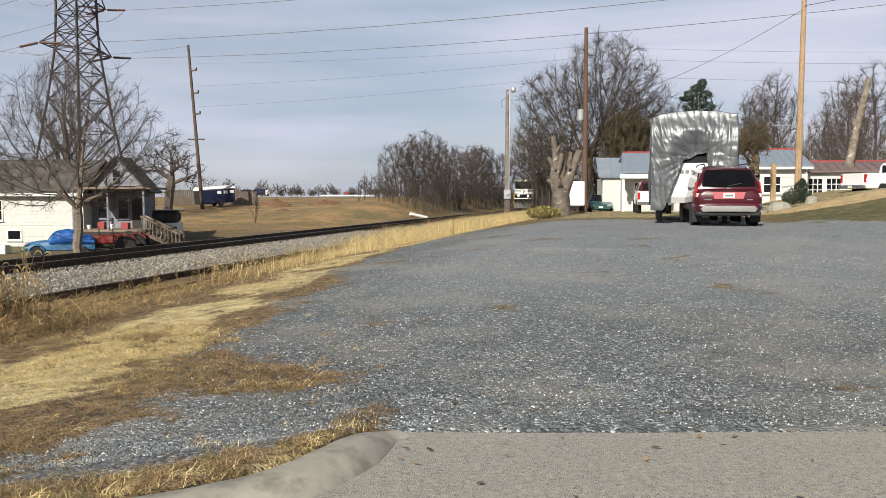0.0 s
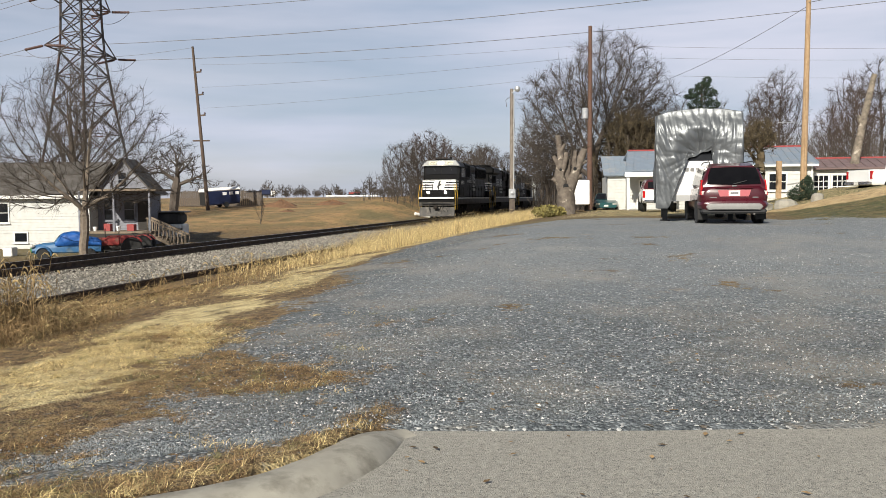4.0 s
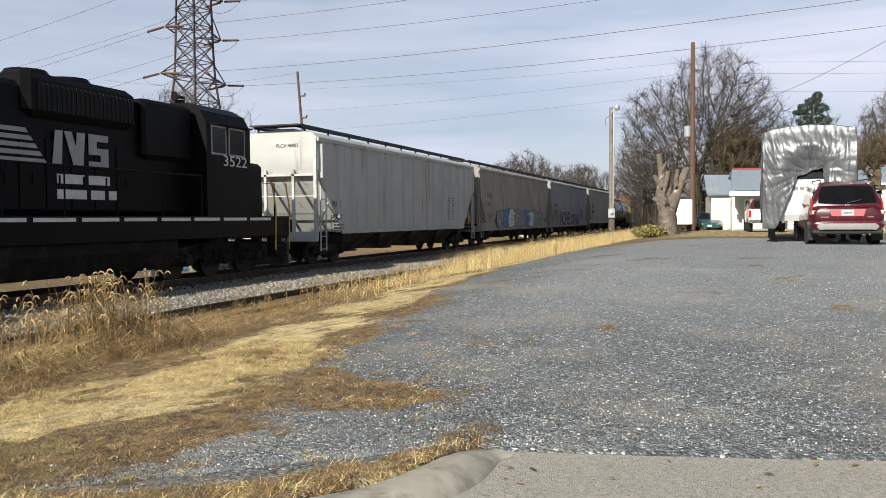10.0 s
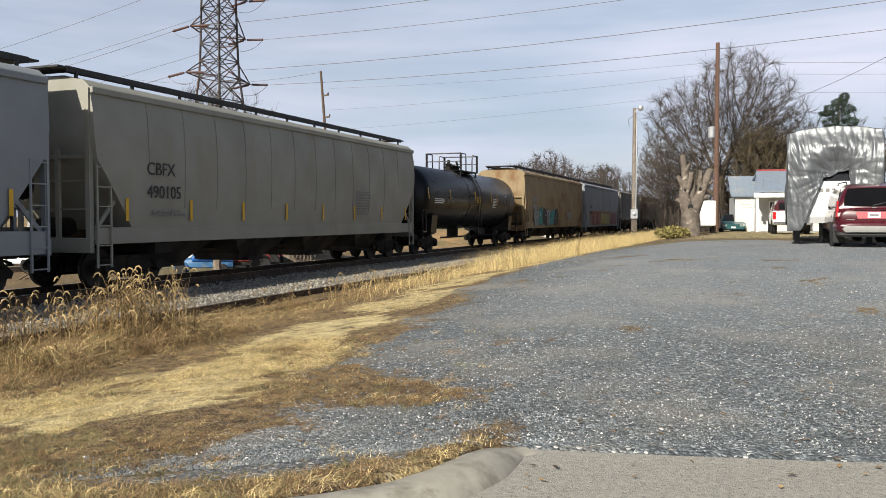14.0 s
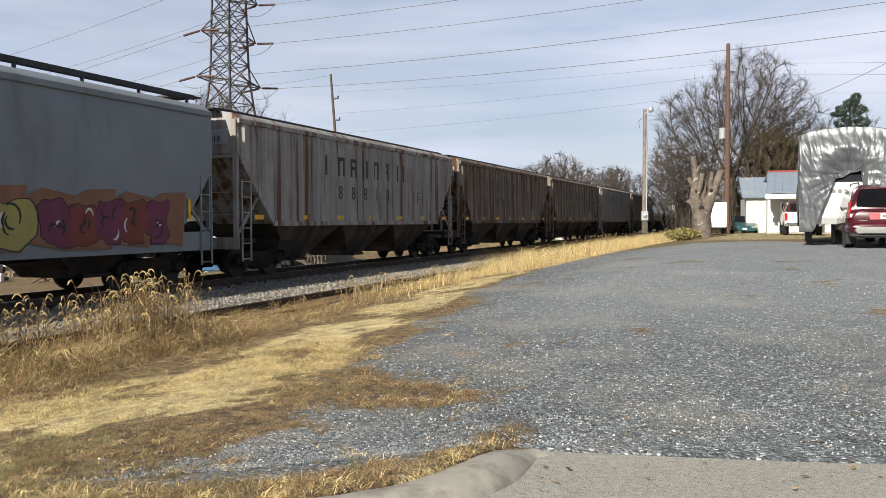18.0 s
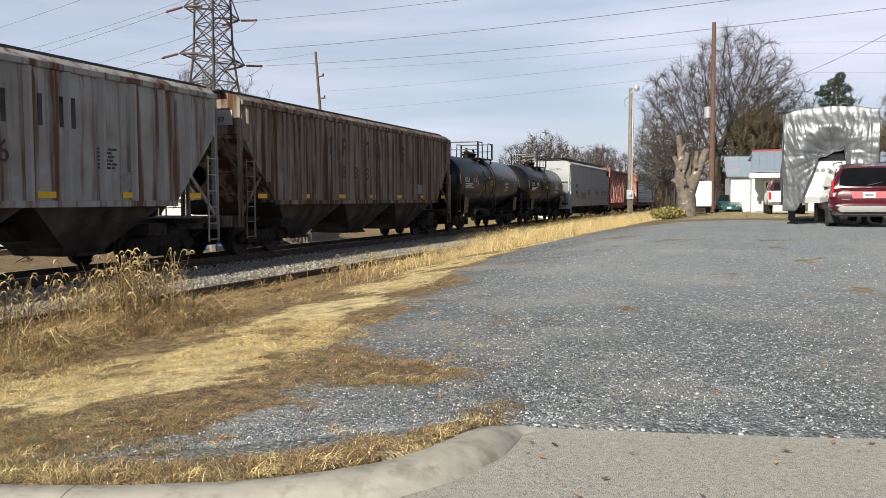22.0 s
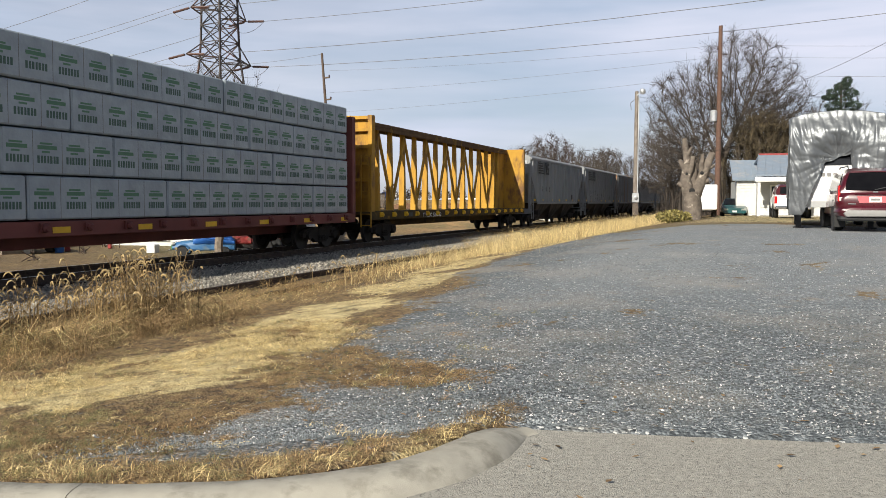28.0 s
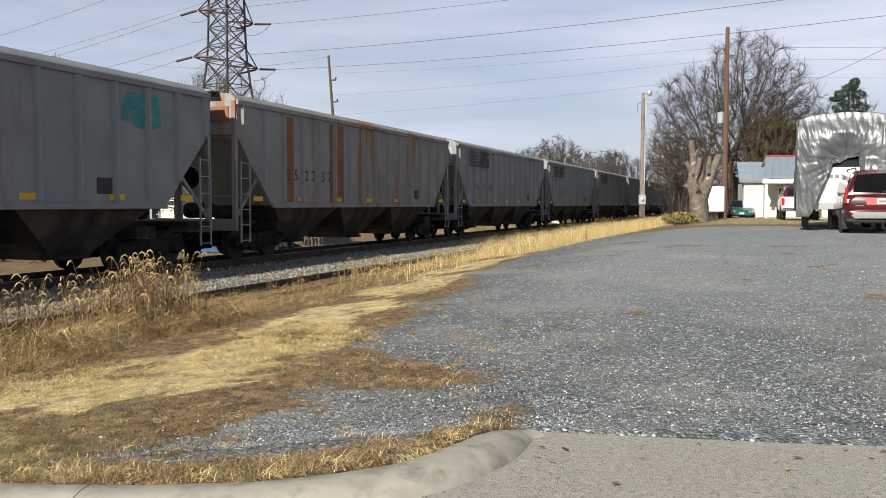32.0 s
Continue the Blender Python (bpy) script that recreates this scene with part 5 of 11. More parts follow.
def lumber(car, Lb, zd):
    """Four tiers of wrapped lumber packs along both sides, the top front packs torn open."""
    r = random.Random(21)
    x1 = Lb / 2 - 0.5
    tier_h = 0.915
    for side in (1, -1):
        for tier in range(4):
            x = x1
            k = 0
            while x > -x1 + 0.5:
                w = min(r.choice((2.44, 3.05, 3.66, 4.27)), x + x1)
                if x - w < -x1 + 0.9:
                    w = x + x1
                z = zd + 0.05 + tier * (tier_h + 0.02)
                torn = tier == 3 and x > x1 - 4.2
                yo = r.uniform(-0.02, 0.02)
                y0, y1 = (0.42, 1.38 + yo) if side > 0 else (-1.38 + yo, -0.42)
                s = Shape()
                if torn:
                    for a in range(9):
                        for b in range(5):
                            s.box(x - w + 0.01, x - 0.01, y0 + (y1 - y0) * b / 5, y0 + (y1 - y0) * (b + 1) / 5 - 0.006, z + a * 0.085, z + a * 0.085 + 0.08)
                else:
                    s.box(x - w + 0.015, x - 0.015, y0, y1, z, z + tier_h - 0.02, c=0.035)
                pack = part("lumber_pack", s, M_LUMBER if torn else M_WRAP, car, "bare sawn lumber pack with torn wrap" if torn else "grey plastic-wrapped lumber pack")
                if side > 0 and not torn:
                    green, dark, seam = Shape(), Shape(), Shape()
                    n = max(2, round(w / 0.86))
                    for i in range(n):
                        a = x - (i + 0.5) * w / n
                        green.box(a - 0.24, a + 0.26, y1, y1 + 0.005, z + 0.50, z + 0.58).box(a - 0.12, a + 0.2, y1, y1 + 0.005, z + 0.60, z + 0.64).box(a - 0.05, a + 0.15, y1, y1 + 0.005, z + 0.43, z + 0.47)
                        for j in range(7):
                            b = a + 0.27 - j * 0.082
                            dark.box(b - 0.055, b - 0.01 * (j % 2), y1, y1 + 0.005, z + 0.22, z + 0.37)
                        if i:
                            seam.box(x - i * w / n - 0.006, x - i * w / n + 0.006, y1, y1 + 0.004, z + 0.02, z + tier_h - 0.04)
                    part("green_print", green, M_WRAPSHADE, pack)
                    part("dark_print", dark, M_WRAPDARK, pack)
                    part("strap", seam, M_MARKGREY, pack)
                x -= w
                k += 1
    # torn wrap rolled back along the top
    s = Shape()
    pts = [(x1 - 5.9 + 6.0 * k / 14, 1.2 + 0.22 * math.sin(k * 1.9), zd + 3.68 + 0.14 * math.sin(k * 2.3) + (0.2 if k > 11 else 0)) for k in range(15)]
    s.tube(pts, [0.12 + 0.08 * abs(math.sin(k * 1.4)) for k in range(15)], 7)
    s.smooth = True
    part("torn_wrap", s, M_WRAP, car, "crumpled torn plastic wrap")
    s = Shape().loft([[(x1 - 5.9, 1.43, zd + 3.56), (x1 - 5.2, 1.43, zd + 3.56), (x1 - 5.2, 1.40, zd + 3.56), (x1 - 5.9, 1.40, zd + 3.56)], [(x1 - 5.75, 1.47, zd + 2.5), (x1 - 5.5, 1.47, zd + 2.45), (x1 - 5.5, 1.44, zd + 2.45), (x1 - 5.75, 1.44, zd + 2.5)]])
    part("torn_wrap", s, M_WRAP, car)


# ---- locomotives
def loco_truck(parent, x):
    def frame_shape():
        s = Shape()
        s.prism([(-2.35, 0.62), (-2.25, 0.45), (-1.35, 0.42), (-1.05, 0.58), (-0.55, 0.42), (0.55, 0.42), (1.05, 0.58), (1.35, 0.42), (2.25, 0.45), (2.35, 0.62), (2.2, 0.86), (0.9, 0.98), (-0.9, 0.98), (-2.2, 0.86)], -0.09, 0.09)
        for dx in (-1.75, 0, 1.75):
            s.box(dx - 0.24, dx + 0.24, -0.05, 0.2, 0.38, 0.72, c=0.04)
            s.lathe([(0.02, 0.28), (0.15, 0.28), (0.17, 0.2), (0.17, 0.05)], (dx, 0, 0.54), n=12)
            for o in (-0.36, 0.36):
                s.lathe([(0.09, 0.5), (0.11, 0.55), (0.09, 0.6), (0.11, 0.65), (0.09, 0.7), (0.11, 0.76)], (dx + o, 0.1, 0), axis="z", n=8)
        for dx in (-0.95, 0.85):
            s.tube([(dx - 0.25, 0.18, 0.85), (dx + 0.25, 0.18, 0.85)], 0.1, 8)
            s.tube([(dx, 0.2, 0.8), (dx + 0.1, 0.2, 0.3)], 0.035, 6)
        return s
    bol = share("loco_bolster", lambda: Shape().box(-2.2, 2.2, -0.95, 0.95, 0.6, 0.95, c=0.03).box(-0.5, 0.5, -1.1, 1.1, 0.75, 1.1), M_LOCOGRIME)
    tr = part("truck", bol, None, parent, "grimy black three-axle truck", at=Matrix.Translation((x, 0, 0)))
    fr = share("loco_side_frame", frame_shape, M_LOCOGRIME)
    wh = share("loco_wheel", lambda: wheel_shape(0.52), M_WHEEL)
    for y in (-1.08, 1.08):
        part("side_frame", fr, None, tr, at=Matrix.Translation((0, y, 0)) @ Matrix.Rotation(0 if y > 0 else math.pi, 4, "Z"))
        for dx in (-1.75, 0, 1.75):
            part("wheel", wh, None, tr, at=Matrix.Translation((dx, math.copysign(0.75, y), 0.522)) @ Matrix.Rotation(math.pi if y > 0 else 0, 4, "Z"))


def stripes(car, x0, x1, y, z0, z1, n, slant, paint, name="stripe"):
    """Slanting-ended horizontal stripes on the side; x1 is the end nearer the car's front."""
    h = (z1 - z0) / (2 * n - 1)
    for k in range(n):
        z = z0 + 2 * k * h
        d = slant * (z - z0) / (z1 - z0)
        s = Shape().prism([(x0 + d, z), (x0 + d + slant * h / (z1 - z0), z + h), (x1, z + h), (x1, z)], y, y + 0.006)
        part(name, s, paint, car)


def side_badge(car, x, z, y, scale, paint, tall=1.0):
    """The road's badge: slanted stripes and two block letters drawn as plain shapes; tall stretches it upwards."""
    k = scale
    def squat(shape):
        shape.v = [(a, b, z + (c - z) * tall) for a, b, c in shape.v]
        return shape
    s = Shape()
    for i in range(5):
        zz = z + 0.03 * k + i * 0.19 * k
        s.prism([(x - (1.55 - 0.1 * i) * k, zz), (x - (1.55 - 0.1 * i - 0.06) * k, zz + 0.115 * k), (x, zz + 0.115 * k), (x, zz)], y, y + 0.006)
    part("badge_stripes", squat(s), paint, car, "pale slanted badge stripes")
    s = Shape()
    a = x - 1.65 * k
    s.prism([(a - 0.22 * k, z), (a, z), (a - 0.08 * k, z + 0.95 * k), (a - 0.25 * k, z + 0.95 * k)], y, y + 0.006)
    s.prism([(a - 0.68 * k, z), (a - 0.5 * k, z), (a - 0.28 * k, z + 0.95 * k), (a - 0.46 * k, z + 0.95 * k)], y, y + 0.0065)
    s.prism([(a - 0.72 * k, z), (a - 0.52 * k, z), (a - 0.58 * k, z + 0.95 * k), (a - 0.78 * k, z + 0.95 * k)], y, y + 0.007)
    b = a - 0.86 * k
    for zz in (0.0, 0.38, 0.76):
        s.box(b - 0.5 * k, b, y, y + 0.006, z + zz * k, z + (zz + 0.19) * k)
    s.box(b - 0.5 * k, b - 0.3 * k, y, y + 0.0065, z + 0.1 * k, z + 0.5 * k)
    s.box(b - 0.2 * k, b, y, y + 0.0065, z + 0.45 * k, z + 0.9 * k)
    part("badge_letters", squat(s), paint, car, "two block letters of the badge")


def locomotive(name, label, s16, L, fx, spec):
    """A six-axle diesel. fx = 1 runs cab first, -1 long hood first. spec: sections along its own forward axis."""
    car = thing(name, Matrix(), label, "locomotive", "locomotives")
    half = L / 2

    k_ = L / spec["length"]

    def X(a, b):
        return (a * k_, b * k_) if fx > 0 else (-b * k_, -a * k_)

    def box(nm, a, b, y0, y1, z0, z1, m=M_LOCO, c=0.03, lab=""):
        x0, x1 = X(a, b)
        return part(nm, Shape().box(x0, x1, y0, y1, z0, z1, c=c), m, car, lab)
    zd = 1.62
    hf = half - 0.62
    box("frame", -hf, hf, -1.5, 1.5, 1.05, zd, M_LOCO, 0.01)
    for y in (1, -1):
        s = Shape().box(-hf + 1.15, hf - 1.15, 1.505 * y - 0.004, 1.505 * y + 0.004, 1.5, 1.585)
        n = 12
        s = Shape()
        for k in range(n):
            a = -hf + 1.2 + (2 * hf - 2.4) * k / n
            s.box(a, a + (2 * hf - 2.4) / n - 0.18, y * 1.5 - 0.005, y * 1.5 + 0.006, 1.5, 1.58)
        part("sill_stripe", s, M_MARKWHITE, car, "broken white reflective sill stripe")
    # hood sections
    for nm, a, b, w, z0, z1, c in spec["hood"]:
        box(nm, a, b, -w, w, z0, z1, M_LOCO, c)
    for a, b, w, z0, z1 in spec["grille"]:
        for y in (1, -1):
            x0, x1 = X(a, b)
            s = Shape()
            n = max(2, int((b - a) / 0.14))
            s.box(x0, x1, y * w - 0.01, y * w + 0.012, z0, z1)
            for k in range(n):
                s.box(x0 + (x1 - x0) * k / n, x0 + (x1 - x0) * k / n + 0.04, y * w - 0.02, y * w + 0.035, z0, z1)
            part("grille", s, M_RADIATOR, car, "black radiator grille")
    for x, r, z in spec["fans"]:
        part("roof_fan", Shape().lathe([(r, -0.1), (r, 0.12), (r - 0.06, 0.2), (r * 0.5, 0.2), (0.05, 0.18)], (fx * x * k_, 0, z), axis="z", n=24), M_LOCO, car)
    # hood doors along both sides
    a0, a1, w, z0, z1, nd = spec["doors"]
    for y in (1, -1):
        for k in range(nd):
            x0, x1 = X(a0 + (a1 - a0) * k / nd + 0.02, a0 + (a1 - a0) * (k + 1) / nd - 0.02)
            s = Shape().box(x0, x1, y * w - 0.02, y * w + 0.022, z0, z1, c=0.008).box((x0 + x1) / 2 - 0.02, (x0 + x1) / 2 + 0.02, y * (w + 0.03) - 0.02, y * (w + 0.03) + 0.02, z0 + 0.5, z0 + 0.72)
            part("hood_door", s, M_LOCO, car)
    # cab
    ca, cb, cw, cz = spec["cab"]
    x0, x1 = X(ca, cb)
    ring = lambda z, w, e0=0, e1=0: [(x0 + e0, -w, z), (x1 - e1, -w, z), (x1 - e1, w, z), (x0 + e0, w, z)]
    s = Shape().loft([ring(zd, cw), ring(cz - 0.55, cw), ring(cz - 0.2, cw * 0.86), ring(cz, cw * 0.6)])
    cab = part("cab", s, M_LOCO, car)
    for y in (1, -1):
        for wa, wb in spec["windows"]:
            w0, w1 = X(wa, wb)
            part("window", Shape().box(w0, w1, y * (cw + 0.004) - 0.008, y * (cw + 0.004) + 0.008, cz - 1.28, cz - 0.62), M_GLASS, cab)
            fr = Shape().box(w0 - 0.04, w1 + 0.04, y * (cw + 0.006) - 0.012, y * (cw + 0.006) + 0.012, cz - 1.33, cz - 1.28).box(w0 - 0.04, w1 + 0.04, y * (cw + 0.006) - 0.012, y * (cw + 0.006) + 0.012, cz - 0.62, cz - 0.57)
            for e in (w0 - 0.04, w1):
                fr.box(e, e + 0.04, y * (cw + 0.006) - 0.012, y * (cw + 0.006) + 0.012, cz - 1.28, cz - 0.62)
            part("window_frame", fr, M_LOCOGREY, cab)
        s0, s1 = X(ca + 0.2, cb - 0.2)
        part("sunshade", Shape().box(s0, s1, y * cw + (0 if y > 0 else -0.22), y * cw + (0.22 if y > 0 else 0), cz - 0.56, cz - 0.53), M_LOCO, cab)
    # nose
    na, nb, nw, nz = spec["nose"]
    p0, p1 = fx * na * k_, fx * nb * k_
    tip = p1 - fx * 0.2
    s = Shape().loft([[(p0, -nw, zd), (p1, -nw * 0.97, zd), (p1, nw * 0.97, zd), (p0, nw, zd)], [(p0, -nw, nz - 0.12), (p1 - fx * 0.03, -nw * 0.97, nz - 0.14), (p1 - fx * 0.03, nw * 0.97, nz - 0.14), (p0, nw, nz - 0.12)], [(p0, -nw * 0.97, nz), (tip, -nw * 0.95, nz - 0.04), (tip, nw * 0.95, nz - 0.04), (p0, nw * 0.97, nz)]])
    if fx < 0:
        s.f = [tuple(reversed(q)) for q in s.f]
    part("nose", s, M_LOCO, car)
    # fuel tank, air reservoirs
    s = Shape().prism([(-1.35, 1.15), (-1.42, 0.8), (-1.15, 0.34), (1.15, 0.34), (1.42, 0.8), (1.35, 1.15)], -3.7, 3.5, axis="x")
    part("fuel_tank", s, M_LOCOGRIME, car, "grimy black fuel tank")
    for y in (1.2, -1.2):
        part("air_reservoir", Shape().lathe([(0.02, -2.2), (0.2, -2.1), (0.21, -2.0), (0.21, 2.0), (0.2, 2.1), (0.02, 2.2)], (0.2, y, 1.3), axis="x", n=14), M_LOCOGRIME, car)
    for sx in (1, -1):
        loco_truck(car, sx * spec["truck"] * k_)
        coupler(car, sx * (half - 0.5), sx)
        # pilot with plough, steps and end rails
        e = sx * hf
        s = Shape()
        s.loft([[(e, -1.5, 0.95), (e - sx * 0.1, -1.5, 0.95), (e - sx * 0.1, 1.5, 0.95), (e, 1.5, 0.95)][:: 1 if sx > 0 else -1],
                [(e + sx * 0.12, -1.45, 1.22), (e - sx * 0.1, -1.45, 1.22), (e - sx * 0.1, 1.45, 1.22), (e + sx * 0.12, 1.45, 1.22)][:: 1 if sx > 0 else -1]])
        for y in (-1, 1):
            pts = [(e + sx * 0.28, 0.0), (e + sx * 0.05, y * 1.45), (e - sx * 0.05, y * 1.45), (e + sx * 0.15, 0.0)]
            ring0 = [(a, b, 0.14) for a, b in pts]
            ring1 = [(a - sx * 0.12, b, 0.85) for a, b in pts]
            s.loft([ring0, ring1])
        part("pilot", s, M_PLOUGH, car, "grimy grey snow plough pilot")
        s = Shape().tube([(e + sx * 0.14, -0.6, 1.0), (e + sx * 0.3, -0.55, 0.7), (e + sx * 0.25, -0.5, 0.45)], 0.03, 6).tube([(e + sx * 0.14, 0.55, 1.05), (e + sx * 0.32, 0.5, 0.75), (e + sx * 0.25, 0.7, 0.5)], 0.03, 6).tube([(e + sx * 0.14, 0.85, 1.05), (e + sx * 0.32, 0.8, 0.8), (e + sx * 0.2, 0.95, 0.5)], 0.025, 6).tube([(e + sx * 0.16, -1.2, 1.1), (e + sx * 0.22, 0, 1.15), (e + sx * 0.16, 1.2, 1.1)], 0.035, 6)
        part("air_hose", s, M_BLACKRUBBER, car)
        for y in (-1, 1):
            s = Shape()
            for k in range(4):
                s.box(min(e - sx * 0.1, e - sx * 0.85), max(e - sx * 0.1, e - sx * 0.85), min(y * 1.2, y * 1.5), max(y * 1.2, y * 1.5), 0.42 + k * 0.3, 0.46 + k * 0.3)
            s.box(min(e - sx * 0.86, e - sx * 0.9), max(e - sx * 0.86, e - sx * 0.9), min(y * 1.18, y * 1.5), max(y * 1.18, y * 1.5), 0.4, 1.62)
            part("step", s, M_LOCOGRIME, car)
            s = Shape()
            for xo in (0.06, 0.92):
                s.tube([(e - sx * xo, y * 1.5, 0.62), (e - sx * xo, y * 1.52, 1.9), (e - sx * (xo + 0.06), y * 1.42, 2.62)], 0.024, 6)
            part("grab_rail", s, M_YELLOW, car, "yellow grab rail by the steps")
        for y in (-1, 1):
            g = e - sx * 0.03
            part("end_rail", Shape().tube([(g, y * 0.95, zd), (g, y * 0.95, zd + 1.0), (g, y * 0.35, zd + 1.0), (g, y * 0.35, zd)], 0.022, 6), M_LOCO, car)
    # side handrails
    ra, rb = spec["rail"]
    r0, r1 = X(ra, rb)
    n = int((r1 - r0) / 1.5)
    for y in (1, -1):
        s = Shape().tube([(r0, y * 1.46, zd + 1.02), (r1, y * 1.46, zd + 1.02)], 0.024, 6)
        part("handrail", s, M_LOCO, car)
        me = share("stanchion", lambda: Shape().tube([(0, 0, 0), (0, 0, 1.02)], 0.022, 6), M_LOCOGRIME)
        for k in range(n + 1):
            part("stanchion", me, None, car, at=Matrix.Translation((r0 + (r1 - r0) * k / n, y * 1.46, zd)))
    part("horn", Shape().lathe([(0.03, -0.25), (0.05, 0.0), (0.12, 0.22)], (fx * (ca + 0.4) * k_, 0.35, cz + 0.22), axis="x", n=10).box(fx * (ca + 0.4) * k_ - 0.06, fx * (ca + 0.4) * k_ + 0.06, 0.2, 0.5, cz - 0.02, cz + 0.14), M_LOCO, car)
    part("antenna_dome", Shape().lathe([(0.22, 0), (0.2, 0.08), (0.08, 0.14), (0.01, 0.15)], (fx * (ca + 1.3) * k_, 0, cz - 0.02), axis="z", n=14), M_LOCOGREY, car)
    return place_car(car, s16), cab


# ---- the three engines
ENDS = [-138.4, -118.5, -98.0, -77.9, -58.1, -38.2, -19.4, 0.1, 17.2, 37.0, 56.6, 74.5, 92.5, 110.7, 128.6, 147.3, 161.2, 174.6, 195.3, 218.3, 242.1, 265.8]
MID = [(a + b) / 2 for a, b in zip(ENDS, ENDS[1:])]
LEN = [b - a for a, b in zip(ENDS, ENDS[1:])]

sd60, sd60_cab = locomotive("locomotive", "black six-axle diesel locomotive with white-striped nose, cab leading", MID[0], LEN[0], 1, dict(length=LEN[0],
    hood=[("long_hood", -9.0, 5.4, 0.92, 1.62, 4.1, 0.12), ("radiator_housing", -8.95, -3.4, 1.05, 3.3, 4.38, 0.1), ("brake_housing", -3.0, 1.0, 1.02, 3.85, 4.4, 0.12), ("filter_housing", 1.05, 3.2, 1.22, 3.1, 4.45, 0.08), ("electrical_cabinet", 3.2, 4.7, 1.0, 1.62, 4.35, 0.05)],
    grille=[(-8.85, -3.7, 1.06, 3.4, 4.22), (1.2, 3.05, 1.23, 3.3, 4.3)],
    fans=[(-8.1, 0.62, 4.38), (-6.7, 0.62, 4.38), (-5.3, 0.62, 4.38), (-2.2, 0.5, 4.4), (-0.6, 0.5, 4.4)],
    doors=(-8.8, 3.2, 0.93, 1.75, 3.2, 14), cab=(4.6, 7.45, 1.52, 4.55), windows=[(5.25, 5.8), (5.95, 6.55)], nose=(7.45, 8.4, 1.46, 3.0), truck=6.3, rail=(-8.9, 4.4)))
ge, ge_cab = locomotive("locomotive", "black six-axle diesel locomotive with flared radiator wings, long hood leading", MID[1], LEN[1], -1, dict(length=LEN[1],
    hood=[("long_hood", -9.4, 5.2, 0.95, 1.62, 4.2, 0.1), ("radiator_wing", -9.55, -5.0, 1.48, 3.8, 4.42, 0.12), ("equipment_housing", 0.3, 3.0, 1.1, 3.3, 4.4, 0.08), ("auxiliary_cab", 3.0, 6.2, 1.25, 1.62, 4.2, 0.06)],
    grille=[(-7.5, -5.0, 0.97, 2.95, 3.68), (0.5, 1.3, 1.11, 3.7, 4.25), (3.4, 4.0, 1.26, 3.5, 4.1)],
    fans=[(-7.2, 0.9, 4.48), (-4.0, 0.35, 4.25), (-3.3, 0.35, 4.25)], doors=(-9.1, 2.9, 0.96, 1.75, 3.2, 17), cab=(6.2, 8.95, 1.52, 4.55), windows=[(6.9, 7.6), (7.75, 8.4)], nose=(8.95, 9.45, 1.45, 3.2), truck=6.3, rail=(-8.9, 5.2)))
sd40, sd40_cab = locomotive("locomotive", "black six-axle diesel locomotive with white-striped hood end, long hood leading", MID[2], LEN[2], -1, dict(length=LEN[2],
    hood=[("long_hood", -7.15, 5.0, 0.92, 1.62, 4.3, 0.12), ("radiator_housing", -7.0, -2.6, 0.99, 3.35, 4.32, 0.08), ("brake_housing", -0.9, 2.6, 1.1, 3.6, 4.5, 0.14), ("filter_housing", 2.8, 4.8, 1.12, 3.0, 4.4, 0.08)],
    grille=[(-6.95, -2.7, 1.0, 3.45, 4.2), (-0.6, 2.4, 1.11, 3.75, 4.3)], fans=[(-6.3, 0.68, 4.32), (-4.8, 0.68, 4.32), (-3.3, 0.68, 4.32), (0.2, 0.5, 4.5), (1.5, 0.5, 4.5)],
    doors=(-6.9, 2.7, 0.93, 1.75, 3.2, 13), cab=(4.9, 7.1, 1.5, 4.55), windows=[(5.15, 5.8), (6.0, 6.75)], nose=(7.1, 8.7, 0.95, 3.2), truck=6.0, rail=(-6.9, 4.7)))

# ---- the cars
N = len(MID)
hopper_plcx = hopper("hopper_car", "pale grey covered hopper with thin ribs and rust streaks", MID[3], LEN[3], CARPAINT["white"], side_low=1.12, ribs=15, zc=3.1, cut=0.95, bays=4)
hopper_c2 = hopper("hopper_car", "rust-stained grey covered hopper with blue and black graffiti", MID[4], LEN[4], CARPAINT["grey_rust"], side_low=1.25, sill=0.85, curve=0.06, zc=2.9, cut=0.8, bays=4)
hopper_c3 = hopper("hopper_car", "smooth grey covered hopper with purple graffiti", MID[5], LEN[5], CARPAINT["grey"], side_low=1.25, sill=0.85, curve=0.06, zc=2.9, cut=0.8, bays=4)
hopper_c4 = hopper("hopper_car", "beige covered hopper with rounded sides", MID[6], LEN[6], CARPAINT["beige"], side_low=1.3, sill=1.0, curve=0.1, zc=2.9, cut=0.8, bays=4)
tank_c5 = tank_car("tank_car", "black tank car with a railed top platform", MID[7], LEN[7], 1.5, "", "")
hopper_c6 = hopper("hopper_car", "tan covered hopper with faint graffiti", MID[8], LEN[8], CARPAINT["tan"], side_low=1.3, sill=0.95, curve=0.06, zc=2.9, cut=0.8, bays=4)
hopper_x0 = hopper("hopper_car", "grey covered hopper with red and yellow graffiti", MID[9], LEN[9], CARPAINT["slate"], side_low=1.25, sill=0.85, curve=0.06, zc=2.9, cut=0.8, bays=4)
south = [hopper("hopper_car", "rust-streaked ribbed covered hopper", MID[10 + k], LEN[10 + k], CARPAINT["rusty_pale" if k in (0, 3) else "rusty"], side_low=1.5, ribs=17, zc=3.35, cut=0.95, bays=3, stand=0.2) for k in range(5)]
tank_t1 = tank_car("tank_car", "glossy black tank car with white lettering", MID[15], LEN[15], 1.42, "AXLX", "3110")
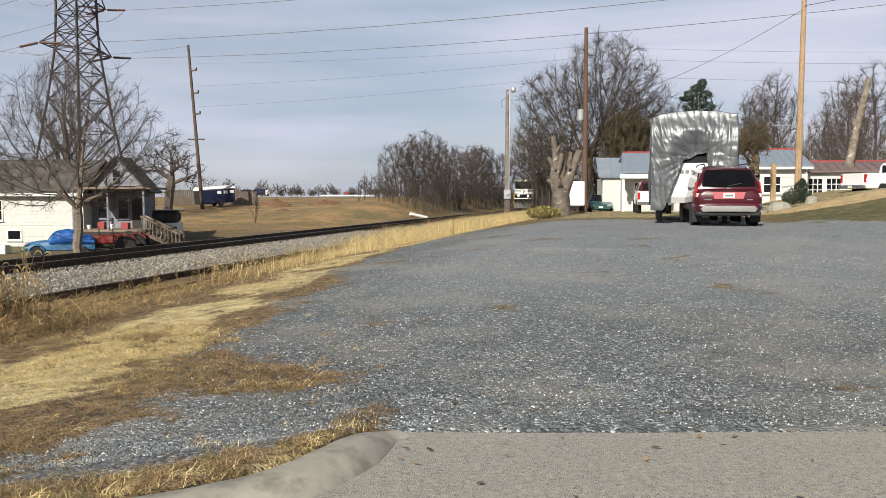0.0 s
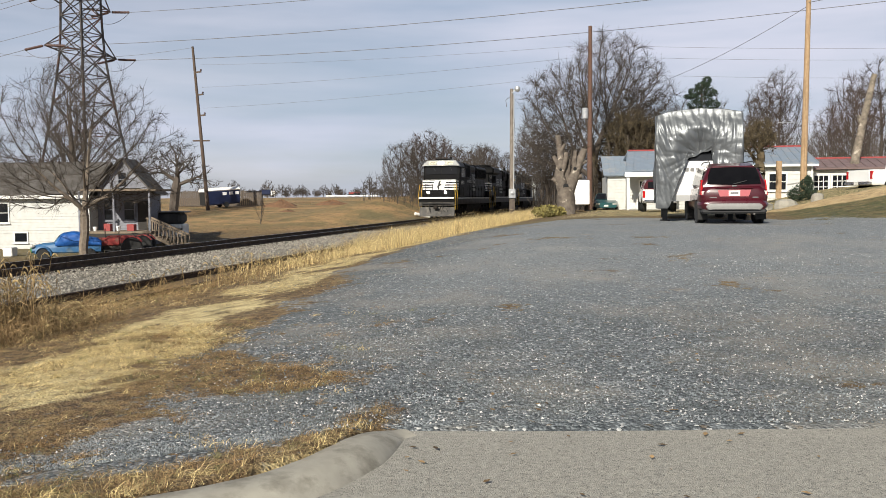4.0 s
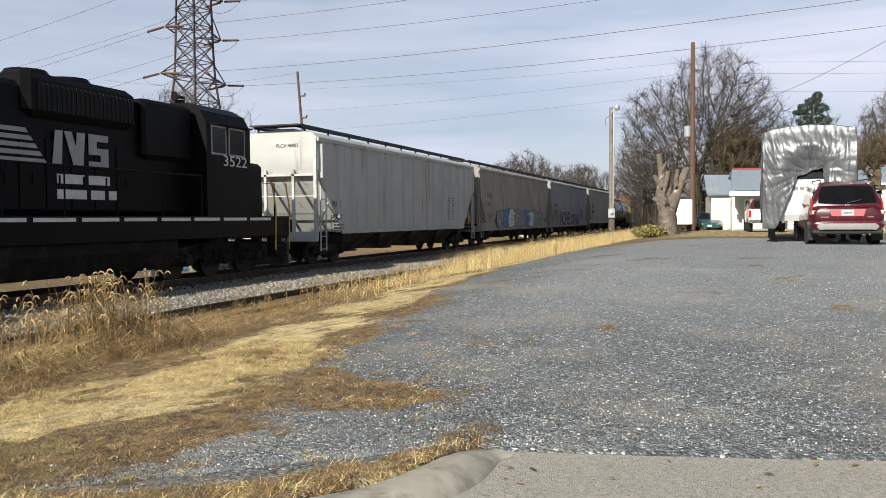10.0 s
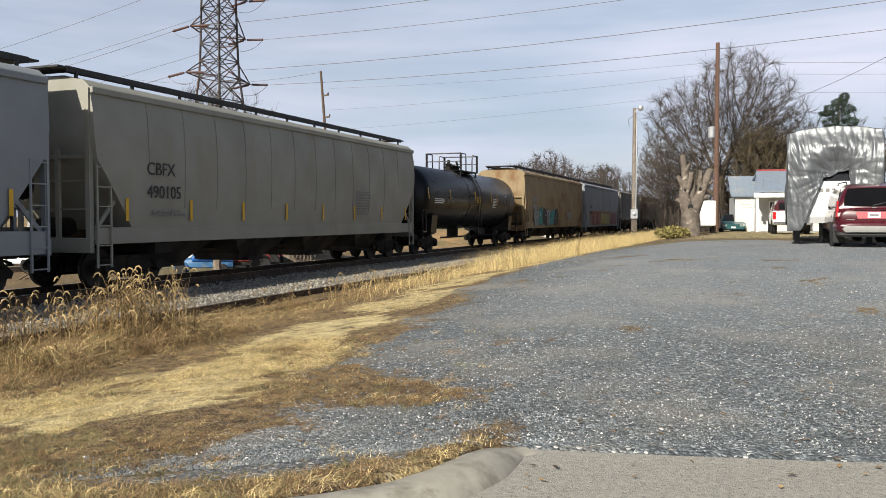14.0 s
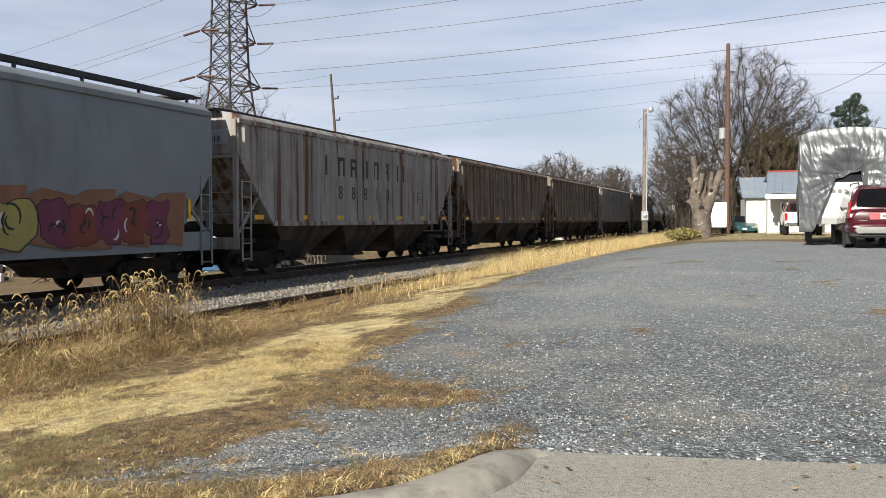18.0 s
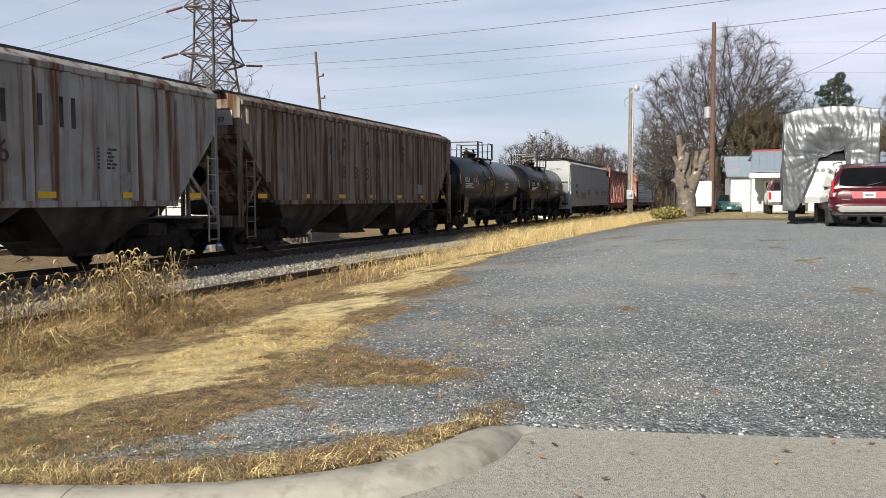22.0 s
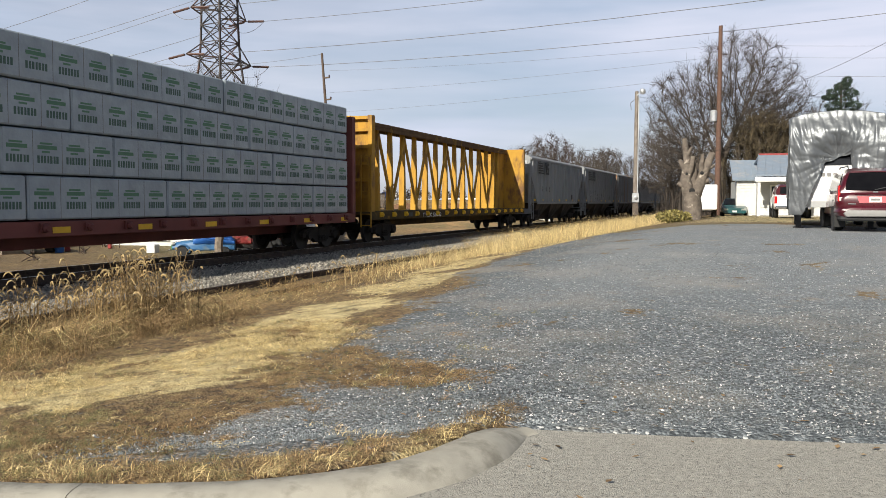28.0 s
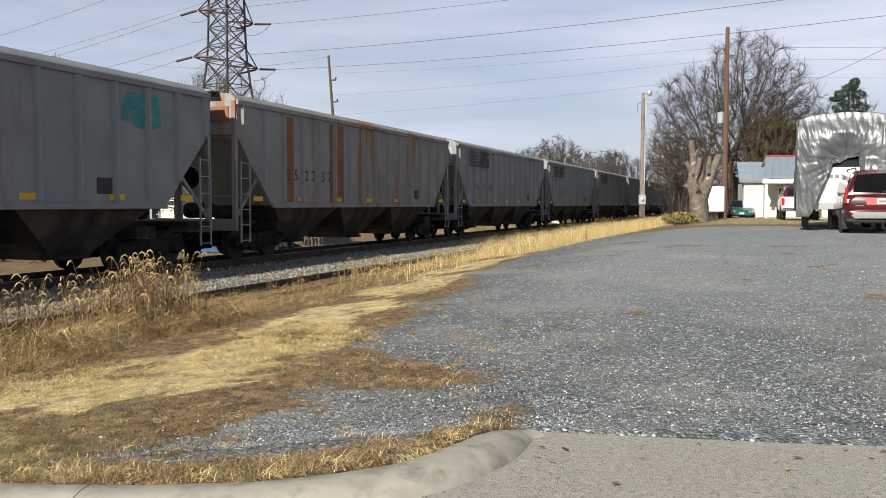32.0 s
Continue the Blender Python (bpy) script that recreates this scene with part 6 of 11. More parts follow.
tank_t2 = tank_car("tank_car", "glossy black tank car for sodium hydroxide", MID[16], LEN[16], 1.42, "AXLX", "3081")
hopper_g = hopper("hopper_car", "clean pale grey covered hopper with a white end", MID[17], LEN[17], CARPAINT["pale"], side_low=1.3, sill=1.0, curve=0.05, zc=3.0, cut=0.8, bays=4)
beam_r1 = centerbeam("centerbeam_car", "empty red centerbeam flat car with slack straps", MID[18], LEN[18], M_RED, straps=True, top_paint=M_REDDARK)
beam_r2 = centerbeam("centerbeam_car", "oxide red centerbeam flat car stacked with wrapped lumber", MID[19], LEN[19], M_REDDARK, load=True)
beam_y = centerbeam("centerbeam_car", "empty yellow centerbeam flat car", MID[20], LEN[20], M_CBYELLOW, deck_paint=M_DECKGRIME, top_paint=M_BEAMTOP)
greys = []
for k in range(12):
    Lk = 17.75
    greys.append(hopper("hopper_car", "dull grey ribbed covered hopper" if k != 2 else "grey and rust-brown ribbed covered hopper", ENDS[-1] + Lk * (k + 0.5), Lk, CARPAINT["ns_brown" if k == 2 else "ns_grey"], side_low=1.5, ribs=16, zc=3.35, cut=0.95, bays=3, stand=0.14, rib_parts=k < 5, far=k > 5))


# ---------------------------------------------------------------- poles, pylon, wires
def pole(name, x, y, top, r0, r1, material, label, lean=(0, 0), base=None):
    z = ground_z(x, y) - 0.1 if base is None else base
    p = thing(name, Matrix.Translation((x, y, z)), label, "utility pole")
    h = top - z
    s = Shape().tube([(0, 0, 0), (lean[0] * 0.5, lean[1] * 0.5, h * 0.5), (lean[0], lean[1], h)], [r0, (r0 + r1) / 2, r1], 14)
    s.smooth = True
    part("shaft", s, material, p)
    return p, h


def crossarm(p, z, half, material, yaw=0.0, dx=0.0, dy=0.0, w=0.1):
    c, s_ = math.cos(yaw), math.sin(yaw)
    part("crossarm", Shape().bar((dx - half * c, dy - half * s_, z), (dx + half * c, dy + half * s_, z), w, w * 1.2), material, p)


# tall transmission pole beyond the line, leaning, with side arms
tp, h = pole("transmission_pole", -27.1, 95.0, 18.7, 0.22, 0.13, M_POLE, "tall leaning brown wooden transmission pole with side arms", lean=(-1.3, 0))
for k, z in enumerate((15.5, 13.0, 10.7)):
    lx = -1.3 * z / h
    part("side_arm", Shape().bar((lx, 0, z), (lx + 0.75, -0.2, z + 0.05), 0.14, 0.16), M_POLE, tp)
    part("insulator", Shape().lathe([(0.03, 0), (0.11, 0.05), (0.06, 0.1), (0.11, 0.15), (0.05, 0.24)], (lx + 0.72, -0.2, z + 0.1), axis="z", n=10), M_INSUL, tp)
crossarm(tp, 7.9, 0.95, M_POLE, dx=-0.58, w=0.13)
# yard light pole with meter boxes
yp, h = pole("light_pole", 3.79, 50.0, 8.0, 0.15, 0.10, M_POLEGREY, "weathered grey pole with meter box and yard lamp")
part("meter_box", Shape().box(-0.2, 0.2, -0.26, -0.12, 1.55, 2.1, c=0.02).lathe([(0.02, -0.36), (0.1, -0.34), (0.11, -0.26)], (0, 0, 1.85), n=12), M_GALV, yp, "grey electric meter box")
part("switch_box", Shape().box(-0.17, 0.17, -0.25, -0.12, 0.8, 1.5, c=0.02), M_BARK, yp, "brown breaker box")
part("conduit", Shape().tube([(0.1, -0.15, 2.1), (0.12, -0.14, 7.6)], 0.03, 6), M_GALV, yp)
part("yard_lamp", Shape().tube([(0, -0.1, 7.7), (0.25, -0.15, 7.95)], 0.035, 6).lathe([(0.03, 0.2), (0.14, 0.16), (0.18, 0.02), (0.12, -0.12), (0.02, -0.14)], (0.32, -0.15, 7.9), axis="z", n=12), M_GALV, yp, "dusk lamp on a short arm")
part("bracket", Shape().tube([(-0.1, 0, 7.5), (-0.35, 0, 7.3), (-0.3, 0, 6.9)], 0.02, 6).tube([(0.1, 0, 7.4), (0.2, 0.1, 5.2)], 0.012, 5), M_WIRE, yp)
# tall reddish pole by the big tree
rp, h = pole("utility_pole", 11.75, 70.0, 15.6, 0.24, 0.15, M_POLERED, "tall reddish-brown utility pole with transformer")
part("transformer", Shape().lathe([(0.02, -0.45), (0.27, -0.42), (0.28, 0.35), (0.2, 0.45), (0.02, 0.48)], (-0.42, -0.1, 8.0), axis="z", n=14), M_GALV, rp, "pale grey pole transformer")
for z in (13.2, 12.3, 10.9):
    part("insulator", Shape().lathe([(0.03, 0), (0.1, 0.05), (0.05, 0.1), (0.1, 0.15), (0.04, 0.22)], (-0.22, -0.1, z), axis="z", n=8), M_INSUL, rp)
# new pale pole by the houses
np_, h = pole("utility_pole", 20.15, 48.0, 12.7, 0.19, 0.13, M_POLENEW, "new pale yellow wooden utility pole", lean=(0.12, 0))
part("guard", Shape().box(-0.05, 0.05, -0.24, -0.2, 1.0, 7.0), M_POLENEW, np_)
crossarm(np_, 4.3, 1.3, M_GALV, dx=-0.2, w=0.035)
part("sign_board", Shape().box(-1.75, -1.45, -0.6, -0.5, 0.0, 2.1, c=0.01), M_POLENEW, np_, "short pale timber post")


def pylon():
    base = (-42.9, 100.0)
    z0 = 0.4
    p = thing("pylon", Matrix.Translation((*base, z0)) @ Matrix.Rotation(radians(-22.3), 4, "Z"), "rust-tinted steel lattice transmission tower", "pylon")
    # in its own space the arms reach along y and the wires leave along x
    levels = [(0.0, 4.1), (4.8, 3.45), (9.0, 2.85), (12.6, 2.38), (15.8, 2.0), (18.6, 1.72), (20.7, 1.62), (22.8, 1.56), (25.0, 1.52), (27.1, 1.48), (29.2, 1.42), (31.4, 0.9), (33.0, 0.15)]
    for sx in (-1, 1):
        for sy in (-1, 1):
            part("leg", Shape().tube([(sx * w_, sy * w_, z_) for z_, w_ in levels], 0.135, 4), M_PYLON, p)
    for (za, wa), (zb, wb) in zip(levels, levels[1:]):
        for face in range(4):
            c = [(1, 1), (-1, 1), (-1, -1), (1, -1), (1, 1)]
            (ax, ay), (bx, by) = c[face], c[face + 1]
            s = Shape().bar((ax * wa, ay * wa, za), (bx * wb, by * wb, zb), 0.1).bar((bx * wa, by * wa, za), (ax * wb, ay * wb, zb), 0.1).bar((ax * wb, ay * wb, zb), (bx * wb, by * wb, zb), 0.1)
            part("brace", s, M_PYLON, p)
    for z, reach in ((18.6, 5.4), (24.2, 4.6), (29.2, 5.0)):
        for sy in (-1, 1):
            w = 1.65
            tip, half = (0, sy * reach, z), sy * (w + reach) / 2
            for sx in (-1, 1):
                for p_, q_, th in (((sx * w, sy * w, z), tip, 0.13), ((sx * w * 0.95, sy * w * 0.95, z + 2.0), tip, 0.11), ((sx * w, sy * w, z), (-sx * w * 0.5, half, z), 0.07)):
                    part("arm_strut", Shape().bar(p_, q_, th), M_PYLON, p)
            part("arm_strut", Shape().bar((w * 0.5, half, z), (-w * 0.5, half, z), 0.07), M_PYLON, p)
            for sx in (-1, 1):
                s = Shape()
                a, b = Vector((sx * 0.3, sy * reach, z - 0.05)), Vector((sx * 3.0, sy * reach, z - 0.3))
                n = 12
                pts, rad = [], []
                for k in range(n * 2 + 1):
                    pts.append(a + (b - a) * (k / (2 * n)))
                    rad.append(0.16 if k % 2 else 0.1)
                s.tube(pts, rad, 8)
                part("insulator_string", s, M_INSUL, p, "brown insulator string")
            s = Shape().tube([(sx_, sy * reach, z - 0.35 - 1.1 * (1 - (sx_ / 3.0) ** 2)) for sx_ in np.linspace(-3, 3, 13)], 0.03, 5)
            part("jumper", s, M_WIRE, p)
    return p


pyl = pylon()


def wire(p, q, sag, r, label="overhead wire", name="wire"):
    p, q = Vector(p), Vector(q)
    pts = [p.lerp(q, k / 24) - Vector((0, 0, sag * 4 * (k / 24) * (1 - k / 24))) for k in range(25)]
    return thing(name, Matrix(), label, "wire", "overhead wires", shape=Shape().tube(pts, r, 5), material=M_WIRE)


_m = pyl.matrix_basis
for z, reach in ((18.6, 5.4), (24.2, 4.6), (29.2, 5.0)):
    for sy in (-1, 1):
        a = _m @ Vector((3.0, sy * reach, z - 0.3))
        b = _m @ Vector((240.0, sy * reach, z + 17.0))
        wire(a, b, 7.3, 0.03, "long grey high-voltage wire in the sky")
        a = _m @ Vector((-3.0, sy * reach, z - 0.3))
        b = _m @ Vector((-230.0, sy * reach, z + 3.0))
        wire(a, b, 8.0, 0.03, "long grey high-voltage wire in the sky")
for k, (za, zb) in enumerate(((15.7, 13.3), (13.2, 12.4), (10.9, 11.0))):
    wire((-27.5 + 0.1 * k, 94.8, za + 0.95), (11.5, 69.9, zb + 0.75), 0.3, 0.011, "thin grey line between poles")
    wire((12.0, 69.9, zb + 0.75), (70.0, 62.0, zb + 0.2), 0.8, 0.011, "thin grey line between poles")
wire((20.2, 48.0, 12.2), (11.8, 69.8, 9.4), 0.8, 0.016, "grey service line from the new pole")
wire((20.2, 48.0, 12.4), (31.0, 22.0, 13.5), 0.8, 0.02, "grey line running on past the houses")
wire((3.8, 50.0, 7.6), (9.5, 64.0, 5.6), 0.5, 0.01, "thin service wire from the light pole")
wire((-28.3, 95.0, 18.6), (-60.0, 110.0, 21.0), 1.0, 0.02, "thin grey line between poles")

# ---------------------------------------------------------------- houses
M_SIDING = mat("white_siding", (0.54, 0.54, 0.515), (0.46, 0.46, 0.435), scale=3, rough=0.6, bump=0.05, stain=(0.52, 0.49, 0.42), stain_scale=1.3, stain_at=(0.58, 0.8))
M_GREYSIDING = mat("grey_siding", (0.21, 0.215, 0.245), (0.165, 0.17, 0.195), scale=3, rough=0.7, bump=0.05)
M_SHINGLE = mat("grey_shingle", (0.10, 0.09, 0.08), (0.062, 0.056, 0.05), scale=6, rough=0.95, bump=0.5, grain=25, stain=(0.14, 0.13, 0.12), stain_scale=1)
M_METALROOF = mat("blue_grey_metal_roof", (0.26, 0.31, 0.37), (0.22, 0.265, 0.32), scale=1.5, rough=0.5, metal=0.2, bump=0.04, stain=(0.33, 0.34, 0.35), stain_scale=1.5)
M_REDTRIM = mat("red_roof_trim", (0.30, 0.05, 0.045), (0.24, 0.04, 0.04), rough=0.6, bump=0)
M_BROWNROOF = mat("brown_metal_roof", (0.20, 0.14, 0.135), (0.16, 0.115, 0.11), scale=2, rough=0.6, bump=0.04)
M_DECK = mat("deck_timber", (0.24, 0.19, 0.14), (0.16, 0.125, 0.09), scale=5, rough=0.9)
M_DARKIN = mat("dim_interior", (0.03, 0.028, 0.025), (0.045, 0.04, 0.036), rough=0.9, bump=0)


def boards(shape, material, parent):
    """Each board of a boarded wall as a part of its own."""
    for k in range(0, len(shape.v), 8):
        one = Shape()
        one.v = shape.v[k:k + 8]
        one.f = [tuple(i - k for i in q) for q in shape.f if k <= q[0] < k + 8]
        part("board", one, material, parent)


def clapboards(w, z0, z1, top=None, board=0.19):
    """A boarded wall in the xz plane facing -y, 0 to w; top gives the height of its upper edge at x."""
    s = Shape()
    n = int((z1 - z0) / board)
    for k in range(n + 1):
        a, b = z0 + k * board, min(z1, z0 + (k + 1) * board)
        if b - a < 0.01:
            continue
        x0, x1 = 0.0, w
        if top:
            lo, hi = top(a)
            x0, x1 = lo, hi
            if x1 - x0 < 0.1:
                continue
        s.add([(x0, -0.03, a), (x1, -0.03, a), (x1, -0.005, b), (x0, -0.005, b), (x0, 0.1, a), (x1, 0.1, a), (x1, 0.1, b), (x0, 0.1, b)],
              [(0, 1, 2, 3), (4, 0, 3, 7), (1, 5, 6, 2), (0, 4, 5, 1), (5, 4, 7, 6), (3, 2, 6, 7)])
    return s


def window(parent, x, y, z, w, h, rz=0.0, frame_mat=None, panes=(2, 2)):
    """A sash window facing -y, its lower left corner at x, z."""
    fm = frame_mat or M_WHITE
    m = Matrix.Translation((x, y, z)) @ Matrix.Rotation(rz, 4, "Z")
    win = part("window", Shape().box(-0.08, w + 0.08, -0.05, -0.02, -0.08, 0.0).box(-0.08, w + 0.08, -0.05, -0.02, h, h + 0.08).box(-0.08, 0, -0.05, -0.02, 0, h).box(w, w + 0.08, -0.05, -0.02, 0, h), fm, parent, at=m)
    part("sill", Shape().box(-0.12, w + 0.12, -0.12, 0, -0.13, -0.08), fm, win)
    cols, rows_ = panes
    bar = Shape()
    for i in range(cols):
        for j in range(rows_):
            a, b = i * w / cols, j * h / rows_
            part("pane", Shape().box(a + 0.02, a + w / cols - 0.02, -0.035, -0.025, b + 0.02, b + h / rows_ - 0.02), M_GLASS, win)
    for i in range(1, cols):
        bar.box(i * w / cols - 0.02, i * w / cols + 0.02, -0.05, -0.02, 0, h)
    for j in range(1, rows_):
        bar.box(0, w, -0.045, -0.018, j * h / rows_ - 0.02, j * h / rows_ + 0.02)
    if bar.f:
        part("glazing_bar", bar, fm, win)
    return win


def roof_slope(parent, a, b, c, d, material, ribs=0, thick=0.1, trim=None):
    """A sloping sheet through four corners (a, b along the eave; d, c along the ridge), with standing ribs."""
    a, b, c, d = (Vector(v) for v in (a, b, c, d))
    n = (b - a).cross(d - a).normalized() * thick
    roof = part("roof", Shape().loft([[a, b, c, d], [a + n, b + n, c + n, d + n]]), material, parent)
    for k in range(ribs + 1 if ribs else 0):
        t = k / ribs
        p, q = a.lerp(b, t) + n * 1.2, d.lerp(c, t) + n * 1.2
        part("roof_rib", Shape().bar(p, q, 0.05, 0.05), material, roof)
    if trim:
        part("ridge_cap", Shape().bar(d + n * 1.3, c + n * 1.3, 0.3, 0.1), trim, roof)
    return roof


def farmhouse():
    h = thing("farmhouse", Matrix.Translation((-24.75, 58.0, -1.75)), "old white boarded house with grey gabled porch and shingle roof", "house")
    boards(clapboards(15.5, 0, 3.75).move(Matrix.Translation((-15.5, 0, 0))), M_SIDING, h)
    part("wall", Shape().box(-15.5, -0.02, 0.12, 7.0, -0.3, 3.7), M_SIDING, h)
    part("foundation", Shape().box(-15.5, 0.0, -0.02, 0.05, -0.5, 0.02), M_CONC, h)
    roof_slope(h, (-15.9, -0.45, 3.62), (0.2, -0.45, 3.62), (0.2, 3.6, 6.1), (-15.9, 3.6, 6.1), M_SHINGLE)
    roof_slope(h, (0.2, 7.6, 3.62), (-15.9, 7.6, 3.62), (-15.9, 3.6, 6.1), (0.2, 3.6, 6.1), M_SHINGLE)
    part("fascia", Shape().box(-15.9, 0.2, -0.5, -0.44, 3.52, 3.74), M_WHITE, h)
    for x, z, w, hh in ((-5.2, 0.55, 0.85, 0.6), (-0.95, 0.55, 0.75, 0.6), (-10.2, 0.55, 0.85, 0.6), (-6.4, 1.9, 0.8, 1.3), (-10.8, 1.9, 0.8, 1.3)):
        window(h, x, -0.03, z, w, hh, panes=(1, 2) if hh > 1 else (1, 1))
    # gable wing, grey, facing the line, with the porch before it
    y = 1.4
    top = lambda z: (0.0, 3.7) if z < 4.0 else ((z - 4.0) / 2.15 * 1.85, 3.7 - (z - 4.0) / 2.15 * 1.85)
    boards(clapboards(3.7, 1.2, 6.1, top).move(Matrix.Translation((0.02, y, 0))), M_GREYSIDING, h)
    part("gable_core", Shape().box(0.05, 3.68, y + 0.12, y + 2.3, 0.0, 3.95), M_GREYSIDING, h)
    roof_slope(h, (-0.35, y + 2.5, 3.75), (-0.35, y - 0.45, 3.75), (1.87, y - 0.45, 6.25), (1.87, y + 2.5, 6.25), M_SHINGLE)
    roof_slope(h, (4.1, y - 0.45, 3.75), (4.1, y + 2.5, 3.75), (1.87, y + 2.5, 6.25), (1.87, y - 0.45, 6.25), M_SHINGLE)
    window(h, 1.55, y - 0.04, 4.35, 0.55, 0.95, frame_mat=M_GREYSIDING, panes=(1, 2))
    for x in (0.5, 1.9):
        window(h, x, y - 0.04, 2.0, 0.7, 1.4, frame_mat=M_GREYSIDING, panes=(1, 2))
    part("front_door", Shape().box(2.85, 3.55, y - 0.06, y - 0.02, 1.3, 3.3, c=0.01), M_DARKIN, h, "dark front door")
    part("porch_deck", Shape().box(0.0, 4.9, -1.9, y - 0.05, 1.15, 1.28), M_DECK, h)
    part("porch_roof", Shape().box(0.3, 5.35, -2.1, y - 0.05, 3.98, 4.12, c=0.02), M_DECK, h, "flat porch roof with a weathered timber edge")
    for x in (0.1, 2.4, 4.8):
        part("porch_post", Shape().box(x - 0.06, x + 0.06, -1.85, -1.73, 1.28, 3.98), M_GREYSIDING, h)
    part("porch_skirt", Shape().box(0.0, 4.9, -1.88, -1.8, -0.1, 1.15), M_DARKIN, h)
    # outside stair running down to the yard
    st = thing("wooden_stair", Matrix.Translation((-20.2, 56.7, -1.72)), "grey weathered wooden stair with slatted railing", "stair")
    for k in range(8):
        part("tread", Shape().box(0.32 * k, 0.32 * k + 0.32, -0.5, 0.5, 1.15 - 0.15 * k, 1.2 - 0.15 * k), M_DECK, st)
    for yy in (-0.5, 0.5):
        part("handrail", Shape().bar((0, yy, 2.15), (2.6, yy, 0.95), 0.09, 0.12), M_DECK, st)
        part("stringer", Shape().bar((0, yy, 1.1), (2.6, yy, -0.08), 0.06, 0.22), M_DECK, st)
        for k in range(11):
            part("baluster", Shape().box(0.05 + 0.25 * k, 0.11 + 0.25 * k, yy - 0.03, yy + 0.03, 1.1 - 0.455 * 0.25 * k, 2.12 - 0.46 * 0.25 * k), M_DECK, st)
    # clutter on and by the porch
    for x, w, z, col, lab in ((-24.1, 0.35, 0.3, M_WHITE, "white plastic bucket on the porch"), (-23.2, 0.45, 0.5, M_REDTRIM, "faded red crate on the porch"), (-22.5, 0.3, 0.35, M_WHITE, "white plastic bucket on the porch"), (-21.6, 0.5, 0.45, M_REDTRIM, "faded red crate on the porch")):
        ob = thing("bucket" if col == M_WHITE else "crate", Matrix.Translation((x, 57.3, -0.47)), lab, "bucket" if col == M_WHITE else "crate", shape=Shape().lathe([(w * 0.35, 0), (w * 0.5, z), (w * 0.45, z), (w * 0.3, 0.05)], axis="z", n=14) if col == M_WHITE else Shape().box(-w / 2, w / 2, -w / 2, w / 2, 0, z, c=0.02), material=col)
    return h


farmhouse()


def bungalow():
    b = thing("bungalow", Matrix.Translation((12.0, 58.0, 0.62)) @ Matrix.Rotation(radians(-6), 4, "Z"), "white bungalow with blue-grey metal roof and front porch", "house")
    # lower wing
    boards(clapboards(3.4, 0, 2.55, board=0.22).move(Matrix.Translation((-0.7, 4.0, 0))), M_SIDING, b)
    part("wall", Shape().box(-0.7, 2.7, 4.12, 9.0, -0.2, 2.5), M_SIDING, b)
    roof_slope(b, (-1.0, 3.7, 2.5), (2.7, 3.7, 2.5), (2.7, 6.6, 4.0), (-1.0, 6.6, 4.0), M_METALROOF, ribs=8)
    window(b, 1.55, 3.95, 0.95, 0.7, 1.15, panes=(2, 2))
    # main block and porch
    boards(clapboards(9.0, 0, 2.6, board=0.22).move(Matrix.Translation((0.6, 2.2, 0))), M_SIDING, b)
    part("wall", Shape().box(0.6, 9.6, 2.32, 9.0, -0.2, 2.6), M_SIDING, b)
    roof_slope(b, (0.15, -0.3, 2.72), (9.9, -0.3, 2.62), (9.9, 4.2, 4.25), (0.75, 4.2, 4.25), M_METALROOF, ribs=20, trim=M_REDTRIM)
    roof_slope(b, (9.9, 9.4, 2.62), (0.3, 9.4, 2.62), (0.75, 4.2, 4.25), (9.9, 4.2, 4.25), M_METALROOF)
    part("fascia", Shape().box(0.1, 9.9, -0.4, -0.32, 2.36, 2.66), M_WHITE, b)
    part("porch_ceiling", Shape().box(0.3, 9.8, -0.3, 2.15, 2.5, 2.58), M_WHITE, b)
    part("porch_floor", Shape().box(0.2, 9.8, -0.3, 2.15, -0.1, 0.12), M_CONC, b)
    for x in (0.35, 3.3, 6.4, 9.5):
        part("porch_post", Shape().box(x - 0.08, x + 0.08, -0.28, -0.12, 0.1, 2.5), M_WHITE, b)
    lat = Shape()
    for k in range(10):
        lat.bar((0.3 + 0.09 * k, -0.2, 0.15), (0.75 + 0.09 * k if k < 5 else 1.2, -0.2, 0.6 if k < 5 else 0.6 - 0.09 * (k - 5)), 0.03)
        lat.bar((1.2 - 0.09 * k, -0.2, 0.15), (0.75 - 0.09 * k if k < 5 else 0.3, -0.2, 0.6 if k < 5 else 0.6 - 0.09 * (k - 5)), 0.03)
    part("lattice", lat, M_WHITE, b, "white diagonal lattice panel")
    window(b, 1.4, 2.15, 0.9, 1.0, 1.2, panes=(2, 2))
    part("front_door", Shape().box(3.0, 3.9, 2.12, 2.16, 0.12, 2.2), M_DARKIN, b)
    window(b, 5.0, 2.15, 0.9, 1.0, 1.2, panes=(2, 2))
    return b


bungalow()


